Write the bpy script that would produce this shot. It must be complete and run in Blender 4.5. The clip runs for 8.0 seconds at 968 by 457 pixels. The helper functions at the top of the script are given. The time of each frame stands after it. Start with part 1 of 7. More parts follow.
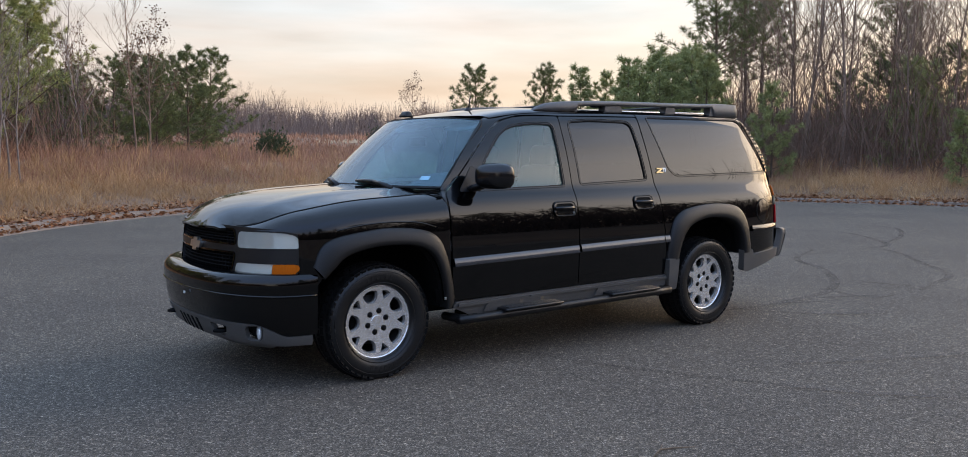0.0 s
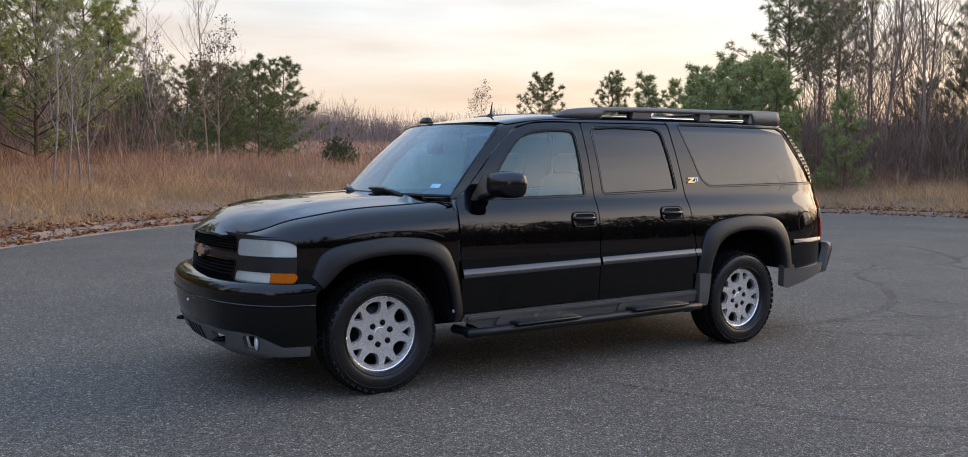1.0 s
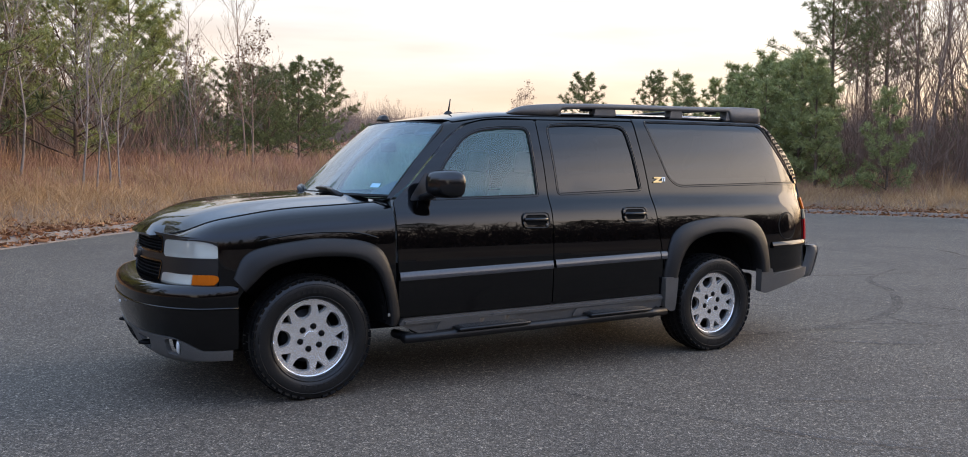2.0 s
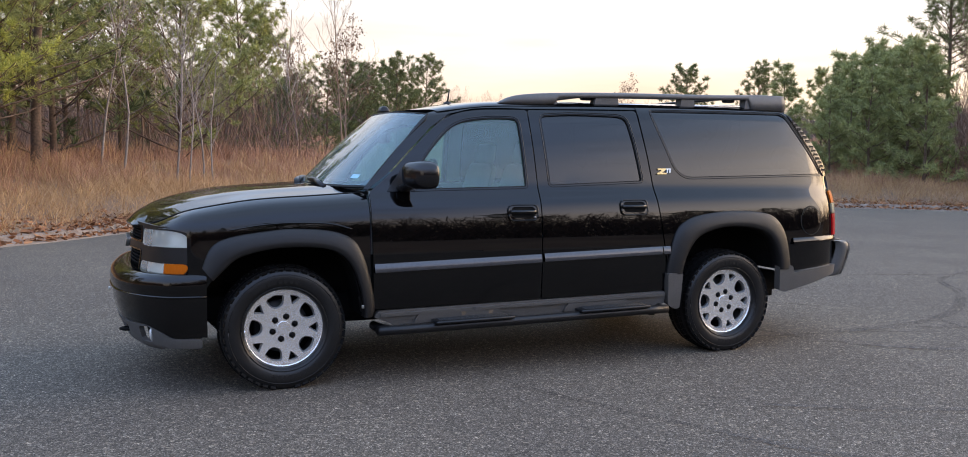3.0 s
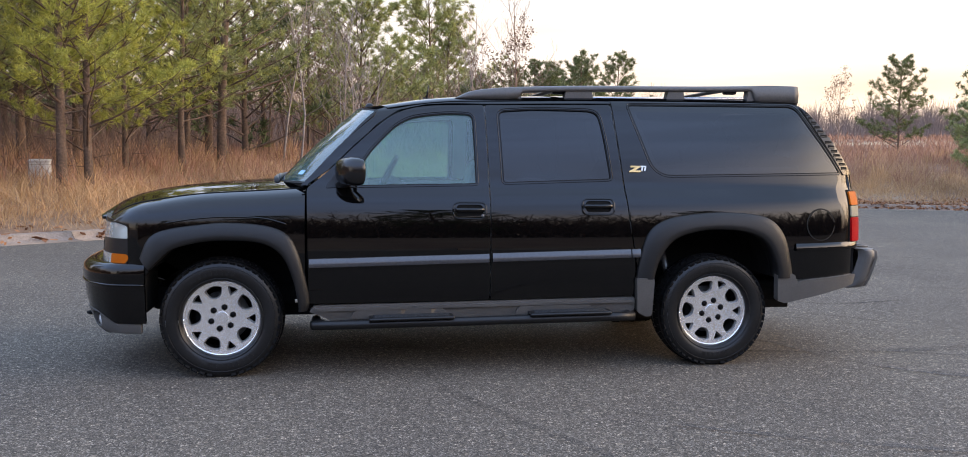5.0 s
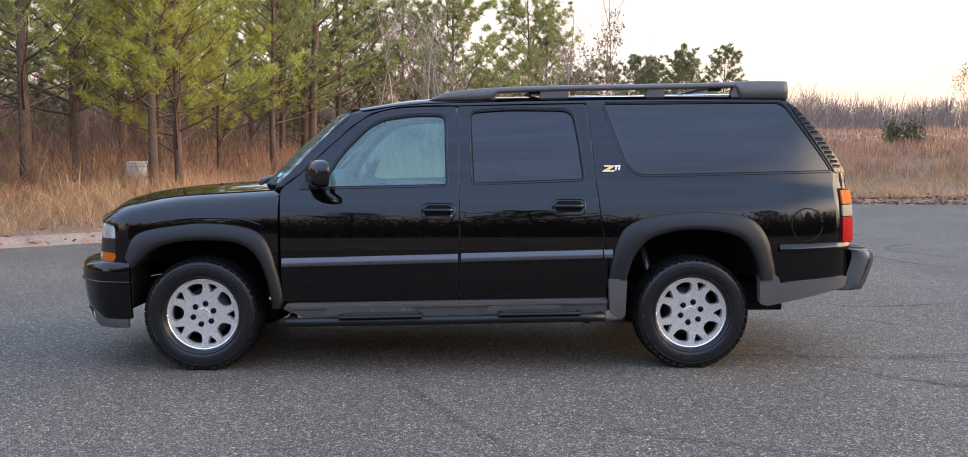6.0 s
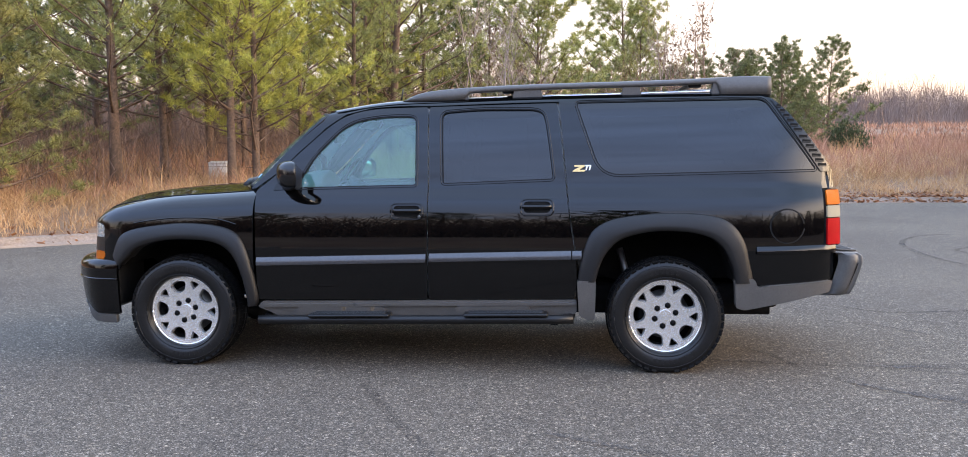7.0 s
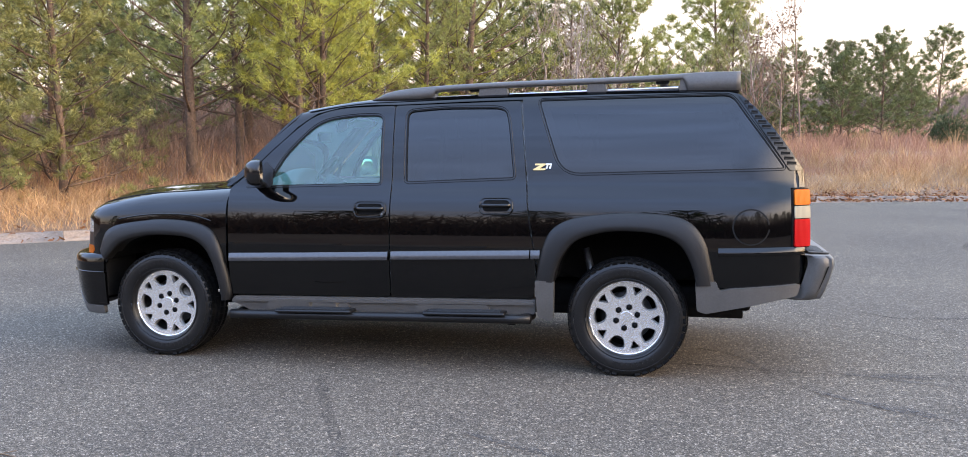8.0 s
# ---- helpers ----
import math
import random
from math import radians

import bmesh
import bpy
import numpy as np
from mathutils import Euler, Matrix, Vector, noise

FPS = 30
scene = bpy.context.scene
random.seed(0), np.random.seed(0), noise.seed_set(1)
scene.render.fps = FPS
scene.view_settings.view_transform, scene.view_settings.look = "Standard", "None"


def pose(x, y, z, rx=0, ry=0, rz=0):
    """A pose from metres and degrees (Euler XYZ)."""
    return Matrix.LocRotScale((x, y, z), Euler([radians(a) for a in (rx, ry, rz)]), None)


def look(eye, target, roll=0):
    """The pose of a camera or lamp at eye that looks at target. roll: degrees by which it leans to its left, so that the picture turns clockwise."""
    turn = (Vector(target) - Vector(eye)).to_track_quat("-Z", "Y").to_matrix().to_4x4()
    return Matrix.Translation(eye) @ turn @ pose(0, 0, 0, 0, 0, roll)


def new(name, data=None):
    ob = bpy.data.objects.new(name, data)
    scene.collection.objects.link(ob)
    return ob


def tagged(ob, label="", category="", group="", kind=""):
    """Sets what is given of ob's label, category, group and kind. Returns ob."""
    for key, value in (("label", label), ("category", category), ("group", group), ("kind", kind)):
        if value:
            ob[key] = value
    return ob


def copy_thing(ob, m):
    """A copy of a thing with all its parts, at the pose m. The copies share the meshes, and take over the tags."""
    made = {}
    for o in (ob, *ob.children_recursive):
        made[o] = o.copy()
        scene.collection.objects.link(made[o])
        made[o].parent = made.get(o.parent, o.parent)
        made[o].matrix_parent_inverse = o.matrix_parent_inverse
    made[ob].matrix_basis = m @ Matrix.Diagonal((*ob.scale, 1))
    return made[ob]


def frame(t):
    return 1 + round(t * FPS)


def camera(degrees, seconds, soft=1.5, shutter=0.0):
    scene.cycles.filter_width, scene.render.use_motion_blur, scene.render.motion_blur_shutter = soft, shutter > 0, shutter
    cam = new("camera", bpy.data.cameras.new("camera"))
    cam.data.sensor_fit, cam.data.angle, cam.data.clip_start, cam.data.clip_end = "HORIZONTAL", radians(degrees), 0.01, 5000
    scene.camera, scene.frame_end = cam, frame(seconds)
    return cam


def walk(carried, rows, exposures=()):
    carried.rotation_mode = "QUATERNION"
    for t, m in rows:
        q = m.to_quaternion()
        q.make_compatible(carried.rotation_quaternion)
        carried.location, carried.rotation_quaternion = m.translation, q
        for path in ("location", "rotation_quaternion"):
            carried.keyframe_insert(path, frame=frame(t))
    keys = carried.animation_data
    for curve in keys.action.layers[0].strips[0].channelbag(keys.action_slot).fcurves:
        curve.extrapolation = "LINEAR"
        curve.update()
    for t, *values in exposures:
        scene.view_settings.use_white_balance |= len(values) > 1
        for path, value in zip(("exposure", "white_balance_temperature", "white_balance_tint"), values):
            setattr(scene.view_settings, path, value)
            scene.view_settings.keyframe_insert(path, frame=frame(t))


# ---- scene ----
cam = camera(57.5, 8.0, soft=0.9)
PATH = [
    (0, (-4.55, -5.876, 1.458), (-3.348, -4.286, 1.297), 0.3),
    (0.5, (-4.351, -5.869, 1.449), (-3.221, -4.225, 1.299), 0.3),
    (1, (-4.081, -5.914, 1.454), (-3.01, -4.23, 1.311), 0.7),
    (1.2, (-3.942, -5.96, 1.455), (-2.891, -4.265, 1.31), 0.8),
    (2.3, (-3.119, -6.155, 1.444), (-2.226, -4.371, 1.298), 0.6),
    (2.5, (-2.957, -6.215, 1.441), (-2.139, -4.396, 1.289), 0.6),
    (3, (-2.543, -6.34, 1.435), (-1.791, -4.493, 1.277), 0.6),
    (3.5, (-2.158, -6.455, 1.443), (-1.483, -4.579, 1.279), 0.5),
    (4, (-1.723, -6.582, 1.443), (-1.213, -4.656, 1.273), 0.6),
    (4.5, (-1.271, -6.647, 1.448), (-0.866, -4.697, 1.273), 0.5),
    (4.7, (-1.095, -6.644, 1.428), (-0.735, -4.684, 1.26), 0.6),
    (5.8, (-0.071, -6.778, 1.465), (0.033, -4.788, 1.295), 0.1),
    (6, (0.123, -6.793, 1.464), (0.163, -4.801, 1.292), -0.0),
    (6.5, (0.585, -6.794, 1.474), (0.513, -4.803, 1.301), -0.2),
    (7, (1.043, -6.741, 1.48), (0.842, -4.759, 1.303), -0.4),
    (7.5, (1.519, -6.684, 1.483), (1.141, -4.728, 1.3), -0.7),
    (8, (1.962, -6.585, 1.488), (1.535, -4.639, 1.304), -0.5),
]
walk(cam, [(t, look(eye, target, roll)) for t, eye, target, roll in PATH],
     exposures=[(0, 0.31, 7080, 12), (2.5, 0.69, 7330, 14), (4.5, 0.89, 7450, 15), (6, 1.09, 7450, 15), (8, 1.53, 7380, 14)])

# ---- light: the sky after sundown, a weak wide glow low over +x ----
SUN_AZ, SUN_EL = radians(89), radians(16)
world = bpy.data.worlds.new("dusk_sky")
scene.world = world
world.use_nodes = True
wn, wl = world.node_tree.nodes, world.node_tree.links
wn.clear()
sky = wn.new("ShaderNodeTexSky")
sky.sky_type, sky.sun_disc = "NISHITA", False
sky.sun_elevation, sky.sun_rotation = radians(4), SUN_AZ
sky.air_density, sky.dust_density, sky.ozone_density = 1.0, 2.0, 2.0
sky_bg = wn.new("ShaderNodeBackground")
sky_bg.inputs["Strength"].default_value = 0.12
wl.new(sky.outputs[0], sky_bg.inputs["Color"])
tex = wn.new("ShaderNodeTexCoord")
sep = wn.new("ShaderNodeSeparateXYZ")
wl.new(tex.outputs["Generated"], sep.inputs[0])
stretch = wn.new("ShaderNodeMapping")
stretch.inputs["Scale"].default_value = (1.6, 3.0, 14.0)
stretch.inputs["Rotation"].default_value = (0.10, 0.06, 0.5)
wl.new(tex.outputs["Generated"], stretch.inputs[0])
streaks = wn.new("ShaderNodeTexNoise")
streaks.inputs["Scale"].default_value, streaks.inputs["Detail"].default_value = 1.5, 7.0
wl.new(stretch.outputs[0], streaks.inputs["Vector"])
lift = wn.new("ShaderNodeMath")
lift.operation = "MULTIPLY_ADD"
lift.inputs[1].default_value, lift.inputs[2].default_value = 0.30, -0.15
wl.new(streaks.outputs["Fac"], lift.inputs[0])
height = wn.new("ShaderNodeMath")
height.operation = "ADD"
wl.new(sep.outputs["Z"], height.inputs[0])
wl.new(lift.outputs[0], height.inputs[1])
veil = wn.new("ShaderNodeValToRGB")
stops = veil.color_ramp.elements
stops[0].position, stops[0].color = 0.0, (0.50, 0.370, 0.350, 1)
stops[1].position, stops[1].color = 1.0, (0.54, 0.84, 1.40, 1)
for place, tone in ((0.06, (0.560, 0.450, 0.434, 1)), (0.12, (0.585, 0.530, 0.540, 1)), (0.19, (0.57, 0.58, 0.63, 1)), (0.30, (0.70, 0.77, 0.92, 1)), (0.55, (0.56, 0.85, 1.38, 1))):
    stops.new(place).color = tone
wl.new(height.outputs[0], veil.inputs["Fac"])
# the sky away from the glow is a deeper blue
facing = wn.new("ShaderNodeVectorMath")
facing.operation = "DOT_PRODUCT"
facing.inputs[1].default_value = (0.707, 0.707, 0.0)
wl.new(tex.outputs["Generated"], facing.inputs[0])
share = wn.new("ShaderNodeMapRange")
share.interpolation_type = "SMOOTHSTEP"
share.inputs[1].default_value, share.inputs[2].default_value = -0.45, 0.12
wl.new(facing.outputs["Value"], share.inputs[0])
away = wn.new("ShaderNodeValToRGB")
dim = away.color_ramp.elements
dim[0].position, dim[0].color = 0.0, (0.74, 0.63, 0.60, 1)
dim[1].position, dim[1].color = 1.0, (0.62, 0.90, 1.46, 1)
for place, tone in ((0.13, (0.80, 0.73, 0.76, 1)), (0.30, (0.52, 0.72, 1.26, 1)), (0.62, (0.56, 0.88, 1.66, 1))):
    dim.new(place).color = tone
wl.new(height.outputs[0], away.inputs["Fac"])
sides = wn.new("ShaderNodeMix")
sides.data_type = "RGBA"
wl.new(share.outputs[0], sides.inputs[0])
wl.new(away.outputs[0], sides.inputs[6])
wl.new(veil.outputs[0], sides.inputs[7])
# the broad low glow about the set sun
glow_at = wn.new("ShaderNodeVectorMath")
glow_at.operation = "DOT_PRODUCT"
glow_at.inputs[1].default_value = (0.86, -0.50, -0.25)
wl.new(tex.outputs["Generated"], glow_at.inputs[0])
glow = wn.new("ShaderNodeMapRange")
glow.interpolation_type = "SMOOTHERSTEP"
glow.inputs[1].default_value, glow.inputs[2].default_value = 0.55, 1.02
wl.new(glow_at.outputs["Value"], glow.inputs[0])
glow_bg = wn.new("ShaderNodeBackground")
glow_bg.inputs["Color"].default_value = (2.3, 2.02, 1.78, 1)
wl.new(glow.outputs[0], glow_bg.inputs["Strength"])
veil_bg = wn.new("ShaderNodeBackground")
veil_bg.inputs["Strength"].default_value = 0.95
# thin streaks of cloud, lighter and darker than the sky between them
bands = wn.new("ShaderNodeTexNoise")
bands.inputs["Scale"].default_value, bands.inputs["Detail"].default_value = 2.4, 6.0
wl.new(stretch.outputs[0], bands.inputs["Vector"])
thick = wn.new("ShaderNodeMapRange")
thick.inputs[1].default_value, thick.inputs[2].default_value = 0.32, 0.68
thick.inputs[3].default_value, thick.inputs[4].default_value = 0.88, 1.10
wl.new(bands.outputs["Fac"], thick.inputs[0])
streaked = wn.new("ShaderNodeVectorMath")
streaked.operation = "SCALE"
wl.new(sides.outputs[2], streaked.inputs[0])
wl.new(thick.outputs[0], streaked.inputs["Scale"])
wl.new(streaked.outputs[0], veil_bg.inputs["Color"])
both = wn.new("ShaderNodeAddShader")
wl.new(sky_bg.outputs[0], both.inputs[0])
wl.new(veil_bg.outputs[0], both.inputs[1])
wout = wn.new("ShaderNodeOutputWorld")
lit = wn.new("ShaderNodeAddShader")
wl.new(both.outputs[0], lit.inputs[0])
wl.new(glow_bg.outputs[0], lit.inputs[1])
wl.new(lit.outputs[0], wout.inputs["Surface"])

sun_data = bpy.data.lights.new("sun", "SUN")
sun_data.energy, sun_data.angle, sun_data.color = 1.7, radians(48), (1.0, 0.78, 0.53)
sun = new("sun", sun_data)
sun.matrix_world = look((60 * math.sin(SUN_AZ), 60 * math.cos(SUN_AZ), 60 * math.tan(SUN_EL)), (0, 0, 0))


# ---- materials ----
def nodes_of(name):
    m = bpy.data.materials.new(name)
    m.use_nodes = True
    t = m.node_tree
    return m, t.nodes, t.links, t.nodes["Principled BSDF"]


def ramp(n, l, source, pairs):
    r = n.new("ShaderNodeValToRGB")
    e = r.color_ramp.elements
    e[0].position, e[0].color = pairs[0][0], (*pairs[0][1], 1)
    e[1].position, e[1].color = pairs[-1][0], (*pairs[-1][1], 1)
    for p, c in pairs[1:-1]:
        e.new(p).color = (*c, 1)
    l.new(source, r.inputs["Fac"])
    return r.outputs["Color"]


def noise_of(n, l, scale, detail=4.0, rough=0.6, coords="Object", stretch=(1, 1, 1)):
    c = n.new("ShaderNodeTexCoord")
    mp = n.new("ShaderNodeMapping")
    mp.inputs["Scale"].default_value = stretch
    l.new(c.outputs[coords], mp.inputs[0])
    t = n.new("ShaderNodeTexNoise")
    t.inputs["Scale"].default_value, t.inputs["Detail"].default_value, t.inputs["Roughness"].default_value = scale, detail, rough
    l.new(mp.outputs[0], t.inputs["Vector"])
    return t.outputs["Fac"]


def mixed(n, l, a, b, fac, kind="MULTIPLY"):
    m = n.new("ShaderNodeMix")
    m.data_type, m.blend_type = "RGBA", kind
    for sock, v in ((m.inputs[0], fac), (m.inputs[6], a), (m.inputs[7], b)):
        if hasattr(v, "is_linked"):
            l.new(v, sock)
        else:
            sock.default_value = v if isinstance(v, float) else (*v, 1)
    return m.outputs[2]


def bump(n, l, p, source, strength, distance):
    b = n.new("ShaderNodeBump")
    b.inputs["Strength"].default_value, b.inputs["Distance"].default_value = strength, distance
    l.new(source, b.inputs["Height"])
    l.new(b.outputs[0], p.inputs["Normal"])


def plain(name, color, rough, metal=0.0, grain=40.0, vary=0.25, relief=0.0, coat=0.0, coords="Object", rough_vary=0.0):
    """A surface with fine grain and wider stains in its colour, and some relief."""
    m, n, l, p = nodes_of(name)
    fine, wide = noise_of(n, l, grain, 5.0, 0.65, coords), noise_of(n, l, grain / 11, 3.0, 0.5, coords)
    lo, hi = tuple(c * (1 - vary) for c in color), tuple(min(1.0, c * (1 + vary)) for c in color)
    one = ramp(n, l, fine, ((0.3, lo), (0.7, hi)))
    two = ramp(n, l, wide, ((0.3, (1 - vary * 0.7,) * 3), (0.7, (1.0,) * 3)))
    l.new(mixed(n, l, one, two, 1.0), p.inputs["Base Color"])
    p.inputs["Roughness"].default_value, p.inputs["Metallic"].default_value = rough, metal
    if rough_vary:
        mr = n.new("ShaderNodeMapRange")
        mr.inputs[3].default_value, mr.inputs[4].default_value = max(0.02, rough - rough_vary), rough + rough_vary
        l.new(wide, mr.inputs[0])
        l.new(mr.outputs[0], p.inputs["Roughness"])
    p.inputs["Coat Weight"].default_value = coat
    p.inputs["Coat Roughness"].default_value = 0.03
    if relief:
        bump(n, l, p, fine, 0.6, relief)
    return m


def foliage(name, dark, light, rough=0.6, wide=0.6, through_light=0.0):
    """Leaves, needles or blades: a tone for each island and drifts of tone over the ground."""
    m, n, l, p = nodes_of(name)
    g = n.new("ShaderNodeNewGeometry")
    tone = ramp(n, l, g.outputs["Random Per Island"], ((0.0, dark), (1.0, light)))
    drift = noise_of(n, l, wide, 3.0, 0.6)
    l.new(mixed(n, l, tone, ramp(n, l, drift, ((0.3, (0.62, 0.62, 0.62)), (0.7, (1.15, 1.1, 1.0)))), 1.0), p.inputs["Base Color"])
    p.inputs["Roughness"].default_value = rough
    p.inputs["Specular IOR Level"].default_value = 0.25
    if through_light:
        s, x = n.new("ShaderNodeBsdfTranslucent"), n.new("ShaderNodeMixShader")
        l.new(p.inputs["Base Color"].links[0].from_socket, s.inputs["Color"])
        x.inputs[0].default_value = through_light
        l.new(p.outputs[0], x.inputs[1])
        l.new(s.outputs[0], x.inputs[2])
        l.new(x.outputs[0], n["Material Output"].inputs["Surface"])
    return m


def asphalt_material():
    m, n, l, p = nodes_of("worn_asphalt")
    c = n.new("ShaderNodeTexCoord")
    stones = n.new("ShaderNodeTexVoronoi")
    stones.inputs["Scale"].default_value = 150
    l.new(c.outputs["Object"], stones.inputs["Vector"])
    sp = n.new("ShaderNodeSeparateColor")
    l.new(stones.outputs["Color"], sp.inputs[0])
    chips = ramp(n, l, sp.outputs[0], ((0.0, (0.056, 0.048, 0.039)), (0.55, (0.126, 0.107, 0.086)), (0.86, (0.172, 0.147, 0.118)), (0.975, (0.36, 0.31, 0.25))))
    fine = ramp(n, l, noise_of(n, l, 26.0, 6.0, 0.75), ((0.3, (0.60, 0.60, 0.60)), (0.7, (1.15, 1.15, 1.15))))
    wide = ramp(n, l, noise_of(n, l, 0.45, 5.0, 0.6), ((0.3, (0.78, 0.78, 0.80)), (0.7, (1.06, 1.05, 1.03))))
    big = n.new("ShaderNodeTexVoronoi")
    big.inputs["Scale"].default_value = 62
    l.new(c.outputs["Object"], big.inputs["Vector"])
    sb = n.new("ShaderNodeSeparateColor")
    l.new(big.outputs["Color"], sb.inputs[0])
    pebbles = ramp(n, l, sb.outputs[1], ((0.0, (0.80, 0.80, 0.80)), (0.5, (1.0, 1.0, 1.0)), (0.90, (1.12, 1.11, 1.09)), (0.985, (1.9, 1.82, 1.7))))
    l.new(mixed(n, l, mixed(n, l, mixed(n, l, chips, pebbles, 1.0), fine, 1.0), wide, 1.0), p.inputs["Base Color"])
    p.inputs["Roughness"].default_value = 0.88
    p.inputs["Specular IOR Level"].default_value = 0.12
    bump(n, l, p, stones.outputs["Distance"], 0.5, 0.004)
    return m


def ground_material():
    m, n, l, p = nodes_of("dry_field_soil")
    base = ramp(n, l, noise_of(n, l, 0.35, 6.0, 0.7), ((0.3, (0.12, 0.065, 0.040)), (0.5, (0.20, 0.12, 0.070)), (0.72, (0.27, 0.19, 0.11))))
    fine = ramp(n, l, noise_of(n, l, 9.0, 6.0, 0.8), ((0.3, (0.55, 0.55, 0.55)), (0.7, (1.2, 1.2, 1.2))))
    l.new(mixed(n, l, base, fine, 1.0), p.inputs["Base Color"])
    p.inputs["Roughness"].default_value = 0.95
    return m


ASPHALT, SOIL = asphalt_material(), ground_material()
CONCRETE = plain("aged_kerb_concrete", (0.25, 0.19, 0.145), 0.9, grain=30, vary=0.3, relief=0.004)
PINE_BARK = plain("pine_bark", (0.14, 0.090, 0.062), 0.95, grain=18, vary=0.5, relief=0.02)
BARE_BARK = plain("bare_twig_bark", (0.255, 0.175, 0.128), 0.95, grain=14, vary=0.4, relief=0.005)
PALE_BARK = plain("pale_sapling_bark", (0.30, 0.245, 0.21), 0.95, grain=14, vary=0.4, relief=0.005)
NEEDLES = foliage("pine_needles", (0.16, 0.18, 0.066), (0.48, 0.50, 0.185), 0.55, 1.6, through_light=0.3)
# for the sunlit pines: low sun put into a lighter, yellower needle colour
NEEDLES_SUNNY = foliage("sunlit_needles", (0.28, 0.29, 0.065), (0.64, 0.64, 0.16), 0.5, 1.6, through_light=0.4)
NEEDLES_OLIVE = foliage("olive_needles", (0.16, 0.165, 0.060), (0.46, 0.45, 0.175), 0.55, 1.8, through_light=0.3)
NEEDLES_YOUNG = foliage("grey_green_needles", (0.18, 0.21, 0.09), (0.47, 0.50, 0.22), 0.6, 1.2, through_light=0.3)
NEEDLES_DEEP = foliage("deep_green_needles", (0.035, 0.055, 0.025), (0.11, 0.14, 0.055), 0.6)
NEEDLES_DARK = foliage("dark_pine_needles", (0.070, 0.095, 0.042), (0.21, 0.235, 0.095), 0.6, 1.2, through_light=0.25)
BROWN_LEAVES = foliage("clinging_brown_leaves", (0.13, 0.075, 0.05), (0.24, 0.15, 0.10), 0.8)
BRUSH_BARK = plain("brown_brush_bark", (0.215, 0.132, 0.092), 0.95, grain=14, vary=0.4)
GRASS_RED = foliage("russet_broomsedge", (0.27, 0.125, 0.082), (0.58, 0.34, 0.235), 0.7, 0.16, 0.25)
GRASS_FAR = foliage("brown_field_grass", (0.215, 0.105, 0.072), (0.47, 0.285, 0.205), 0.7, 0.12, 0.25)
GRASS_STRAW = foliage("straw_grass", (0.33, 0.18, 0.090), (0.70, 0.465, 0.255), 0.7, 0.25, 0.25)
LEAVES = foliage("fallen_oak_leaves", (0.14, 0.050, 0.022), (0.42, 0.20, 0.095), 0.8, 2.0)
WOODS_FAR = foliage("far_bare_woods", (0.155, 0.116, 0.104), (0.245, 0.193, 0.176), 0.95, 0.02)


# ---- mesh helpers ----
def mesh_object(name, verts, faces, material, smooth=False):
    me = bpy.data.meshes.new(name)
    v = np.asarray(verts, np.float32).reshape(-1, 3)
    sizes = np.fromiter((len(q) for q in faces), np.int32, len(faces))
    flat = np.concatenate([np.asarray(q, np.int32).ravel() for q in faces]) if not isinstance(faces, np.ndarray) else faces.ravel().astype(np.int32)
    me.vertices.add(len(v))
    me.vertices.foreach_set("co", v.ravel())
    me.loops.add(len(flat))
    me.loops.foreach_set("vertex_index", flat)
    me.polygons.add(len(sizes))
    me.polygons.foreach_set("loop_start", np.concatenate([[0], np.cumsum(sizes)[:-1]]).astype(np.int32))
    me.update(calc_edges=True)
    me.materials.append(material)
    if smooth:
        me.shade_smooth()
    return new(name, me)


def child_of(ob, parent, label=""):
    ob.parent = parent
    return tagged(ob, label) if label else ob


def part(name, bm, material, parent, label="", smooth=True):
    """Links a bmesh as one mesh object under a thing or a part."""
    me = bpy.data.meshes.new(name)
    bm.to_mesh(me)
    bm.free()
    me.materials.append(material)
    if smooth:
        me.shade_smooth()
    return child_of(new(name, me), parent, label)


def tube(verts, faces, pts, radii, sides, cap=True):
    """Adds a tube along points to lists of vertices and faces."""
    pts = [Vector(p) for p in pts]
    base, up = len(verts), Vector((0.317, 0.235, 0.919))
    ring = [(math.cos(2 * math.pi * k / sides), math.sin(2 * math.pi * k / sides)) for k in range(sides)]
    for i, p in enumerate(pts):
        d = (pts[min(i + 1, len(pts) - 1)] - pts[max(i - 1, 0)]).normalized()
        a = d.cross(up if abs(d.dot(up)) < 0.95 else Vector((1, 0, 0))).normalized() * radii[i]
        b = d.cross(a)
        verts.extend([(p.x + c * a.x + s * b.x, p.y + c * a.y + s * b.y, p.z + c * a.z + s * b.z) for c, s in ring])
    for i in range(len(pts) - 1):
        for k in range(sides):
            q, r = base + i * sides + k, base + i * sides + (k + 1) % sides
            faces.append((q, r, r + sides, q + sides))
    if cap:
        faces.append(tuple(base + (len(pts) - 1) * sides + k for k in range(sides)))
        faces.append(tuple(base + k for k in reversed(range(sides))))


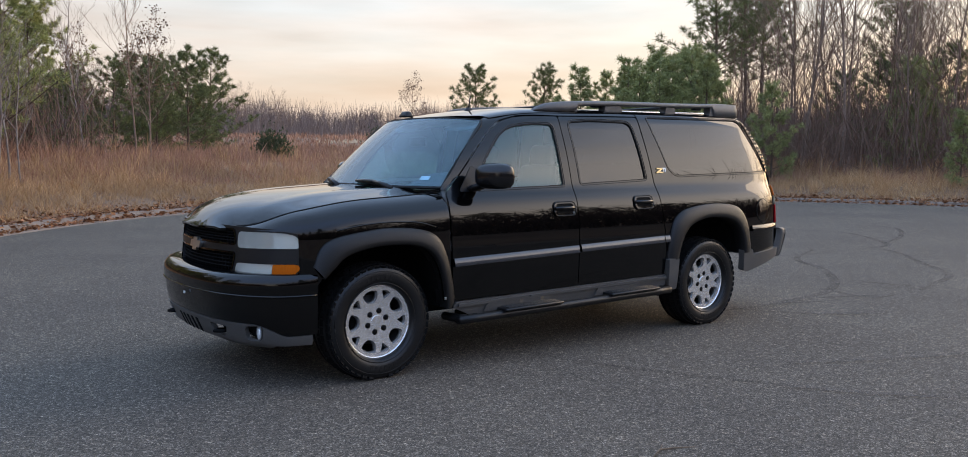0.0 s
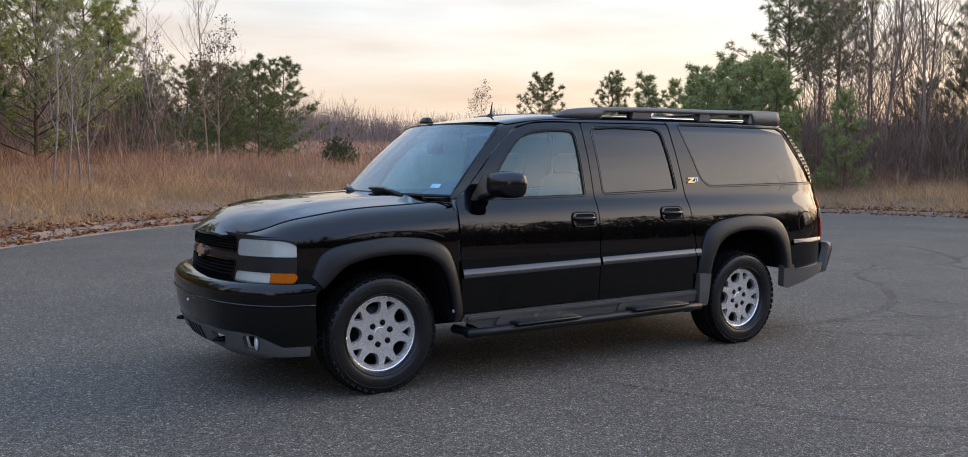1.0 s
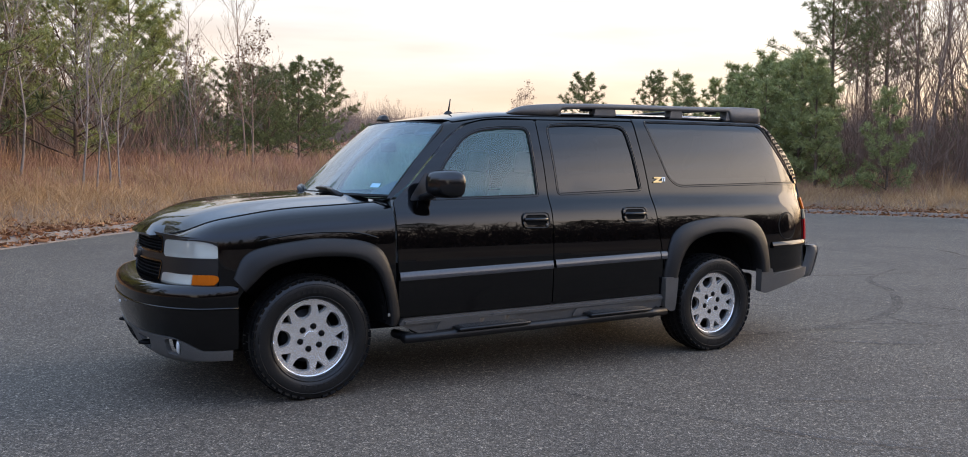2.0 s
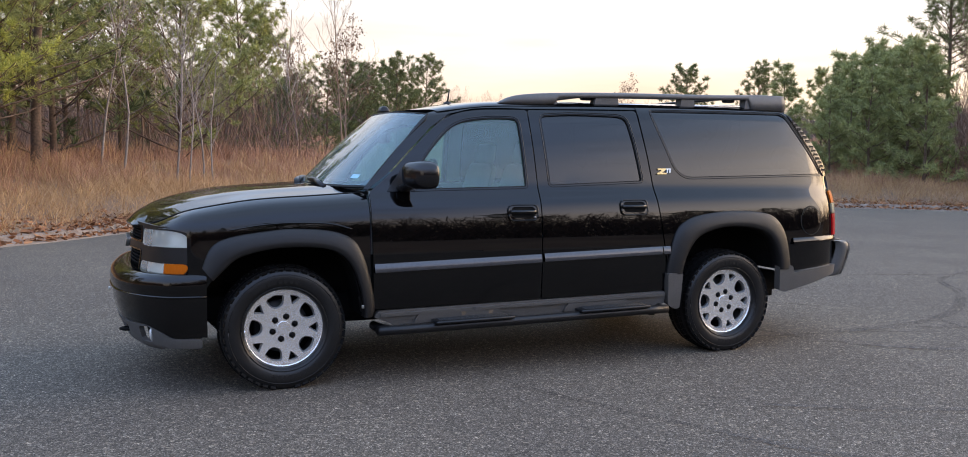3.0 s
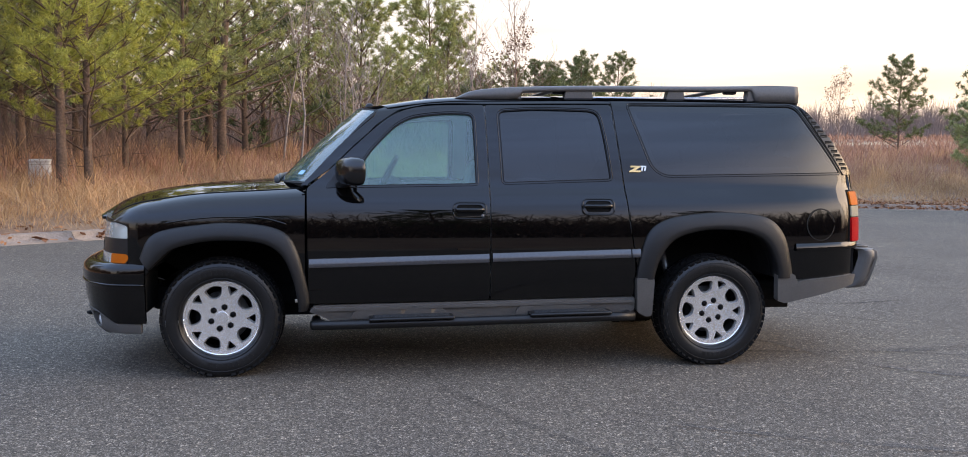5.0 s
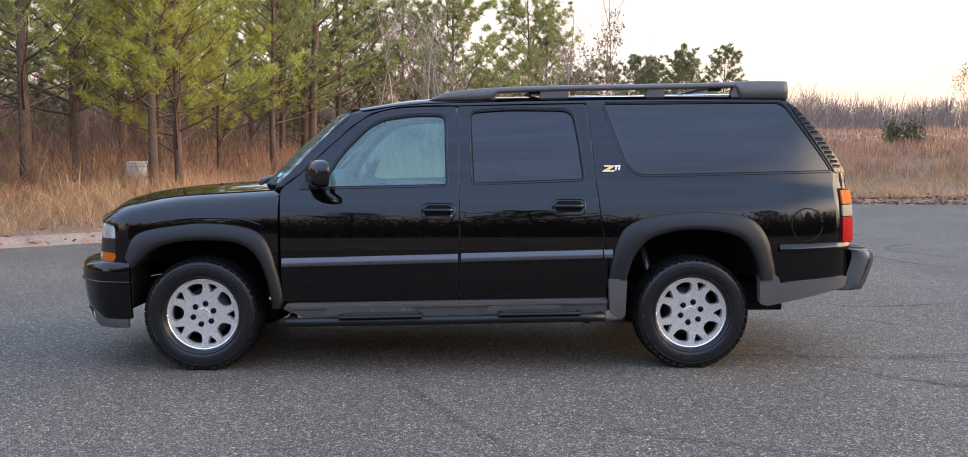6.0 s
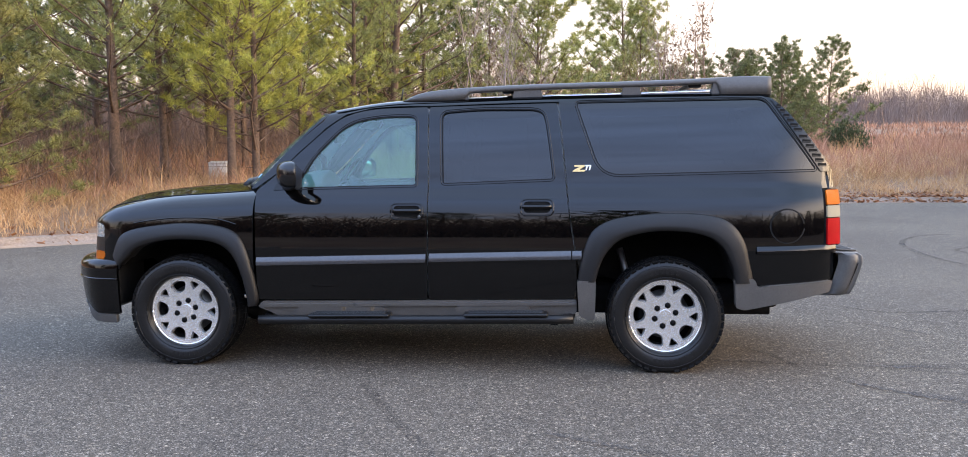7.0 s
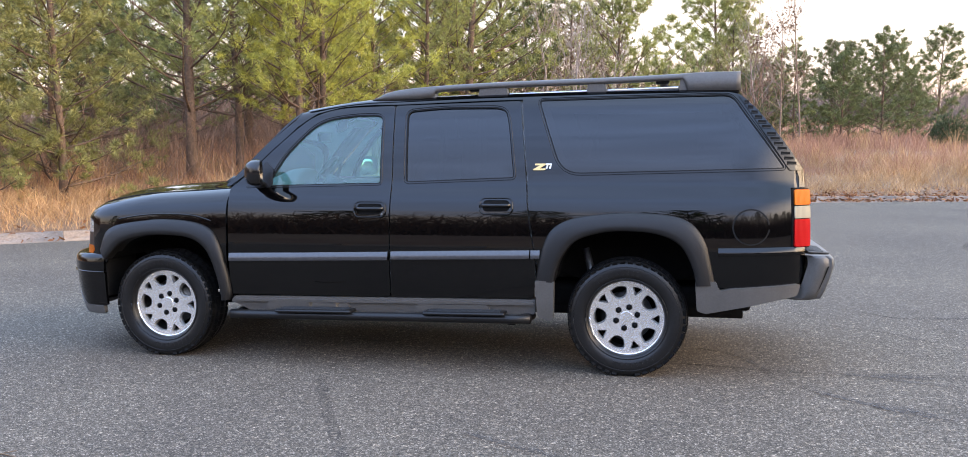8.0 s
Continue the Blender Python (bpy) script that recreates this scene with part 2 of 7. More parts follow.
# ---- the ground: a flat turning place, a kerb, and a field that rises behind it ----
KERB = [(-60.0, -35.0), (-30.0, -10.4), (-16.0, 0.3), (-8.9, 5.8), (-5.9, 8.1), (-4.1, 9.7), (-2.8, 11.4), (-1.7, 12.8), (-0.4, 14.2), (1.2, 15.6), (3.0, 16.7),
        (5.4, 17.5), (8.2, 18.0), (11.2, 18.0), (14.2, 17.5), (17.2, 16.3), (19.8, 14.4), (21.8, 12.0), (23.1, 9.3), (23.9, 6.4), (24.1, 3.0), (23.0, -2.5),
        (19.5, -8.0), (13.0, -12.0), (5.0, -14.0), (-4.0, -14.6), (-14.0, -17.5), (-30.0, -29.0), (-50.0, -46.0)]


def smooth_loop(points, step):
    """A closed Catmull-Rom curve through points, cut at even steps."""
    p, out, n = [Vector(q) for q in points], [], len(points)
    for i in range(n):
        a, b, c, d = p[i - 1], p[i], p[(i + 1) % n], p[(i + 2) % n]
        k = max(2, int((c - b).length / step))
        for j in range(k):
            t = j / k
            out.append(0.5 * (2 * b + (c - a) * t + (2 * a - 5 * b + 4 * c - d) * t * t + (3 * b - a - 3 * c + d) * t ** 3))
    return out


EDGE = smooth_loop(KERB, 0.6)
EDGE_XY = np.array([(v.x, v.y) for v in EDGE])


def kerb_distance(xy):
    """Metres from the kerb, positive out in the field, for an array of places."""
    xy = np.atleast_2d(np.asarray(xy, float))
    a, b = EDGE_XY, np.roll(EDGE_XY, -1, 0)
    out = np.empty(len(xy))
    for s in range(0, len(xy), 4000):
        q = xy[s:s + 4000, None]
        t = np.clip(((q - a) * (b - a)).sum(-1) / ((b - a) ** 2).sum(-1), 0, 1)
        d = np.sqrt(((q - a - t[..., None] * (b - a)) ** 2).sum(-1)).min(1)
        cross = ((a[:, 1] > q[..., 1]) != (b[:, 1] > q[..., 1])) & (q[..., 0] < (b[:, 0] - a[:, 0]) * (q[..., 1] - a[:, 1]) / (b[:, 1] - a[:, 1] + 1e-12) + a[:, 0])
        out[s:s + 4000] = np.where(cross.sum(1) % 2 == 1, -d, d)
    return out


GRID_STEP, GRID_LO, GRID_N = 0.5, -75.0, 321
_g = GRID_LO + GRID_STEP * np.arange(GRID_N)
GRID = kerb_distance(np.stack(np.meshgrid(_g, _g, indexing="ij"), -1).reshape(-1, 2)).reshape(GRID_N, GRID_N)


def beyond(xy):
    """The same, read from a grid laid once over the place; far out, the distance from the grid's rim is added."""
    q = (np.atleast_2d(np.asarray(xy, float)) - GRID_LO) / GRID_STEP
    c = q.clip(0, GRID_N - 1.001)
    i, f = c.astype(int), c - c.astype(int)
    x, y, u, v = i[:, 0], i[:, 1], f[:, 0], f[:, 1]
    near = GRID[x, y] * (1 - u) * (1 - v) + GRID[x + 1, y] * u * (1 - v) + GRID[x, y + 1] * (1 - u) * v + GRID[x + 1, y + 1] * u * v
    return near + np.sign(near + 1e-9) * np.hypot(*(q - c).T) * GRID_STEP


def rise(d):
    return np.interp(d, [-1.5, -0.2, 0.15, 0.5, 3, 8, 13, 25, 60, 75, 95, 125, 160, 1500], [-0.35, -0.30, 0.02, 0.13, 0.32, 0.80, 1.10, 1.35, 1.9, 2.4, 3.7, 4.6, 5.0, 12.0])


def land(x, y):
    return float(rise(beyond([(x, y)]))[0])


# field sheet, finer near the kerb, out to the horizon
rings = np.concatenate([np.linspace(0.5, 60, 90), np.geomspace(62, 1800, 26)])
turns = np.linspace(0, 2 * np.pi, 241)[:-1]
gx = (8 + rings[:, None] * np.cos(turns)).ravel()
gy = (2 + rings[:, None] * np.sin(turns)).ravel()
gd = beyond(np.stack([gx, gy], 1))
gz = rise(gd) + np.where(gd > 1, 0.05 * np.sin(gx * 0.9) * np.cos(gy * 0.7), 0)
gv = list(zip(gx, gy, gz))
gf = [(i * 240 + j, (i + 1) * 240 + j, (i + 1) * 240 + (j + 1) % 240, i * 240 + (j + 1) % 240) for i in range(len(rings) - 1) for j in range(240)]
gv.append((8.0, 2.0, -0.35))
gf += [(len(gv) - 1, j, (j + 1) % 240) for j in range(240)]
tagged(mesh_object("ground", gv, gf, SOIL, True), "dry brown field rising gently behind the kerb", "ground", kind="structure")

# the road surface: one flat sheet inside the kerb
bm = bmesh.new()
bm.faces.new([bm.verts.new((v.x, v.y, 0.0)) for v in EDGE])
bmesh.ops.triangulate(bm, faces=bm.faces[:])
me = bpy.data.meshes.new("road")
bm.to_mesh(me)
bm.free()
me.materials.append(ASPHALT)
tagged(new("road", me), "worn grey asphalt turning circle with pale chippings", "road", kind="structure")

# kerb: a swept concrete section in casts of about three metres
kerb_section = [(-0.42, -0.02), (-0.42, 0.006), (-0.10, 0.012), (-0.03, 0.06), (0.0, 0.105), (0.03, 0.125), (0.15, 0.13), (0.17, 0.10), (0.17, -0.1)]
kerb_root = tagged(new("kerb"), "weathered pale concrete kerb and gutter round the asphalt", "kerb", kind="structure")
for start in range(0, len(EDGE), 6):
    kv, kf, m = [], [], len(kerb_section)
    run = [EDGE[(start + j) % len(EDGE)] for j in range(7)]
    if max(v.length for v in run) > 45:
        continue
    for j, v in enumerate(run):
        way = (EDGE[(start + j + 1) % len(EDGE)] - EDGE[(start + j - 1) % len(EDGE)]).normalized()
        out = Vector((-way.y, way.x))
        v = v + way * (0.004 if j == 0 else -0.004 if j == 6 else 0)
        kv += [(v.x + out.x * s, v.y + out.y * s, h) for s, h in kerb_section]
    for j in range(6):
        kf += [(j * m + k, j * m + k + 1, (j + 1) * m + k + 1, (j + 1) * m + k) for k in range(m - 1)]
    kf += [tuple(range(m)), tuple(reversed(range(6 * m, 7 * m)))]
    child_of(mesh_object("kerb_stone", kv, kf, CONCRETE), kerb_root)


# ---- trees ----
def needle_tufts(rng, centres, ways, size, count, width):
    """Needles as thin triangles fanning from each centre along its way."""
    n = len(centres)
    c, w = np.repeat(centres, count, 0), np.repeat(ways, count, 0)
    d = rng.normal(size=(n * count, 3)) * 0.8 + w
    d /= np.linalg.norm(d, axis=1)[:, None] + 1e-9
    side = np.cross(d, rng.normal(size=d.shape))
    side /= np.linalg.norm(side, axis=1)[:, None] + 1e-9
    length = size * rng.uniform(0.6, 1.15, (len(d), 1))
    root = c + d * size * 0.08
    tip = root + d * length
    tip[:, 2] -= 0.10 * length[:, 0]
    v = np.stack([root - side * width / 2, root + side * width / 2, tip], 1).reshape(-1, 3)
    return v, np.arange(len(v)).reshape(-1, 3)


def pine(seed, h, bare, spread, tufts, needles, size, width, needle_mat, label, girth=1.0, droop=0.0, group="pines in the field"):
    """A pine h metres tall: trunk with whorled limbs, and a crown of needle tufts. bare: the share of trunk without green."""
    rng = np.random.default_rng(seed)
    root = tagged(new("pine_tree"), label, "tree", group)
    r0 = 0.013 * h * girth
    bend = rng.normal(size=2) * 0.02 * h
    trunk = [Vector((bend[0] * (k / 9) ** 2, bend[1] * (k / 9) ** 2 + 0.03 * math.sin(k), h * k / 9 - 0.3 * (k == 0))) for k in range(10)]
    tv, tf = [], []
    tube(tv, tf, trunk, [r0 * (1.25 if k == 0 else 1 - 0.09 * k) * (1 if k < 9 else 0.3) for k in range(10)], 8)
    centres, ways = [], []
    limbs = int(10 + 5.2 * h)
    for i in range(limbs):
        f = (i + rng.uniform(0, 1)) / limbs
        z = h * (bare * 0.55 + (0.97 - bare * 0.55) * f)
        live = z > h * bare
        g = max(0.0, (z / h - bare) / (1 - bare))
        length = spread * (0.30 + 0.95 * (1 - g) ** 0.8) * rng.uniform(0.55, 1.15) * (1 - 0.35 * max(0, 0.25 - g) / 0.25 * (bare > 0.25))
        if not live:
            length *= rng.uniform(0.25, 0.6)
        az = i * 2.4 + rng.uniform(-0.5, 0.5)
        up = rng.uniform(0.05, 0.35) + 0.75 * g - droop
        k = z / h * 9
        p = trunk[int(k)].lerp(trunk[min(9, int(k) + 1)], k - int(k))
        way = Vector((math.cos(az), math.sin(az), up)).normalized()
        pts = [p]
        for s in range(4):
            way = (way + Vector((rng.normal() * 0.10, rng.normal() * 0.10, 0.10 if live else -0.03))).normalized()
            pts.append(pts[-1] + way * length / 4)
        lr = (0.008 + 0.009 * length) * (1.0 if live else 0.5)
        tube(tv, tf, pts, [lr * (1 - 0.2 * s) for s in range(5)], 4, False)
        if not live:
            continue
        # flat sprays: side shoots along the outer limb, each with its tufts
        shoots = max(3, int(2.5 + 1.9 * length))
        each = max(2, int(tufts / limbs / shoots * (0.55 + length / spread) + rng.uniform(0, 1)))
        across = way.cross(Vector((0, 0, 1))).normalized()
        for b in range(shoots):
            t = 4 * (0.26 + 0.74 * (b + rng.uniform(0, 1)) / shoots)
            q = pts[min(3, int(t))].lerp(pts[min(4, int(t) + 1)], t - int(t))
            lean = across * rng.uniform(0.35, 1.0) * (1 if b % 2 else -1)
            sw = (way * rng.uniform(0.5, 0.9) + lean + Vector((0, 0, rng.uniform(0.0, 0.45)))).normalized()
            reach = length * rng.uniform(0.18, 0.36) * (1.3 - t / 5)
            tube(tv, tf, [q, q + sw * reach], [0.009, 0.004], 3, False)
            for c in range(each):
                centres.append(q + sw * reach * rng.uniform(0.3, 1.0) ** 0.6 + Vector(rng.normal(size=3)) * 0.05)
                ways.append((sw * 0.7 + Vector((0, 0, 0.55)) + Vector(rng.normal(size=3)) * 0.3).normalized())
        centres.append(pts[-1])
        ways.append(way)
    nv, nf = needle_tufts(rng, np.array(centres), np.array(ways), size, needles, width)
    child_of(mesh_object("trunk", tv, tf, PINE_BARK, True), root, "rough dark bark")
    child_of(mesh_object("crown", nv, nf, needle_mat), root)
    return root


def bare_tree(seed, h, girth, material, label, forks=3, group="bare trees", leaves=0):
    """A leafless tree: a trunk that forks down to fine twigs."""
    rng = np.random.default_rng(seed)
    root = tagged(new("bare_tree"), label, "tree", group)
    tv, tf, tips = [], [], []

    def grow(p, way, length, r, level):
        n = (6, 4, 3, 1)[level]
        pts = [p]
        for s in range(n):
            wob = 0.06 if level == 0 else 0.16
            way = (way + Vector(rng.normal(size=3)) * wob + Vector((0, 0, 0.05 + 0.06 * level))).normalized()
            pts.append(pts[-1] + way * length / n)
        end = 0.35 if level else 0.22
        tube(tv, tf, pts, [max(0.0045, r * (1 - (1 - end) * s / n)) for s in range(n + 1)], (7, 4, 3, 3)[level], False)
        if level == forks:
            tips.append(pts[-1])
            return
        kids = (int(9 + h * 0.9), 6, 4)[level]
        for i in range(kids):
            f = (0.28 if level == 0 else 0.2) + (0.98 - (0.28 if level == 0 else 0.2)) * (i + rng.uniform(0, 1)) / kids
            k = f * n
            q = pts[min(n - 1, int(k))].lerp(pts[min(n, int(k) + 1)], k - int(k))
            az = rng.uniform(0, 2 * math.pi)
            side = Vector((math.cos(az), math.sin(az), rng.uniform(-0.1, 0.3)))
            w = (way * (0.75 if level else 0.35) + side * rng.uniform(0.5, 0.9) + Vector((0, 0, 0.35))).normalized()
            grow(q, w, length * (0.42 if level == 0 else 0.5) * (1.15 - 0.7 * f) * rng.uniform(0.7, 1.2), r * (1 - 0.72 * f) * 0.5, level + 1)

    grow(Vector((0, 0, -0.3)), Vector((rng.normal() * 0.03, rng.normal() * 0.03, 1)).normalized(), h, 0.0105 * h * girth, 0)
    child_of(mesh_object("trunk", tv, tf, material, True), root)
    if leaves:
        c = np.repeat(np.array([tuple(t) for t in tips]), leaves, 0)
        c = c + rng.normal(size=c.shape) * 0.16
        a, b = rng.normal(size=c.shape) * 0.045, rng.normal(size=c.shape) * 0.045
        v = np.stack([c, c + a, c + a + b, c + b], 1).reshape(-1, 3)
        child_of(mesh_object("leaves", v, np.arange(len(v)).reshape(-1, 4), BROWN_LEAVES), root, "withered brown leaves")
    return root


def shrub(seed, h, material, label):
    """A low evergreen shrub: stems and small leafy sprays."""
    rng = np.random.default_rng(seed)
    root = tagged(new("shrub"), label, "shrub", "shrubs in the field")
    tv, tf, c, w = [], [], [], []
    for i in range(34):
        az, up = rng.uniform(0, 6.28), rng.uniform(0.2, 1.5)
        d = Vector((math.cos(az), math.sin(az), up)).normalized()
        pts = [Vector((0, 0, -0.1)), d * h * 0.5, d * h * rng.uniform(0.75, 1.05) + Vector((0, 0, 0.1))]
        tube(tv, tf, pts, [0.02, 0.012, 0.006], 4, False)
        for s in range(22):
            t = rng.uniform(0.2, 1)
            c.append(pts[1].lerp(pts[2], t) + Vector(rng.normal(size=3)) * 0.16 * h)
            w.append(d)
    nv, nf = needle_tufts(rng, np.array(c), np.array(w), 0.16, 12, 0.03)
    child_of(mesh_object("stems", tv, tf, PINE_BARK, True), root)
    child_of(mesh_object("leaves", nv, nf, material), root)
    return root


def plant(kind, x, y, top, turn):
    """A copy of a tree, scaled so that it stands on the land and reaches the height top."""
    z = land(x, y)
    s = (top - z) / kind["height"]
    made = copy_thing(kind, pose(x, y, z - 0.05, 0, 0, turn))
    made.scale = (s * kind["wide"], s * kind["wide"], s)
    return made


def stock(root, h, wide=1.0):
    """A first tree of its kind, kept below with its true height noted until it is moved to its own place."""
    root["height"], root["wide"] = h, wide
    return root


def plant_all(kinds, rows, turn0=0.0):
    """Sets out copies of the kinds, in turn; the first of each kind goes to a place itself."""
    for i, (x, y, top) in enumerate(rows):
        kind = kinds[i % len(kinds)]
        plant(kind, x, y, top, turn0 + 73.0 * i)


def clear_stock(kinds):
    for kind in kinds:
        for o in (*kind.children_recursive, kind):
            bpy.data.objects.remove(o)


# pines close to the kerb: x, y, height of the top
near_sunny = [stock(pine(11, 9.0, 0.20, 2.5, 980, 24, 0.20, 0.016, NEEDLES_SUNNY, "tall pine painted a sunlit yellow-green, standing in dry grass", group="pines by the kerb"), 9.0),
              stock(pine(12, 8.0, 0.12, 2.4, 980, 24, 0.20, 0.016, NEEDLES_SUNNY, "bushy pine painted a sunlit yellow-green, standing in dry grass", group="pines by the kerb"), 8.0)]
near_green = [stock(pine(13, 9.5, 0.18, 3.0, 1150, 24, 0.20, 0.016, NEEDLES, "tall green pine with a bare lower trunk", group="pines by the kerb", girth=1.25), 9.5),
              stock(pine(14, 8.5, 0.20, 2.4, 860, 24, 0.20, 0.016, NEEDLES, "green pine with dead lower limbs", group="pines by the kerb"), 8.5)]
near_bushy = [stock(pine(15 + i, 8.0, 0.0, 2.7, 1350, 21, 0.18, 0.017, NEEDLES_OLIVE, "dense olive-green pine with limbs down to the grass", group="pines by the kerb", droop=0.12), 8.0) for i in range(2)]
far_pines = [stock(pine(21 + i, 7.0, 0.02 + 0.04 * i, 2.7, 620, 13, 0.34, 0.040, NEEDLES_DARK, "dark green pine at the far side of the field"), 7.0) for i in range(3)]
tall_pines = [stock(pine(31 + i, 12.0, 0.40, 3.3, 560, 15, 0.40, 0.034, NEEDLES_DARK, "tall pine with an open crown high up"), 12.0) for i in range(2)]
young_pines = [stock(pine(41 + i, 5.0, 0.0, 1.55, 620, 13, 0.26, 0.030, NEEDLES_YOUNG, "young bushy pine green down to the grass"), 5.0) for i in range(2)]
open_pines = [stock(pine(36 + i, 10.0, 0.04, 4.5, 1300, 17, 0.36, 0.038, NEEDLES, "broad green pine beyond the field"), 10.0) for i in range(2)]
wood_trees = [stock(bare_tree(51 + i, 12.0, 0.55, BARE_BARK, "tall leafless tree in the dense wood", 3, "bare trees of the wood"), 12.0) for i in range(4)]
saplings = [stock(bare_tree(61 + i, 6.5, 0.62, PALE_BARK, "slim leafless sapling with pale bark", 2, "bare saplings"), 6.5) for i in range(3)]
brown_trees = [stock(bare_tree(71, 8.0, 0.8, BARE_BARK, "small tree with clinging brown leaves", 3, "bare trees", 3), 8.0)]
shrubs = [stock(shrub(81, 1.6, NEEDLES_DEEP, "low dark evergreen shrub in dry grass"), 1.6, 0.65)]


# ---- the car: nose to -x, standing along the x axis ----
from mathutils.geometry import delaunay_2d_cdt


def car_paint():
    m, n, l, p = nodes_of("black_clearcoat_paint")
    p.inputs["Base Color"].default_value = (0.0012, 0.0012, 0.0014, 1)
    p.inputs["Roughness"].default_value = 0.3
    p.inputs["Specular IOR Level"].default_value = 0.0
    p.inputs["Coat Weight"].default_value = 1.0
    p.inputs["Coat IOR"].default_value = 1.46
    mr = n.new("ShaderNodeMapRange")
    mr.inputs[3].default_value, mr.inputs[4].default_value = 0.004, 0.03
    l.new(noise_of(n, l, 5.0, 4.0, 0.6), mr.inputs[0])
    l.new(mr.outputs[0], p.inputs["Coat Roughness"])
    bump(n, l, p, noise_of(n, l, 1.6, 1.0, 0.4), 0.02, 0.01)
    l.new(p.inputs["Normal"].links[0].from_socket, p.inputs["Coat Normal"])
    return m


def glass(name, tint, rough=0.0, gloss=1.0, ior=1.7, haze=0.0, haze_color=(0.78, 0.80, 0.74)):
    """A thin pane: tinted clear through, mirror-like by the angle. haze: share of a diffuse colour mixed in to lighten
    it.
    """
    m, n, l, p = nodes_of(name)
    n.remove(p)
    t, g, f, x = n.new("ShaderNodeBsdfTransparent"), n.new("ShaderNodeBsdfGlossy"), n.new("ShaderNodeFresnel"), n.new("ShaderNodeMixShader")
    t.inputs["Color"].default_value = (*tint, 1)
    g.inputs["Roughness"].default_value = rough
    g.inputs["Color"].default_value = (gloss, gloss, gloss, 1)
    f.inputs["IOR"].default_value = ior
    l.new(f.outputs[0], x.inputs[0])
    l.new(t.outputs[0], x.inputs[1])
    if haze:
        d, y = n.new("ShaderNodeBsdfDiffuse"), n.new("ShaderNodeMixShader")
        d.inputs["Color"].default_value = (*haze_color, 1)
        y.inputs[0].default_value = haze
        l.new(t.outputs[0], y.inputs[1])
        l.new(d.outputs[0], y.inputs[2])
        l.new(y.outputs[0], x.inputs[1])
    l.new(g.outputs[0], x.inputs[2])
    l.new(x.outputs[0], n["Material Output"].inputs["Surface"])
    return m


def lens_material(name, color):
    m, n, l, p = nodes_of(name)
    p.inputs["Base Color"].default_value = (*color, 1)
    p.inputs["Roughness"].default_value = 0.35
    p.inputs["Specular IOR Level"].default_value = 0.10
    p.inputs["Coat Weight"].default_value = 0.0
    wave = n.new("ShaderNodeTexWave")
    wave.inputs["Scale"].default_value = 40
    c = n.new("ShaderNodeTexCoord")
    l.new(c.outputs["Object"], wave.inputs["Vector"])
    bump(n, l, p, wave.outputs["Fac"], 0.35, 0.003)
    return m


def machined():
    m, n, l, p = nodes_of("machined_alloy")
    fine = noise_of(n, l, 60.0, 4.0, 0.7)
    l.new(ramp(n, l, fine, ((0.3, (0.84, 0.83, 0.81)), (0.7, (0.94, 0.93, 0.91)))), p.inputs["Base Color"])
    p.inputs["Metallic"].default_value = 0.82
    p.inputs["Roughness"].default_value = 0.26
    return m


PAINT = car_paint()
PLASTIC = plain("satin_black_plastic", (0.007, 0.007, 0.0075), 0.38, grain=160, vary=0.2, relief=0.0006)
FLARE = plain("grained_dark_flare_plastic", (0.0085, 0.0083, 0.0085), 0.45, grain=220, vary=0.25, relief=0.0008)
CLADDING = plain("grey_cladding_plastic", (0.078, 0.073, 0.067), 0.48, grain=120, vary=0.16, relief=0.0006)
MOULDING = plain("dark_gloss_moulding", (0.040, 0.041, 0.045), 0.24, grain=60, vary=0.15, coat=0.6)
RUBBER = plain("tyre_rubber", (0.0090, 0.0088, 0.0088), 0.38, grain=60, vary=0.35, relief=0.001, rough_vary=0.12)
RAIL = plain("weathered_rail_plastic", (0.076, 0.072, 0.068), 0.5, grain=120, vary=0.2, relief=0.0006)
BUMPER_GREY = plain("dark_bumper_grey", (0.078, 0.075, 0.071), 0.45, grain=120, vary=0.2, relief=0.0006)
RUBBER.node_tree.nodes["Principled BSDF"].inputs["Specular IOR Level"].default_value = 0.36
for soft in (PLASTIC, FLARE):
    soft.node_tree.nodes["Principled BSDF"].inputs["Specular IOR Level"].default_value = 0.35
TREAD = plain("dull_tread_rubber", (0.0075, 0.0073, 0.0072), 0.75, grain=60, vary=0.35)
SEAL = plain("window_rubber", (0.012, 0.012, 0.012), 0.55, grain=80, vary=0.2)
DARK = plain("underbody_black", (0.006, 0.006, 0.006), 0.8, grain=20, vary=0.4)
for dull in (DARK, SEAL, TREAD):
    dull.node_tree.nodes["Principled BSDF"].inputs["Specular IOR Level"].default_value = 0.12
ALLOY = machined()
# darker alloy: shade on the rim windows' inner ledge, put into its colour
ALLOY_SHADED = plain("shaded_alloy_edge", (0.17, 0.168, 0.163), 0.45, 0.5, grain=80, vary=0.2)
ALLOY_DARK = plain("cast_alloy_recess", (0.055, 0.055, 0.055), 0.5, 0.5, grain=60, vary=0.2)
CHROME = plain("chrome", (0.72, 0.72, 0.72), 0.10, 1.0, grain=30, vary=0.05)
STEEL = plain("dull_steel", (0.22, 0.22, 0.22), 0.45, 0.9, grain=40, vary=0.25)
REFLECTOR = plain("lamp_reflector", (0.88, 0.90, 0.86), 0.35, 0.08, grain=30, vary=0.1)
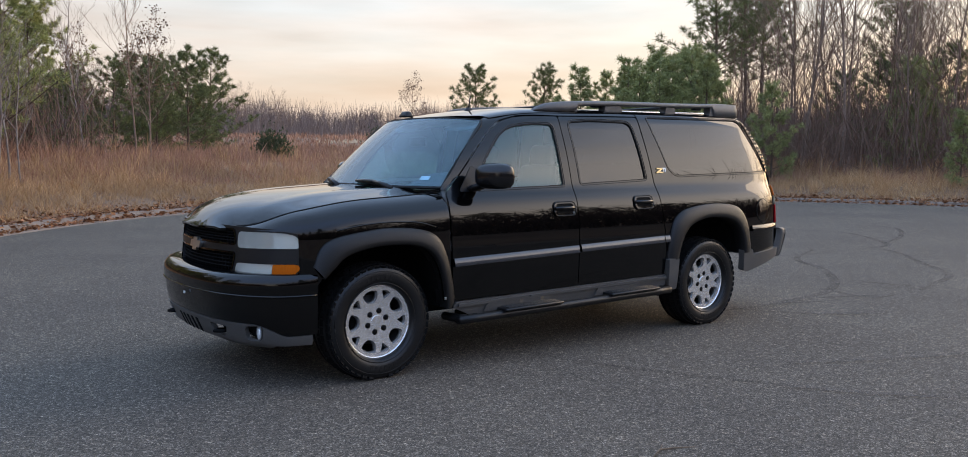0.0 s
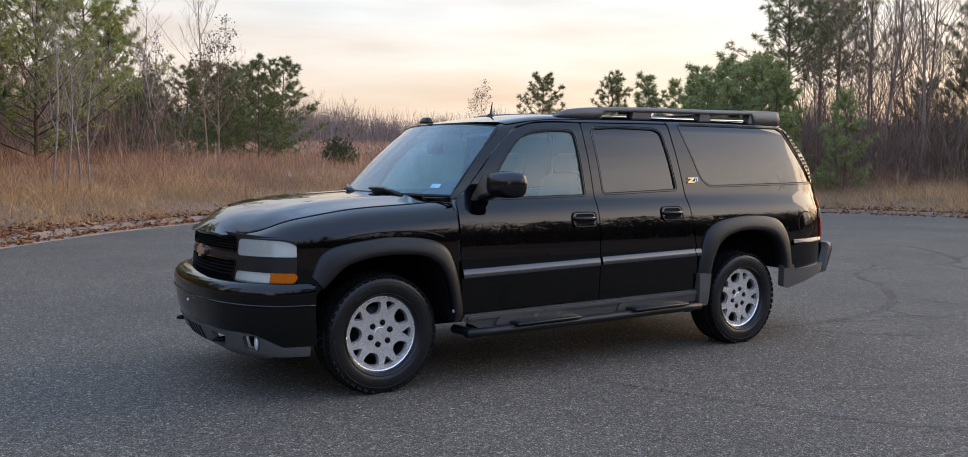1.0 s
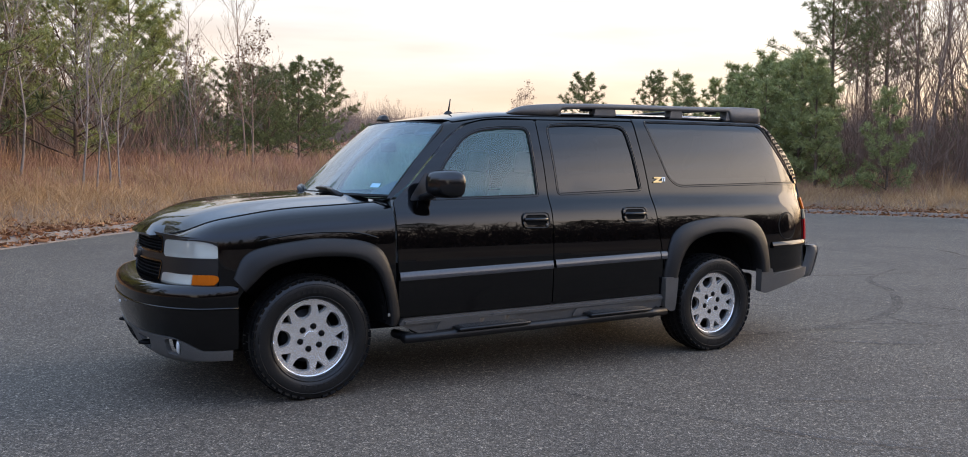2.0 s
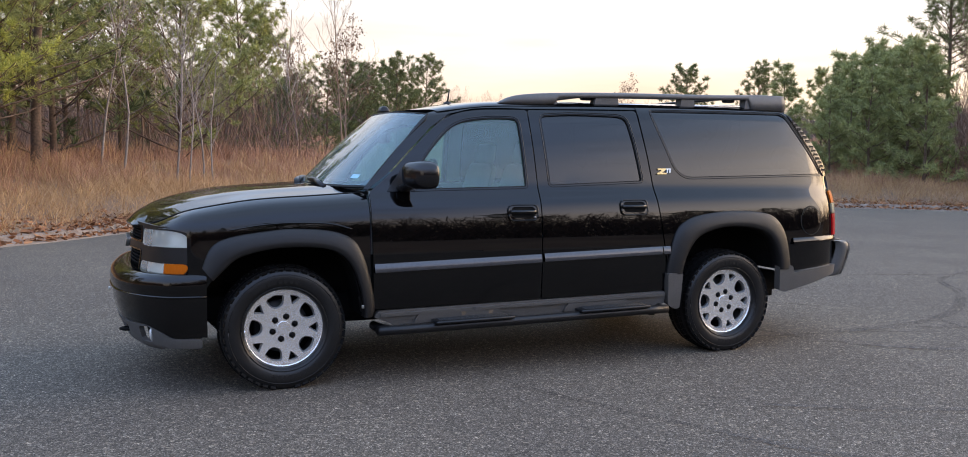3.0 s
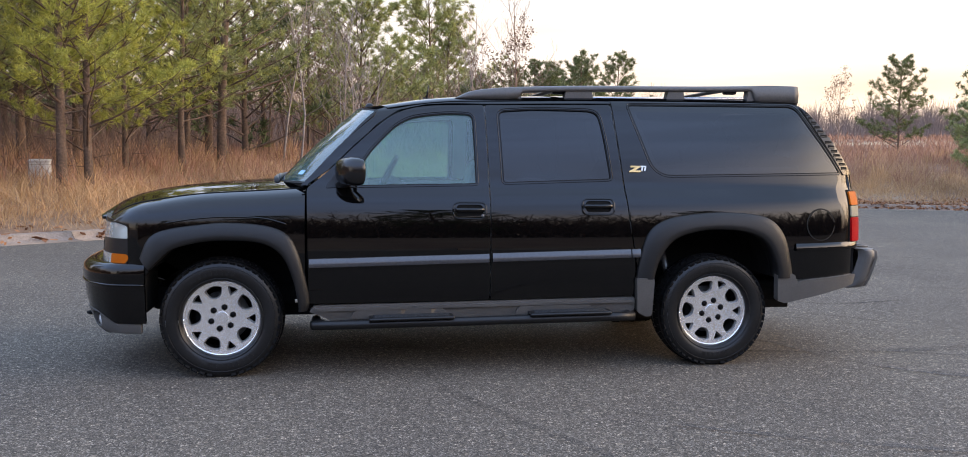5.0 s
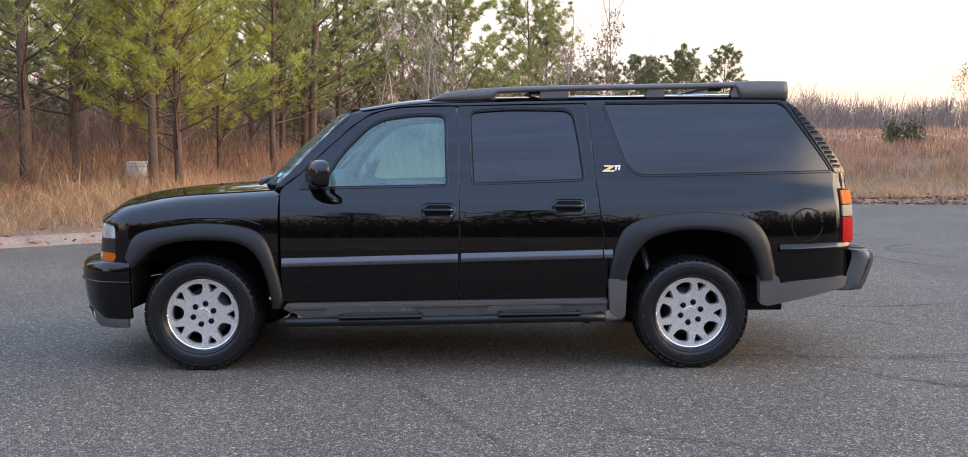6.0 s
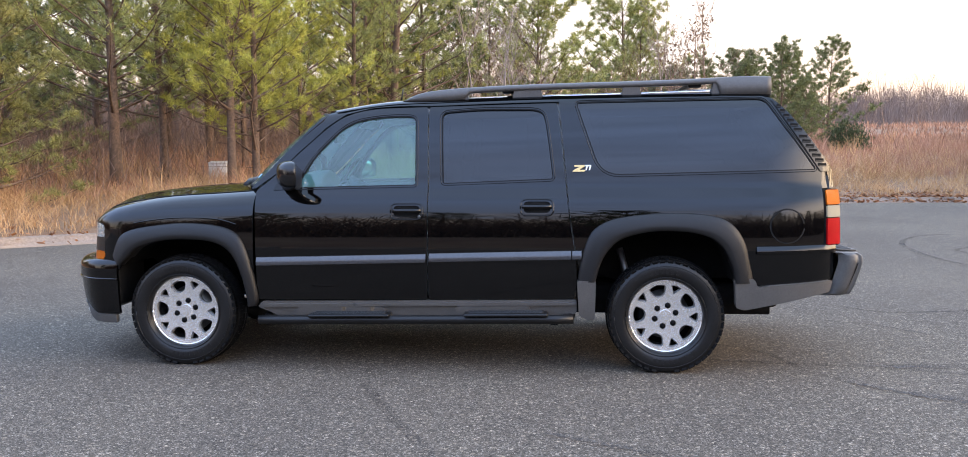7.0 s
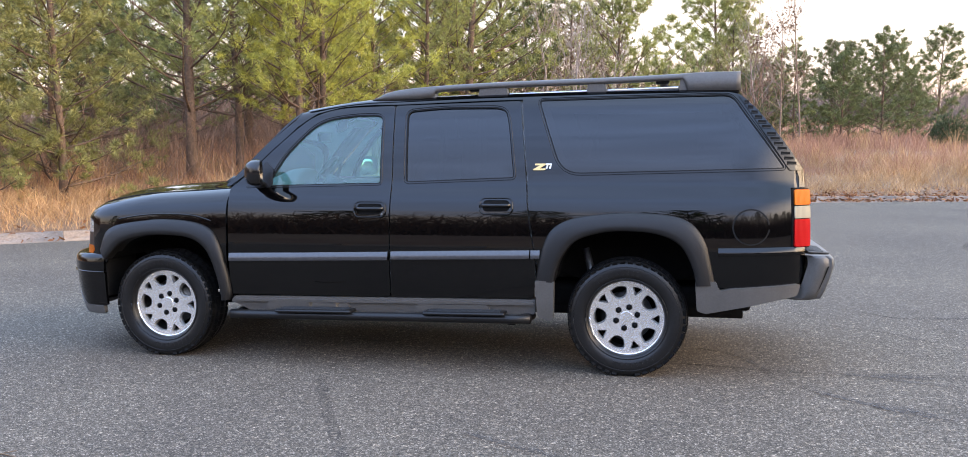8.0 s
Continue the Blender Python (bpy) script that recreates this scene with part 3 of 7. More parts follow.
TRIM = plain("grey_interior_trim", (0.42, 0.44, 0.44), 0.8, grain=120, vary=0.12)
DASH = plain("grey_dashboard", (0.13, 0.14, 0.145), 0.7, grain=120, vary=0.15)
LEATHER = plain("grey_seat_leather", (0.11, 0.115, 0.115), 0.55, grain=90, vary=0.15, relief=0.001)
# the teal haze paints the panes' even bright sheen into their colour
GLASS_CLEAR = glass("clear_windscreen_glass", (0.32, 0.68, 0.80), ior=1.66, haze=0.09, haze_color=(0.18, 0.60, 0.74))
GLASS_FRONT = glass("light_tinted_glass", (0.42, 0.82, 0.77), ior=1.66, haze=0.09, haze_color=(0.28, 0.64, 0.57))
GLASS_DARK = glass("dark_privacy_glass", (0.020, 0.022, 0.028), ior=1.54)
LENS_CLEAR = glass("clear_lamp_lens", (0.90, 0.93, 0.90), 0.05, ior=1.5, haze=0.30, haze_color=(0.93, 0.92, 0.80))
AMBER = lens_material("amber_lens", (0.50, 0.105, 0.005))
RED = lens_material("red_lens", (0.36, 0.004, 0.006))
WHITE_LENS = lens_material("white_lens", (0.32, 0.28, 0.20))
FOG_LENS = plain("clear_fog_lens", (0.72, 0.74, 0.72), 0.12, 0.3, grain=90, vary=0.2)
GOLD = plain("gold_badge", (0.75, 0.52, 0.22), 0.3, 0.3, grain=60, vary=0.1)
WHITE = plain("white_badge", (0.80, 0.80, 0.78), 0.35, grain=60, vary=0.05)
SILVER = plain("silver_emblem", (0.55, 0.53, 0.48), 0.28, 0.9, grain=60, vary=0.1)
STICKER = plain("pale_blue_sticker", (0.30, 0.58, 0.72), 0.5, grain=200, vary=0.3)
MIRROR_SHELL = plain("gloss_black_plastic", (0.006, 0.006, 0.0065), 0.16, grain=40, vary=0.15, rough_vary=0.05)
MIRROR = plain("mirror_glass", (0.82, 0.84, 0.84), 0.02, 1.0, grain=5, vary=0.01)


def spline(xs, ys):
    """A natural cubic spline."""
    x, y = np.array(xs, float), np.array(ys, float)
    n, h = len(x), np.diff(x)
    a, b = np.eye(n), np.zeros(n)
    for i in range(1, n - 1):
        a[i, i - 1:i + 2] = h[i - 1], 2 * (h[i - 1] + h[i]), h[i]
        b[i] = 6 * ((y[i + 1] - y[i]) / h[i] - (y[i] - y[i - 1]) / h[i - 1])
    m = np.linalg.solve(a, b)

    def value(q):
        q = np.asarray(q, float)
        i = np.clip(np.searchsorted(x, q) - 1, 0, n - 2)
        u, v = x[i + 1] - q, q - x[i]
        return (m[i] * u ** 3 + m[i + 1] * v ** 3) / (6 * h[i]) + (y[i] / h[i] - m[i] * h[i] / 6) * u + (y[i + 1] / h[i] - m[i + 1] * h[i] / 6) * v
    return value


def resample(loop, step):
    out, n = [], len(loop)
    for i in range(n):
        a, b = np.array(loop[i], float), np.array(loop[(i + 1) % n], float)
        k = max(1, int(np.linalg.norm(b - a) / step + 0.5))
        out += [a + (b - a) * j / k for j in range(k)]
    return np.array(out)


def rounded(points, r):
    """A closed outline with its corners rounded by r (one radius, or one a corner)."""
    n, out = len(points), []
    for i in range(n):
        a, b, c = (np.array(points[j % n], float) for j in (i - 1, i, i + 1))
        rr = r[i] if isinstance(r, (list, tuple)) else r
        p, q = a - b, c - b
        p, q = p / np.linalg.norm(p) * min(rr, np.linalg.norm(p) * 0.48), q / np.linalg.norm(q) * min(rr, np.linalg.norm(q) * 0.48)
        for k in range(7):
            t = k / 6
            out.append(b + p * (1 - t) ** 2 + q * t ** 2)
    return np.array(out)


def curve_through(points, closed=False, k=6):
    """Catmull-Rom points."""
    p, out = [np.array(q, float) for q in points], []
    n = len(p)
    for i in range(n if closed else n - 1):
        a, b, c, d = (p[(i - 1) % n], p[i], p[(i + 1) % n], p[(i + 2) % n]) if closed else (p[max(0, i - 1)], p[i], p[i + 1], p[min(n - 1, i + 2)])
        for j in range(k):
            t = j / k
            out.append(0.5 * (2 * b + (c - a) * t + (2 * a - 5 * b + 4 * c - d) * t * t + (3 * b - a - 3 * c + d) * t ** 3))
    if not closed:
        out.append(p[-1])
    return np.array(out)


def grown(loop, by):
    """The outline moved outwards by a distance (inwards: minus)."""
    p = np.array(loop, float)
    area = np.sum(p[:, 0] * np.roll(p[:, 1], -1) - np.roll(p[:, 0], -1) * p[:, 1])
    d = np.roll(p, -1, 0) - np.roll(p, 1, 0)
    nrm = np.stack([d[:, 1], -d[:, 0]], 1) / (np.linalg.norm(d, axis=1)[:, None] + 1e-9)
    return p + nrm * by * np.sign(area)


def inside(q, loop):
    a, b = loop, np.roll(loop, -1, 0)
    x, y = q[:, None, 0], q[:, None, 1]
    hit = ((a[:, 1] > y) != (b[:, 1] > y)) & (x < (b[:, 0] - a[:, 0]) * (y - a[:, 1]) / (b[:, 1] - a[:, 1] + 1e-12) + a[:, 0])
    return hit.sum(1) % 2 == 1


def skin(name, loops, surf, out, material, parent, label="", step=0.05, side=1, off=0.0, flange=0.014, edge=0.025):
    """A sheet cut to outlines in the plane (u, v), laid on the surface surf(u, v) with true normals, its rims turned in.
    out: roughly the way it faces. side -1 mirrors it across the car."""
    loops = [resample(lp, edge) for lp in loops]
    rim = np.concatenate(loops)
    lo, hi = rim.min(0), rim.max(0)
    g = np.stack(np.meshgrid(np.arange(lo[0], hi[0], step) + step * 0.37, np.arange(lo[1], hi[1], step) + step * 0.41), -1).reshape(-1, 2)
    if len(g):
        g = g[inside(g, loops[0])]
    for lp in loops[1:]:
        g = g[~inside(g, lp)] if len(g) else g
    if len(g):
        near = np.array([np.min(np.hypot(*(rim - q).T)) for q in g])
        g = g[near > step * 0.35]
    pts = np.concatenate([rim, g]) if len(g) else rim
    edges, s = [], 0
    for lp in loops:
        edges += [(s + i, s + (i + 1) % len(lp)) for i in range(len(lp))]
        s += len(lp)
    co, _, tris, _, _, _ = delaunay_2d_cdt([Vector(q) for q in pts], edges, [], 0, 1e-6)
    co = np.array([tuple(c) for c in co])
    tris = np.array([t for t in tris])
    mid = co[tris].mean(1)
    keep = inside(mid, loops[0])
    for lp in loops[1:]:
        keep &= ~inside(mid, lp)
    tris = tris[keep]
    sign = np.array([1.0, side, 1.0])

    def lay(uv):
        e = 1e-4
        p = surf(uv[:, 0], uv[:, 1])
        du, dv = surf(uv[:, 0] + e, uv[:, 1]) - surf(uv[:, 0] - e, uv[:, 1]), surf(uv[:, 0], uv[:, 1] + e) - surf(uv[:, 0], uv[:, 1] - e)
        nn = np.cross(du, dv)
        nn /= np.linalg.norm(nn, axis=1)[:, None] + 1e-15
        nn *= np.sign((nn @ np.array(out, float)).sum() + 1e-9)
        return p + nn * off, nn
    p, nn = lay(co)
    verts, norms, faces = [p * sign], [nn * sign], []
    a, b, c = (verts[0][tris[:, k]] for k in range(3))
    flip = (np.cross(b - a, c - a) * norms[0][tris[:, 0]]).sum(1) < 0
    tris[flip] = tris[flip][:, ::-1]
    faces += tris.tolist()
    base = len(p)
    if flange:
        for j, lp in enumerate(loops):
            q, qn = lay(lp)
            t = np.roll(q, -1, 0) - np.roll(q, 1, 0)
            w = np.cross(t, qn)
            w /= np.linalg.norm(w, axis=1)[:, None] + 1e-12
            k = len(lp)
            verts += [q * sign, (q - qn * flange) * sign]
            ring = [(base + i, base + (i + 1) % k, base + k + (i + 1) % k, base + k + i) for i in range(k)]
            v0, v1, v2 = q[0] * sign, q[1 % k] * sign, (q[1 % k] - qn[1 % k] * flange) * sign
            fn = np.cross(v1 - v0, v2 - v0)
            # the rim faces away from the sheet
            test = lay(lp[:1] + (grown(lp, 0.002)[:1] - lp[:1]) * (1 if j == 0 else -1))[0][0] * sign - v0
            if fn @ test < 0:
                ring = [r[::-1] for r in ring]
            if (w[0] * sign) @ test < 0:
                w = -w
            norms += [w * sign, w * sign]
            faces += ring
            base += 2 * k
    v, nv = np.concatenate(verts), np.concatenate(norms)
    me = bpy.data.meshes.new(name)
    me.from_pydata(v.tolist(), [], faces)
    me.materials.append(material)
    me.shade_smooth()
    me.normals_split_custom_set_from_vertices(nv.tolist())
    return child_of(new(name, me), parent, label)


def lofted(name, rows, material, parent, label="", closed=False, caps=False, smooth=True):
    """A sheet or tube through rows of points, all rows of one length."""
    v = [tuple(p) for r in rows for p in r]
    m, f = len(rows[0]), []
    for i in range(len(rows) - 1):
        f += [(i * m + k, i * m + (k + 1) % m, (i + 1) * m + (k + 1) % m, (i + 1) * m + k) for k in range(m if closed else m - 1)]
    if caps:
        f += [tuple(reversed(range(m))), tuple(range((len(rows) - 1) * m, len(rows) * m))]
    bm = bmesh.new()
    bv = [bm.verts.new(p) for p in v]
    for q in f:
        if len({tuple(round(c, 6) for c in v[i]) for i in q}) == len(q):
            bm.faces.new([bv[i] for i in q])
    bmesh.ops.remove_doubles(bm, verts=bm.verts[:], dist=1e-5)
    bmesh.ops.recalc_face_normals(bm, faces=bm.faces[:])
    return part(name, bm, material, parent, label, smooth)


def block(name, size, at, material, parent, label="", bevel=0.01, segments=2, turn=(0, 0, 0), taper=None):
    """A box with rounded edges; taper shrinks its top in x and y."""
    bm = bmesh.new()
    bmesh.ops.create_cube(bm, size=1.0)
    for q in bm.verts:
        k = taper if taper and q.co.z > 0 else (1, 1)
        q.co = Vector((q.co.x * size[0] * k[0], q.co.y * size[1] * k[1], q.co.z * size[2]))
    if bevel:
        bmesh.ops.bevel(bm, geom=bm.edges[:], offset=min(bevel, min(size) * 0.45), segments=segments, profile=0.5, affect="EDGES")
    bmesh.ops.transform(bm, matrix=pose(*at, *turn), verts=bm.verts[:])
    ob = part(name, bm, material, parent, label)
    return ob


def pipe(name, pts, r, material, parent, label="", sides=10):
    v, f = [], []
    tube(v, f, pts, r if isinstance(r, (list, tuple)) else [r] * len(pts), sides)
    ob = mesh_object(name, v, f, material, True)
    return child_of(ob, parent, label)


def plate(name, outline, thick, m, material, parent, label=""):
    """A flat cut shape of some thickness, laid by the pose m (its own x, y, and z outwards)."""
    bm = bmesh.new()
    f = bm.faces.new([bm.verts.new((x, y, 0)) for x, y in outline])
    up = bmesh.ops.extrude_face_region(bm, geom=[f])
    bmesh.ops.translate(bm, vec=(0, 0, thick), verts=[e for e in up["geom"] if isinstance(e, bmesh.types.BMVert)])
    bmesh.ops.recalc_face_normals(bm, faces=bm.faces[:])
    bmesh.ops.transform(bm, matrix=m, verts=bm.verts[:])
    return part(name, bm, material, parent, label, False)


# body surfaces, as half-widths from the car's middle
sec_v = [0.30, 0.40, 0.55, 0.75, 0.95, 1.06, 1.16, 1.24, 1.30, 1.40, 1.55, 1.70, 1.80, 1.845, 1.93, 2.16, 2.51, 2.60]
sec_y = spline(sec_v, [0.925, 0.945, 0.960, 0.967, 0.960, 0.948, 0.920, 0.880, 0.864, 0.842, 0.802, 0.752, 0.708, 0.676, 0.600, 0.36, 0.0, -0.09])
sec_z = spline(sec_v, [0.30, 0.40, 0.55, 0.75, 0.95, 1.06, 1.16, 1.24, 1.30, 1.40, 1.55, 1.70, 1.80, 1.832, 1.856, 1.874, 1.880, 1.879])
rise_x = spline([-1.2, -0.9, -0.6, -0.39, -0.17, 0.1, 0.5, 0.92, 1.6, 2.35, 2.8], [0.70, 0.78, 0.86, 0.915, 0.953, 0.967, 0.985, 0.998, 1.006, 1.0, 0.985])
narrow = spline([-2.50, -2.445, -2.385, -2.325, -2.22, -2.10, -1.90, -1.6, 0.0, 1.5, 2.2, 2.45, 2.60, 2.70, 2.76, 2.80], [0.62, 0.425, 0.258, 0.158, 0.062, 0.022, 0.005, 0.0, 0.0, 0.0, 0.004, 0.022, 0.055, 0.10, 0.155, 0.21])
FRONT = (0, 1, 0)


def cabin(x, v):
    z = sec_z(v)
    z = np.where(v > 1.25, 1.25 + (z - 1.25) * rise_x(x), z)
    return np.stack([x, sec_y(v) - narrow(x) * np.clip((2.3 - v) / 0.6, 0, 1), z], -1)


def up_to_v(loop):
    """Outlines given in true x and z, turned into the surface's own v."""
    lp = np.array(loop, float)
    k = rise_x(lp[:, 0])
    v = np.where(lp[:, 1] > 1.25, 1.25 + (lp[:, 1] - 1.25) / k, lp[:, 1])
    return np.stack([lp[:, 0], v], 1)


hood_mid = spline([-2.56, -2.50, -2.42, -2.28, -2.03, -1.62, -1.2, -1.0], [0.985, 1.040, 1.095, 1.150, 1.200, 1.235, 1.258, 1.265])
hood_rim = spline([-2.56, -2.45, -2.36, -2.25, -2.10, -1.85, -1.5, -1.1], [0.985, 1.000, 1.030, 1.085, 1.125, 1.165, 1.190, 1.215])
fen_v = [0.30, 0.40, 0.55, 0.75, 0.95, 1.06, 1.13, 1.20, 1.27]
fen_y = spline(fen_v, [0.925, 0.945, 0.960, 0.967, 0.960, 0.948, 0.922, 0.868, 0.795])
fen_up = spline(fen_v, [-0.65, -0.55, -0.40, -0.20, 0.0, 0.11, 0.172, 0.222, 0.25])


def fender(x, v):
    up = fen_up(v)
    return np.stack([x, fen_y(v) - narrow(x), np.where(up > 0, 0.95 + up * (hood_rim(x) - 0.95) / 0.25, 0.95 + up)], -1)


def hood_at(x, y):
    k = np.clip(np.abs(y) / (0.795 - np.minimum(narrow(x), 0.40)), 0, 1.05)
    crease = 0.010 * np.exp(-((np.abs(y) - 0.50) / 0.10) ** 2)
    return np.stack([x, y, hood_mid(x) - (hood_mid(x) - hood_rim(x)) * k ** 2.6 + crease * np.clip((x + 2.5) / 0.5, 0, 1)], -1)


nose_y = spline([-1.0, -0.90, -0.80, -0.70, -0.53, -0.3, 0, 0.3, 0.53, 0.70, 0.80, 0.90, 1.0], [-2.06, -2.215, -2.325, -2.385, -2.445, -2.50, -2.525, -2.50, -2.445, -2.385, -2.325, -2.215, -2.06])


def nose(y, z):
    return np.stack([nose_y(y) + (z - 0.85) * 0.10, y, z], -1)


bump_pts = curve_through([(-2.10, -0.955), (-2.28, -0.93), (-2.40, -0.855), (-2.52, -0.70), (-2.615, -0.43), (-2.65, 0.0), (-2.615, 0.43), (-2.52, 0.70), (-2.40, 0.855), (-2.28, 0.93), (-2.10, 0.955)], k=8)
bump_s = np.concatenate([[0], np.cumsum(np.hypot(*np.diff(bump_pts, axis=0).T))])
bump_s -= bump_s[-1] / 2
BL = bump_s[-1]
bump_x, bump_y = spline(bump_s, bump_pts[:, 0]), spline(bump_s, bump_pts[:, 1])
bump_in = spline([0, 0.14, 0.19, 0.25, 0.30, 0.40, 0.48, 0.56, 0.62, 0.66], [0.17, 0.03, 0.004, 0.0, 0.006, 0.018, 0.040, 0.075, 0.12, 0.2])
bump_z = spline([0, 0.14, 0.19, 0.25, 0.30, 0.40, 0.48, 0.56, 0.62, 0.66], [0.735, 0.722, 0.690, 0.640, 0.600, 0.500, 0.420, 0.340, 0.285, 0.26])


def bumper(s, v):
    e = 1e-3
    tx, ty = bump_x(s + e) - bump_x(s - e), bump_y(s + e) - bump_y(s - e)
    k = np.hypot(tx, ty) + 1e-12
    d = bump_in(v) * np.clip(1.25 - np.abs(s) / BL, 0.25, 1)
    return np.stack([bump_x(s) + d * ty / k, bump_y(s) - d * tx / k, bump_z(v)], -1)


car = tagged(new("sport_utility_vehicle"), "long black four-door sport utility vehicle parked on asphalt", "car")

# front door, rear door, quarter panel and wing outlines (x, z)
door_f = rounded([(-1.10, 0.475), (0.072, 0.485), (0.074, 1.20), (0.055, 1.775), (-0.34, 1.768), (-0.52, 1.722), (-0.66, 1.625), (-0.82, 1.475), (-0.985, 1.315), (-1.112, 1.215)],
                 [0.02, 0.02, 0.25, 0.02, 0.15, 0.1, 0.1, 0.1, 0.1, 0.02])
door_r = rounded([(0.080, 0.485), (1.055, 0.50), (1.072, 0.70), (1.035, 0.92), (1.008, 1.10), (0.99, 1.30), (0.935, 1.792), (0.063, 1.775), (0.082, 1.20)], [0.02, 0.02, 0.1, 0.1, 0.1, 0.2, 0.02, 0.02, 0.25])
hole_f = rounded([(-0.845, 1.230), (-0.008, 1.247), (-0.020, 1.712), (-0.20, 1.718), (-0.42, 1.692), (-0.53, 1.642), (-0.62, 1.555), (-0.73, 1.432)], [0.02, 0.02, 0.05, 0.1, 0.1, 0.1, 0.1, 0.1])
hole_r = rounded([(0.170, 1.255), (0.915, 1.283), (0.868, 1.66), (0.835, 1.752), (0.40, 1.758), (0.150, 1.738)], [0.025, 0.025, 0.2, 0.09, 0.1, 0.05])
hole_q = rounded([(1.055, 1.800), (2.290, 1.815), (2.625, 1.338), (1.225, 1.308)], [0.04, 0.05, 0.03, 0.13])
arch_r = curve_through([(2.115, 0.60), (2.085, 0.74), (2.00, 0.875), (1.85, 0.945), (1.644, 0.962), (1.45, 0.935), (1.30, 0.862), (1.21, 0.74), (1.175, 0.60)], k=4)
arch_f = curve_through([(-2.105, 0.66), (-2.03, 0.765), (-1.93, 0.845), (-1.79, 0.888), (-1.61, 0.900), (-1.41, 0.882), (-1.275, 0.80), (-1.20, 0.64), (-1.168, 0.475)], k=4)
quarter = np.concatenate([[(1.080, 0.60), (1.082, 0.70), (1.045, 0.92), (1.018, 1.10), (1.0, 1.30), (0.973, 1.55), (0.945, 1.825)],
                          [(1.5, 1.832), (2.28, 1.832), (2.345, 1.812), (2.45, 1.712), (2.545, 1.60), (2.65, 1.455), (2.735, 1.325), (2.745, 1.222), (2.652, 1.218), (2.650, 0.845), (2.742, 0.842), (2.748, 0.76), (2.705, 0.60)], arch_r])
FEN_TOP = 1.268
wing = np.concatenate([[(-1.120, 0.475), (-1.124, 0.8), (-1.124, FEN_TOP), (-1.5, FEN_TOP), (-2.0, FEN_TOP), (-2.30, FEN_TOP), (-2.425, FEN_TOP), (-2.425, 1.19), (-2.385, 1.122), (-2.33, 1.070), (-2.27, 1.035), (-2.214, 0.998), (-2.212, 0.715), (-2.12, 0.70)], arch_f])

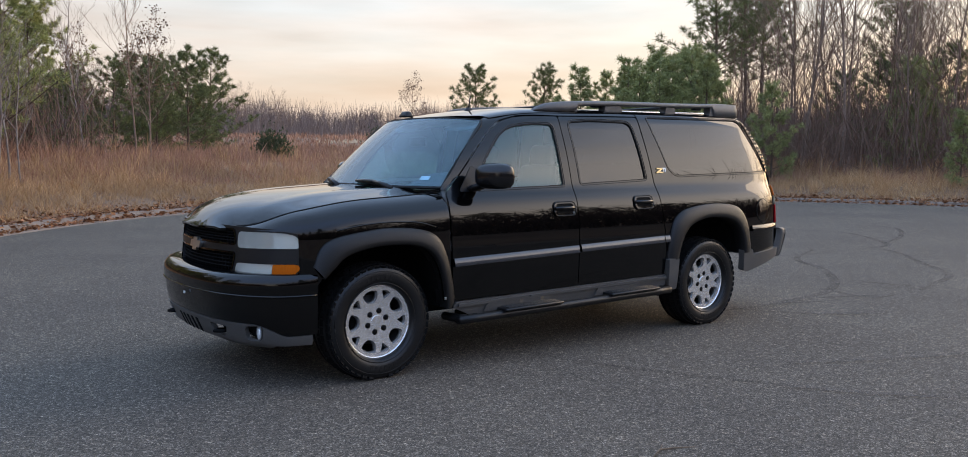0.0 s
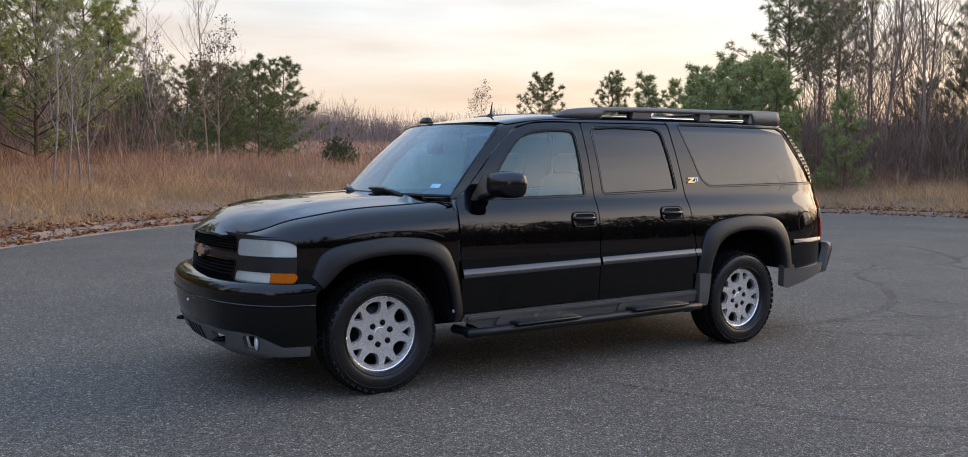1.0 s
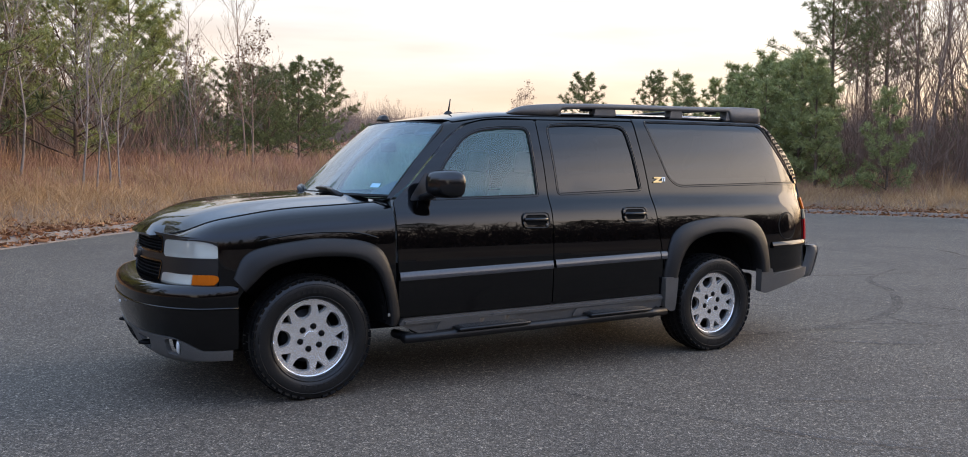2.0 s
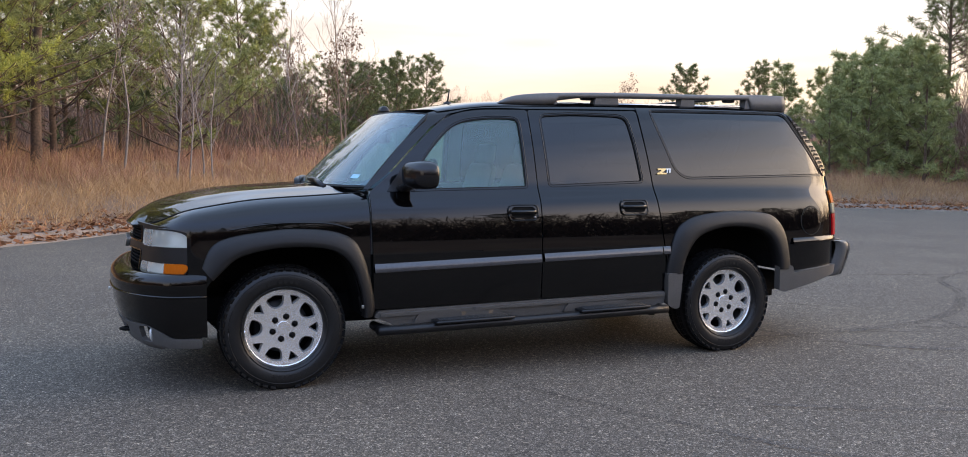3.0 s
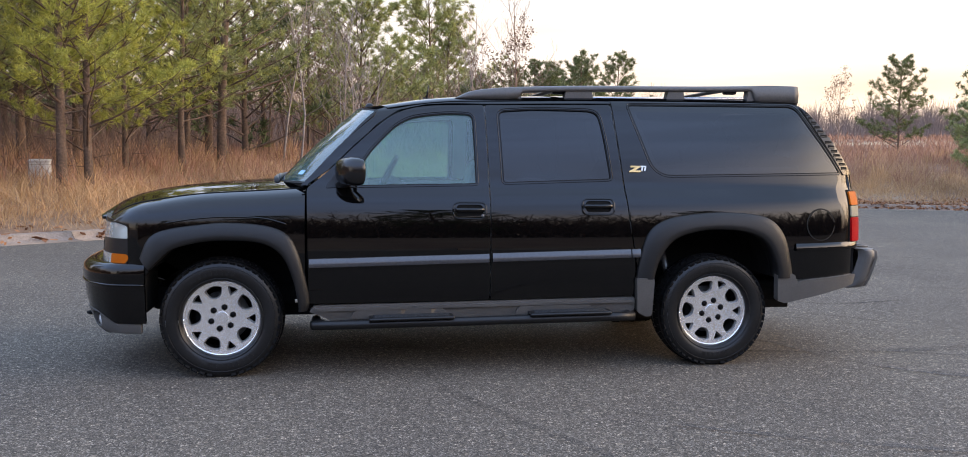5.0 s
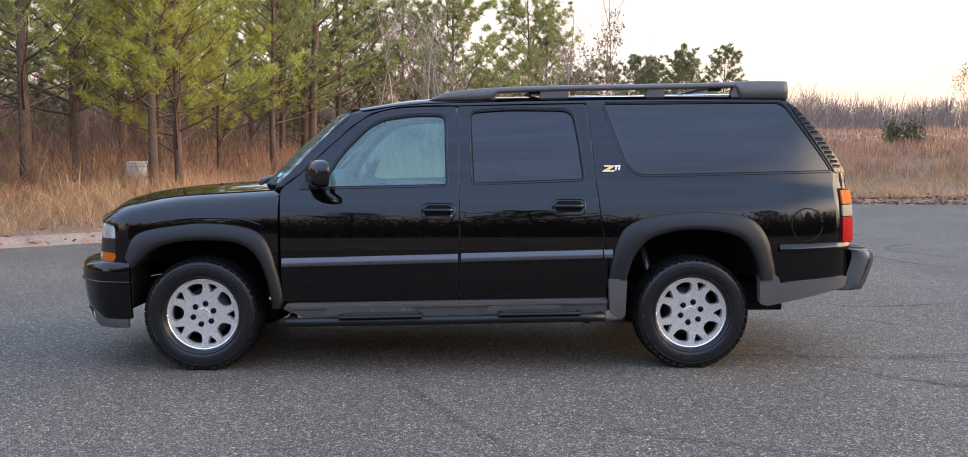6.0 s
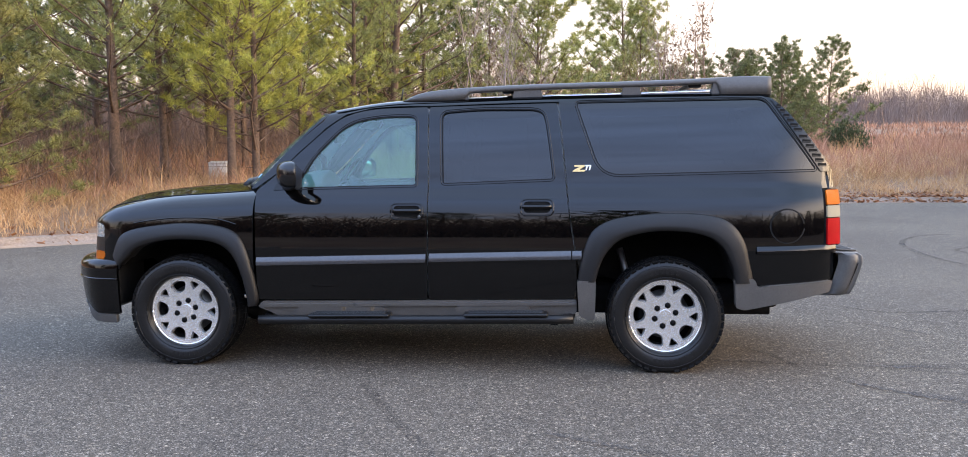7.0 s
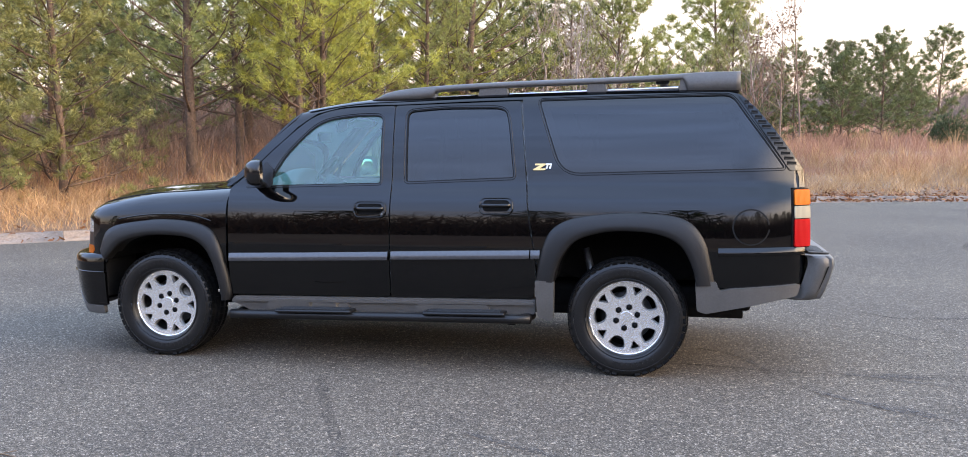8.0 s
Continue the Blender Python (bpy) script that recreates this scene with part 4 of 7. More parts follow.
for side in (-1, 1):
    sk = dict(side=side)
    skin("fender", [wing], fender, FRONT, PAINT, car, step=0.045, **sk)
    fd = skin("front_door", [up_to_v(resample(door_f, 0.02)), up_to_v(resample(hole_f, 0.02))], cabin, FRONT, PAINT, car, **sk)
    rd = skin("rear_door", [up_to_v(resample(door_r, 0.02)), up_to_v(resample(hole_r, 0.02))], cabin, FRONT, PAINT, car, **sk)
    qp = skin("quarter_panel", [up_to_v(resample(quarter, 0.02)), up_to_v(resample(hole_q, 0.02))], cabin, FRONT, PAINT, car, **sk)
    for hole, owner, mat, deep, words in ((hole_f, fd, GLASS_FRONT, -0.012, "lightly tinted side glass"), (hole_r, rd, GLASS_DARK, -0.012, "dark privacy glass"), (hole_q, qp, GLASS_DARK, -0.006, "dark privacy glass")):
        hole = resample(hole, 0.02)
        pane = skin("window_glass", [up_to_v(grown(hole, 0.006))], cabin, FRONT, mat, owner, words, off=deep, flange=0, step=0.08, **sk)
        pane.visible_shadow = False
        skin("window_seal", [up_to_v(grown(hole, 0.004)), up_to_v(grown(hole, -0.007))], cabin, FRONT, SEAL, owner, "matt black rubber seal", off=-0.003, flange=0.008, **sk)
        bead = cabin(*up_to_v(grown(hole, 0.010)).T) + np.array([0, 0.001, 0])
        pipe("window_trim", [(a, side * b, c) for a, b, c in np.concatenate([bead, bead[:1]])], 0.0030, PLASTIC, owner, sides=6)
    # door handles: a flat black sheet paints the cup's shade, with a pull across it
    for hx, hz, owner in ((-0.063, 1.076, fd), (0.806, 1.102, rd)):
        ring = rounded([(hx - 0.108, hz - 0.052), (hx + 0.108, hz - 0.052), (hx + 0.108, hz + 0.052), (hx - 0.108, hz + 0.052)], 0.04)
        cup = rounded([(hx - 0.088, hz - 0.036), (hx + 0.088, hz - 0.036), (hx + 0.088, hz + 0.036), (hx - 0.088, hz + 0.036)], 0.03)
        bezel = skin("handle_bezel", [ring, cup], cabin, FRONT, PAINT, owner, off=0.008, flange=0.012, **sk)
        rim = cabin(*ring.T) + np.array([0, 0.009, 0])
        pipe("handle_rim", [(a, side * b, c) for a, b, c in np.concatenate([rim, rim[:1]])], 0.0055, PAINT, owner, sides=6)
        skin("handle_cup", [cup], cabin, FRONT, DARK, owner, "flat black sheet for the shade of the handle recess", off=0.003, flange=0, **sk)
        yy = float(sec_y(hz))
        rows = []
        for q in np.linspace(-0.098, 0.098, 9):
            lift = 0.030 - 0.020 * (abs(q) / 0.098) ** 3
            rows.append([(hx + q, side * (yy + lift + 0.008 * math.cos(a)), hz + 0.004 + 0.014 * math.sin(a)) for a in np.linspace(0, 2 * np.pi, 9)[:-1]])
        lofted("door_handle", rows, PAINT, owner, "gloss black pull handle", closed=True, caps=True)
        if hx < 0:
            bm = bmesh.new()
            bmesh.ops.create_cone(bm, cap_ends=True, segments=14, radius1=0.011, radius2=0.010, depth=0.01, matrix=pose(hx + 0.086, side * (yy + 0.010), hz - 0.034, 90))
            part("door_lock", bm, STEEL, owner, "small round key lock")
    # side mouldings: strips whose faces lean upwards
    for x0, x1, z0, hh, slope, owner in ((-1.098, 0.066, 0.737, 0.029, 0.0235, fd), (0.088, 1.030, 0.768, 0.029, 0.0235, rd), (1.038, 1.098, 0.790, 0.029, 0.02, qp), (2.215, 2.740, 0.826, 0.025, 0.018, qp)):
        xs = np.linspace(x0, x1, 24)
        rows = []
        for up, lift in ((1.0, -0.004), (1.0, 0.006), (0.86, 0.0105), (0.0, 0.0165), (-0.80, 0.0225), (-1.0, 0.019), (-1.0, -0.004)):
            q = cabin(xs, z0 + slope * (xs - x0) + hh * up)
            rows.append([(p[0], side * (p[1] + lift), p[2]) for p in q])
        lofted("side_moulding", rows, PAINT if x0 > 2 else MOULDING, owner, "dark gloss rub strip")
    # wheel arch flares
    outer_r = curve_through([(2.200, 0.615), (2.178, 0.728), (2.138, 0.885), (2.050, 1.003), (1.91, 1.052), (1.643, 1.066), (1.36, 1.038), (1.222, 0.990), (1.147, 0.915), (1.096, 0.763), (1.072, 0.615)], k=6)
    outer_f = curve_through([(-2.135, 0.775), (-2.075, 0.905), (-1.945, 0.962), (-1.76, 0.990), (-1.60, 1.000), (-1.378, 0.981), (-1.238, 0.928), (-1.172, 0.825), (-1.122, 0.655), (-1.094, 0.49), (-1.112, 0.43)], k=6)
    inner_r = curve_through([(2.082, 0.615), (2.060, 0.727), (1.982, 0.867), (1.842, 0.934), (1.644, 0.952), (1.487, 0.938), (1.329, 0.882), (1.233, 0.763), (1.188, 0.615)], k=8)
    inner_f = curve_through([(-2.075, 0.70), (-2.01, 0.765), (-1.93, 0.832), (-1.775, 0.876), (-1.60, 0.889), (-1.39, 0.870), (-1.265, 0.79), (-1.195, 0.63), (-1.165, 0.47), (-1.165, 0.43)], k=8)
    for outer, inner, owner_surf in ((outer_r, inner_r, cabin), (outer_f, inner_f, fender)):
        t = np.linspace(0, 1, 60)
        def along(c):
            s = np.concatenate([[0], np.cumsum(np.hypot(*np.diff(c, axis=0).T))])
            return np.stack([np.interp(t * s[-1], s, c[:, 0]), np.interp(t * s[-1], s, c[:, 1])], 1)
        o, i = along(outer), along(inner)
        rows = []
        for w, lift in ((0.0, -0.01), (0.0, 0.010), (0.06, 0.020), (0.3, 0.034), (0.7, 0.042), (0.93, 0.042), (1.0, 0.034), (1.0, -0.03), (1.0, -0.10)):
            q = o + (i - o) * w
            p = owner_surf(q[:, 0], q[:, 1])
            rows.append([(a[0], side * (a[1] + lift), a[2]) for a in p])
        lofted("wheel_arch_flare", rows, FLARE, car, "grained dark plastic wheel arch flare")
        # liner behind the arch
        rows = [[(a, side * y, b) for a, b in i] for y in (0.90, 0.72, 0.50)]
        wheel_x = 1.65 if owner_surf is cabin else -1.65
        rows.append([(wheel_x + (a - wheel_x) * 0.2, side * 0.50, 0.45 + (b - 0.45) * 0.2) for a, b in i])
        lofted("wheel_well", rows, DARK, car, "black wheel well liner")
        if owner_surf is fender:
            crease = curve_through([(-1.98, 1.005), (-1.80, 1.030), (-1.60, 1.038), (-1.38, 1.024), (-1.235, 0.985)], k=8)
            c = fender(crease[:, 0], crease[:, 1])
            pipe("fender_crease", [(a[0], side * (a[1] - 0.001), a[2]) for a in c], [0.001] + [0.0055] * (len(c) - 2) + [0.001], PAINT, car, "raised crease over the wheel arch", 8)
            # thin dark strip over the hood seam, painting the gap's shade
            sx = np.linspace(-2.42, -1.135, 40)
            c = fender(sx, np.full(40, FEN_TOP))
            pipe("hood_gap", [(a[0], side * (a[1] - 0.002), a[2] + 0.001) for a in c], 0.0042, SEAL, car, "dark strip painting the shade of the gap along the hood", 6)
    block("badge", (0.05, 0.006, 0.02), (-1.16, side * 0.985, 0.50), SILVER, car, "small silver flare badge", 0.002)
    # lower cladding: before and behind the rear wheel, and the sill
    clad_a = rounded([(1.068, 0.625), (1.192, 0.625), (1.185, 0.372), (1.145, 0.366), (1.082, 0.398)], 0.015)
    clad_b = rounded([(2.078, 0.650), (2.120, 0.652), (2.205, 0.640), (2.225, 0.585), (2.300, 0.600), (2.698, 0.628), (2.680, 0.556), (2.40, 0.492), (2.142, 0.440), (2.090, 0.456)], 0.015)
    sill = rounded([(-1.07, 0.462), (1.068, 0.492), (1.066, 0.405), (0.98, 0.368), (-0.92, 0.345), (-1.02, 0.395), (-1.10, 0.425)], 0.015)
    skin("rear_cladding", [clad_a], cabin, FRONT, CLADDING, car, "grey plastic cladding ahead of the rear wheel", off=0.040, flange=0.06, **sk)
    skin("rear_cladding", [clad_b], cabin, FRONT, CLADDING, car, "grey plastic cladding behind the rear wheel", off=0.030, flange=0.06, **sk)
    sill_part = skin("sill_cladding", [sill], cabin, FRONT, CLADDING, car, "grey plastic sill cladding", off=0.012, flange=0.08, **sk)
    skin("sill_ridge", [rounded([(-1.06, 0.450), (1.06, 0.480), (1.06, 0.462), (-1.06, 0.430)], 0.006)], cabin, FRONT, CLADDING, sill_part, off=0.028, flange=0.02, **sk)
    for x0, x1 in ((-0.84, -0.20), (0.24, 0.78)):
        zz = 0.42 + 0.012 * (x0 + 1)
        skin("sill_pad", [rounded([(x0, zz - 0.045), (x1, zz - 0.038), (x1 - 0.03, zz + 0.018), (x0 + 0.03, zz + 0.012)], 0.02)], cabin, FRONT, CLADDING, sill_part, off=0.026, flange=0.02, **sk)
    # running board: a bent tube with two flattened treads and brackets
    rb = child_of(new("running_board"), car)
    pts = [(-1.06, 0.80), (-1.05, 0.90), (-1.01, 0.98), (-0.93, 1.02), (0.90, 1.03), (0.97, 1.02), (1.015, 0.97), (1.03, 0.88)]
    pipe("tube", [(a, side * b, 0.345 + 0.015 * (a + 1)) for a, b in curve_through(pts, k=4)], 0.030, PLASTIC, rb, "black running board tube", 12)
    for x0, x1 in ((-0.72, -0.17), (0.33, 0.88)):
        c = (x0 + x1) / 2
        block("tread", (x1 - x0, 0.12, 0.022), (c, side * 1.02, 0.380 + 0.015 * (c + 1)), PLASTIC, rb, "black ribbed tread", 0.010, turn=(0, -0.9, 0))
        for j in range(6):
            block("tread_rib", (x1 - x0 - 0.06, 0.006, 0.006), (c, side * (0.975 + 0.018 * j), 0.393 + 0.015 * (c + 1)), RUBBER, rb, bevel=0.002, turn=(0, -0.9, 0))
    for x0 in (-0.90, 0.05, 0.92):
        block("bracket", (0.05, 0.30, 0.03), (x0, side * 0.88, 0.35), DARK, rb, bevel=0.005)
    block("splash_panel", (0.04, 0.36, 0.30), (-2.125, side * 0.74, 0.57), DARK, car, bevel=0.01)
    block("splash_panel", (0.04, 0.40, 0.40), (-1.10, side * 0.72, 0.62), DARK, car, bevel=0.01)
    # fuel flap
    if side < 0:
        cc = np.array([(2.410 + 0.103 * math.cos(a), 0.980 + 0.103 * math.sin(a)) for a in np.linspace(0, 2 * np.pi, 33)[:-1]])
        flap = skin("fuel_flap", [cc], cabin, FRONT, PAINT, qp, "round fuel filler flap", off=0.005, flange=0.01, step=0.03, **sk)
        # flat dark ring that paints the shade in the gap round the flap
        skin("flap_gap", [grown(cc, 0.010), grown(cc, -0.001)], cabin, FRONT, SEAL, flap, off=0.003, flange=0, **sk)
        skin("flap_tab", [rounded([(2.505, 0.965), (2.522, 0.968), (2.522, 0.995), (2.505, 0.998)], 0.006)], cabin, FRONT, PAINT, flap, off=0.007, flange=0.006, **sk)
    # louvred trim on the rearmost pillar
    louvre = rounded([(2.335, 1.800), (2.385, 1.765), (2.548, 1.588), (2.655, 1.440), (2.732, 1.325), (2.645, 1.325)], 0.012)
    lt = skin("pillar_trim", [up_to_v(resample(louvre, 0.02))], cabin, FRONT, PAINT, qp, "gloss black slotted pillar trim", off=0.007, flange=0.008, **sk)
    for j in range(13):
        cz = 1.748 - 0.382 * (j + 0.5 * (j > 5)) / 12.5
        cx = float(np.interp(cz, [1.37, 1.44, 1.588, 1.755], [2.656, 2.610, 2.508, 2.380]))
        hw = float(np.interp(cz, [1.37, 1.60, 1.755], [0.028, 0.027, 0.013]))
        # uncut slot: a dark patch on the trim paints the shade inside it
        slot = up_to_v([(cx - hw, cz), (cx + hw, cz - 0.003), (cx + hw, cz + 0.012), (cx - hw, cz + 0.015)])
        skin("louvre_slot", [slot], cabin, FRONT, DARK, lt, off=0.009, flange=0.002, **sk)
        rib = up_to_v([(cx - hw, cz - 0.005), (cx + hw, cz - 0.008), (cx + hw, cz - 0.003), (cx - hw, cz)])
        skin("louvre_rib", [rib], cabin, FRONT, PLASTIC, lt, off=0.012, flange=0.006, **sk)
    # tail lamp
    tl = skin("tail_lamp", [rounded([(2.655, 0.848), (2.770, 0.848), (2.768, 1.212), (2.655, 1.214)], 0.012)], cabin, FRONT, DARK, car, "black tail lamp housing", off=0.002, flange=0.03, **sk)
    for za, zb, mat, words in ((1.112, 1.203, AMBER, "amber lens"), (1.032, 1.106, WHITE_LENS, "milky reversing lens"), (0.858, 1.026, RED, "red lens")):
        skin("lens", [rounded([(2.668, za), (2.765, za), (2.763, zb), (2.668, zb)], 0.008)], cabin, FRONT, mat, tl, words, off=0.014, flange=0.014, step=0.02, **sk)
    # lettered badge on the rear pillar
    by, bz = float(sec_y(1.355)), 1.352
    lean_m = Matrix.Translation((1.09, side * (by + 0.004), bz)) @ (pose(0, 0, 0, 90, 0, 0 if side < 0 else 180)) @ pose(0, 0, 0, -14) @ Matrix.Diagonal((0.82, 0.82, 1, 1))
    badge = plate("badge", [(-0.062, -0.024), (0.030, -0.024), (0.046, -0.010), (-0.010, -0.010), (0.040, 0.022), (0.040, 0.030), (-0.048, 0.030), (-0.048, 0.016), (-0.004, 0.016), (-0.062, -0.016)], 0.006, lean_m, GOLD, car, "gold and white letter badge")
    for q in (0.040, 0.066):
        plate("badge_stroke", [(q, -0.012), (q + 0.012, -0.012), (q + 0.022, 0.030), (q - 0.004, 0.030), (q - 0.006, 0.020), (q + 0.008, 0.020)], 0.006, lean_m, WHITE, badge)
    # door mirror
    mp = child_of(new("door_mirror"), car)
    rows = []
    for k, (dx, s) in enumerate(((-0.075, 0.30), (-0.068, 0.62), (-0.05, 0.84), (-0.02, 0.97), (0.015, 1.0), (0.040, 0.97), (0.046, 0.92), (0.044, 0.86), (0.025, 0.85))):
        rows.append([(-0.832 + dx, side * (1.070 + 0.120 * s * abs(math.cos(a)) ** 0.62 * (1 if math.cos(a) > 0 else -1)), 1.328 + 0.090 * s * abs(math.sin(a)) ** 0.62 * (1 if math.sin(a) > 0 else -1)) for a in np.linspace(0, 2 * np.pi, 29)[:-1]])
    rows = [[(a + 0.40 * (abs(b) - 1.070), b, c) for a, b, c in r] for r in rows]
    lofted("mirror_shell", rows, MIRROR_SHELL, mp, "gloss black mirror shell", closed=True, caps=True)
    rows = [[(-0.805 + dx, side * (1.070 + 0.096 * s * abs(math.cos(a)) ** 0.6 * (1 if math.cos(a) > 0 else -1)), 1.330 + 0.066 * s * abs(math.sin(a)) ** 0.6 * (1 if math.sin(a) > 0 else -1)) for a in np.linspace(0, 2 * np.pi, 25)[:-1]] for dx, s in ((0.0, 1.02), (0.006, 1.0), (0.008, 0.5), (0.008, 0.02))]
    rows = [[(a + 0.40 * (abs(b) - 1.070), b, c) for a, b, c in r] for r in rows]
    lofted("mirror_glass", rows, MIRROR, mp, "mirror glass", closed=True)
    rows = []
    for f in np.linspace(0, 1, 5):
        c = Vector((-0.885 + 0.05 * f, side * (0.890 + 0.19 * f), 1.238 + 0.05 * f))
        rows.append([(c.x + 0.048 * math.cos(a), c.y, c.z + 0.026 * math.sin(a)) for a in np.linspace(0, 2 * np.pi, 15)[:-1]])
    lofted("mirror_arm", rows, PLASTIC, mp, "black mirror arm", closed=True, caps=True)
    sail = up_to_v(rounded([(-1.00, 1.215), (-0.80, 1.222), (-0.80, 1.35), (-0.86, 1.40)], 0.02))
    skin("mirror_sail", [sail], cabin, FRONT, PLASTIC, mp, off=0.006, flange=0.012, **sk)
    # windscreen pillar between door and screen
    pillar = up_to_v([(-1.115, 1.235), (-0.985, 1.330), (-0.82, 1.490), (-0.66, 1.640), (-0.52, 1.735), (-0.34, 1.782), (0.055, 1.788), (0.945, 1.806), (0.945, 1.828), (0.055, 1.815), (-0.34, 1.805), (-0.55, 1.788), (-0.655, 1.750), (-0.785, 1.622), (-0.935, 1.462), (-1.08, 1.306), (-1.15, 1.235)])
    skin("windscreen_pillar", [resample(pillar, 0.02)], cabin, FRONT, PAINT, car, off=-0.004, flange=0.02, **sk)
    # inner door skin and pillar trim
    skin("inner_door", [[(-1.10, 0.50), (1.06, 0.50), (1.06, 1.06), (2.60, 1.08), (2.60, 1.24), (-1.10, 1.22)]], lambda x, v: cabin(x, v) - np.array([0, 0.075, 0]), FRONT, TRIM, car, "grey door lining", flange=0, step=0.15, **sk)
    hf, hr = resample(grown(hole_f, 0.03), 0.03), resample(grown(hole_r, 0.03), 0.03)
    skin("pillar_lining", [up_to_v(resample([(-1.02, 1.24), (2.3, 1.24), (2.3, 1.80), (0.0, 1.78), (-0.36, 1.765), (-0.55, 1.70), (-0.70, 1.58)], 0.03)), up_to_v(hf), up_to_v(hr), up_to_v(resample(grown(hole_q, -0.05), 0.03))],
         lambda x, v: cabin(x, v) - np.array([0, 0.045, 0]), FRONT, TRIM, car, "grey pillar lining", flange=0, step=0.1, **sk)

# roof
roof_edge = 1.836
lp = np.concatenate([[(x, roof_edge) for x in np.linspace(-0.59, 2.34, 40)], [(2.36, 2.0), (2.37, 2.25), (2.37, 2.51)], [(-0.765, 2.51), (-0.745, 2.25), (-0.685, 2.0), (-0.625, 1.90)]])
for side in (-1, 1):
    skin("roof_panel", [lp], cabin, (0, 0, 1), PAINT, car, side=side, flange=0.028, step=0.08)
# bonnet: both halves in one sheet
edge_x = np.linspace(-2.43, -1.13, 30)
left = [(x, -(0.787 - float(narrow(x)))) for x in edge_x]
cowl = [(-1.155, -0.72), (-1.23, -0.60), (-1.30, -0.40), (-1.345, 0.0), (-1.30, 0.40), (-1.23, 0.60), (-1.155, 0.72)]
front_edge = [(float(nose_y(y)) - 0.02, y) for y in np.linspace(0.37, -0.37, 17)]
skin("hood", [np.array(left + cowl + [(x, -y) for x, y in reversed(left)] + front_edge)], hood_at, (0, 0, 1), PAINT, car, flange=0.02, step=0.06)
# cowl under the screen, wipers
skin("cowl", [np.array([(-1.150, -0.75), (-1.225, -0.61), (-1.295, -0.41), (-1.338, 0.0), (-1.295, 0.41), (-1.225, 0.61), (-1.150, 0.75), (-1.02, 0.75), (-1.11, 0.5), (-1.18, 0.0), (-1.11, -0.5), (-1.02, -0.75)])],
     lambda x, y: np.stack([x, y, 1.228 + 0.02 * (x + 1.3)], -1), (0, 0, 1), PLASTIC, car, "black cowl grille", flange=0.01)


# windscreen between the pillars
def screen(u, h):
    """u across, -1 to 1; h up, 0 to 1."""
    bow = 1 - np.abs(u) ** 2.8
    x = -1.125 + 0.487 * h - (0.215 - 0.065 * h) * bow
    y = u * (0.862 - 0.150 * h)
    z = 1.243 + 0.486 * h + 0.030 * h * bow + 0.020 * np.sin(np.pi * h)
    return np.stack([x, y, z], -1)


ws = np.array([(u, 0.0) for u in np.linspace(-1, 1, 21)] + [(1, h) for h in np.linspace(0.1, 0.9, 9)] + [(u, 1.0) for u in np.linspace(0.965, -0.965, 21)] + [(-1, h) for h in np.linspace(0.9, 0.1, 9)])
wind = skin("windscreen", [ws], screen, (-1, 0, 0.6), GLASS_CLEAR, car, "clear raked windscreen", step=0.08, edge=0.06, flange=0)
wind.visible_shadow = False
skin("screen_band", [ws, ws * (0.985, 0.962) + (0, 0.022)], screen, (-1, 0, 0.6), SEAL, wind, "black screen border", step=0.05, edge=0.04, flange=0.012, off=0.002)
stick = skin("inspection_sticker", [np.array([(-0.865, 0.095), (-0.785, 0.095), (-0.785, 0.143), (-0.865, 0.143)])], screen, (-1, 0, 0.6), STICKER, wind, "pale blue sticker inside the glass", step=0.05, edge=0.05, flange=0, off=0.003)
for x0 in (-0.50, 0.30):
    a, b, c = Vector(screen(np.array([x0 - 0.10]), np.array([-0.03]))[0]), Vector(screen(np.array([x0 + 0.15]), np.array([0.035]))[0]), Vector(screen(np.array([x0 + 0.62]), np.array([0.05]))[0])
    wp = child_of(new("wiper"), car)
    up = Vector((-0.02, 0, 0.012))
    pipe("wiper_arm", [a + up, a.lerp(b, 0.5) + up * 1.8, b + up * 1.4], [0.022, 0.018, 0.012], PLASTIC, wp, "black wiper arm", 6)
    pipe("wiper_blade", [b.lerp(a, 0.6) + up * 0.8, b + up, b.lerp(c, 0.35) + up, b.lerp(c, 0.7) + up * 0.8], [0.010, 0.019, 0.019, 0.010], RUBBER, wp, "black rubber wiper blade", 6)
# aerial and washer bump on the roof
aer = child_of(new("roof_aerial"), car)
pipe("aerial_mast", [(-0.275, 0.0, 1.84), (-0.264, 0.0, 1.90), (-0.256, 0.0, 1.955)], [0.008, 0.006, 0.004], PLASTIC, aer)
block("aerial_foot", (0.10, 0.05, 0.035), (-0.27, 0.0, 1.846), PLASTIC, aer, "black aerial foot", 0.014, 3, taper=(0.4, 0.5))
block("roof_marker", (0.085, 0.125, 0.048), (-0.69, 0.29, 1.803), PLASTIC, car, "small dark marker on the roof's front edge", 0.015, 3, taper=(0.5, 0.7))

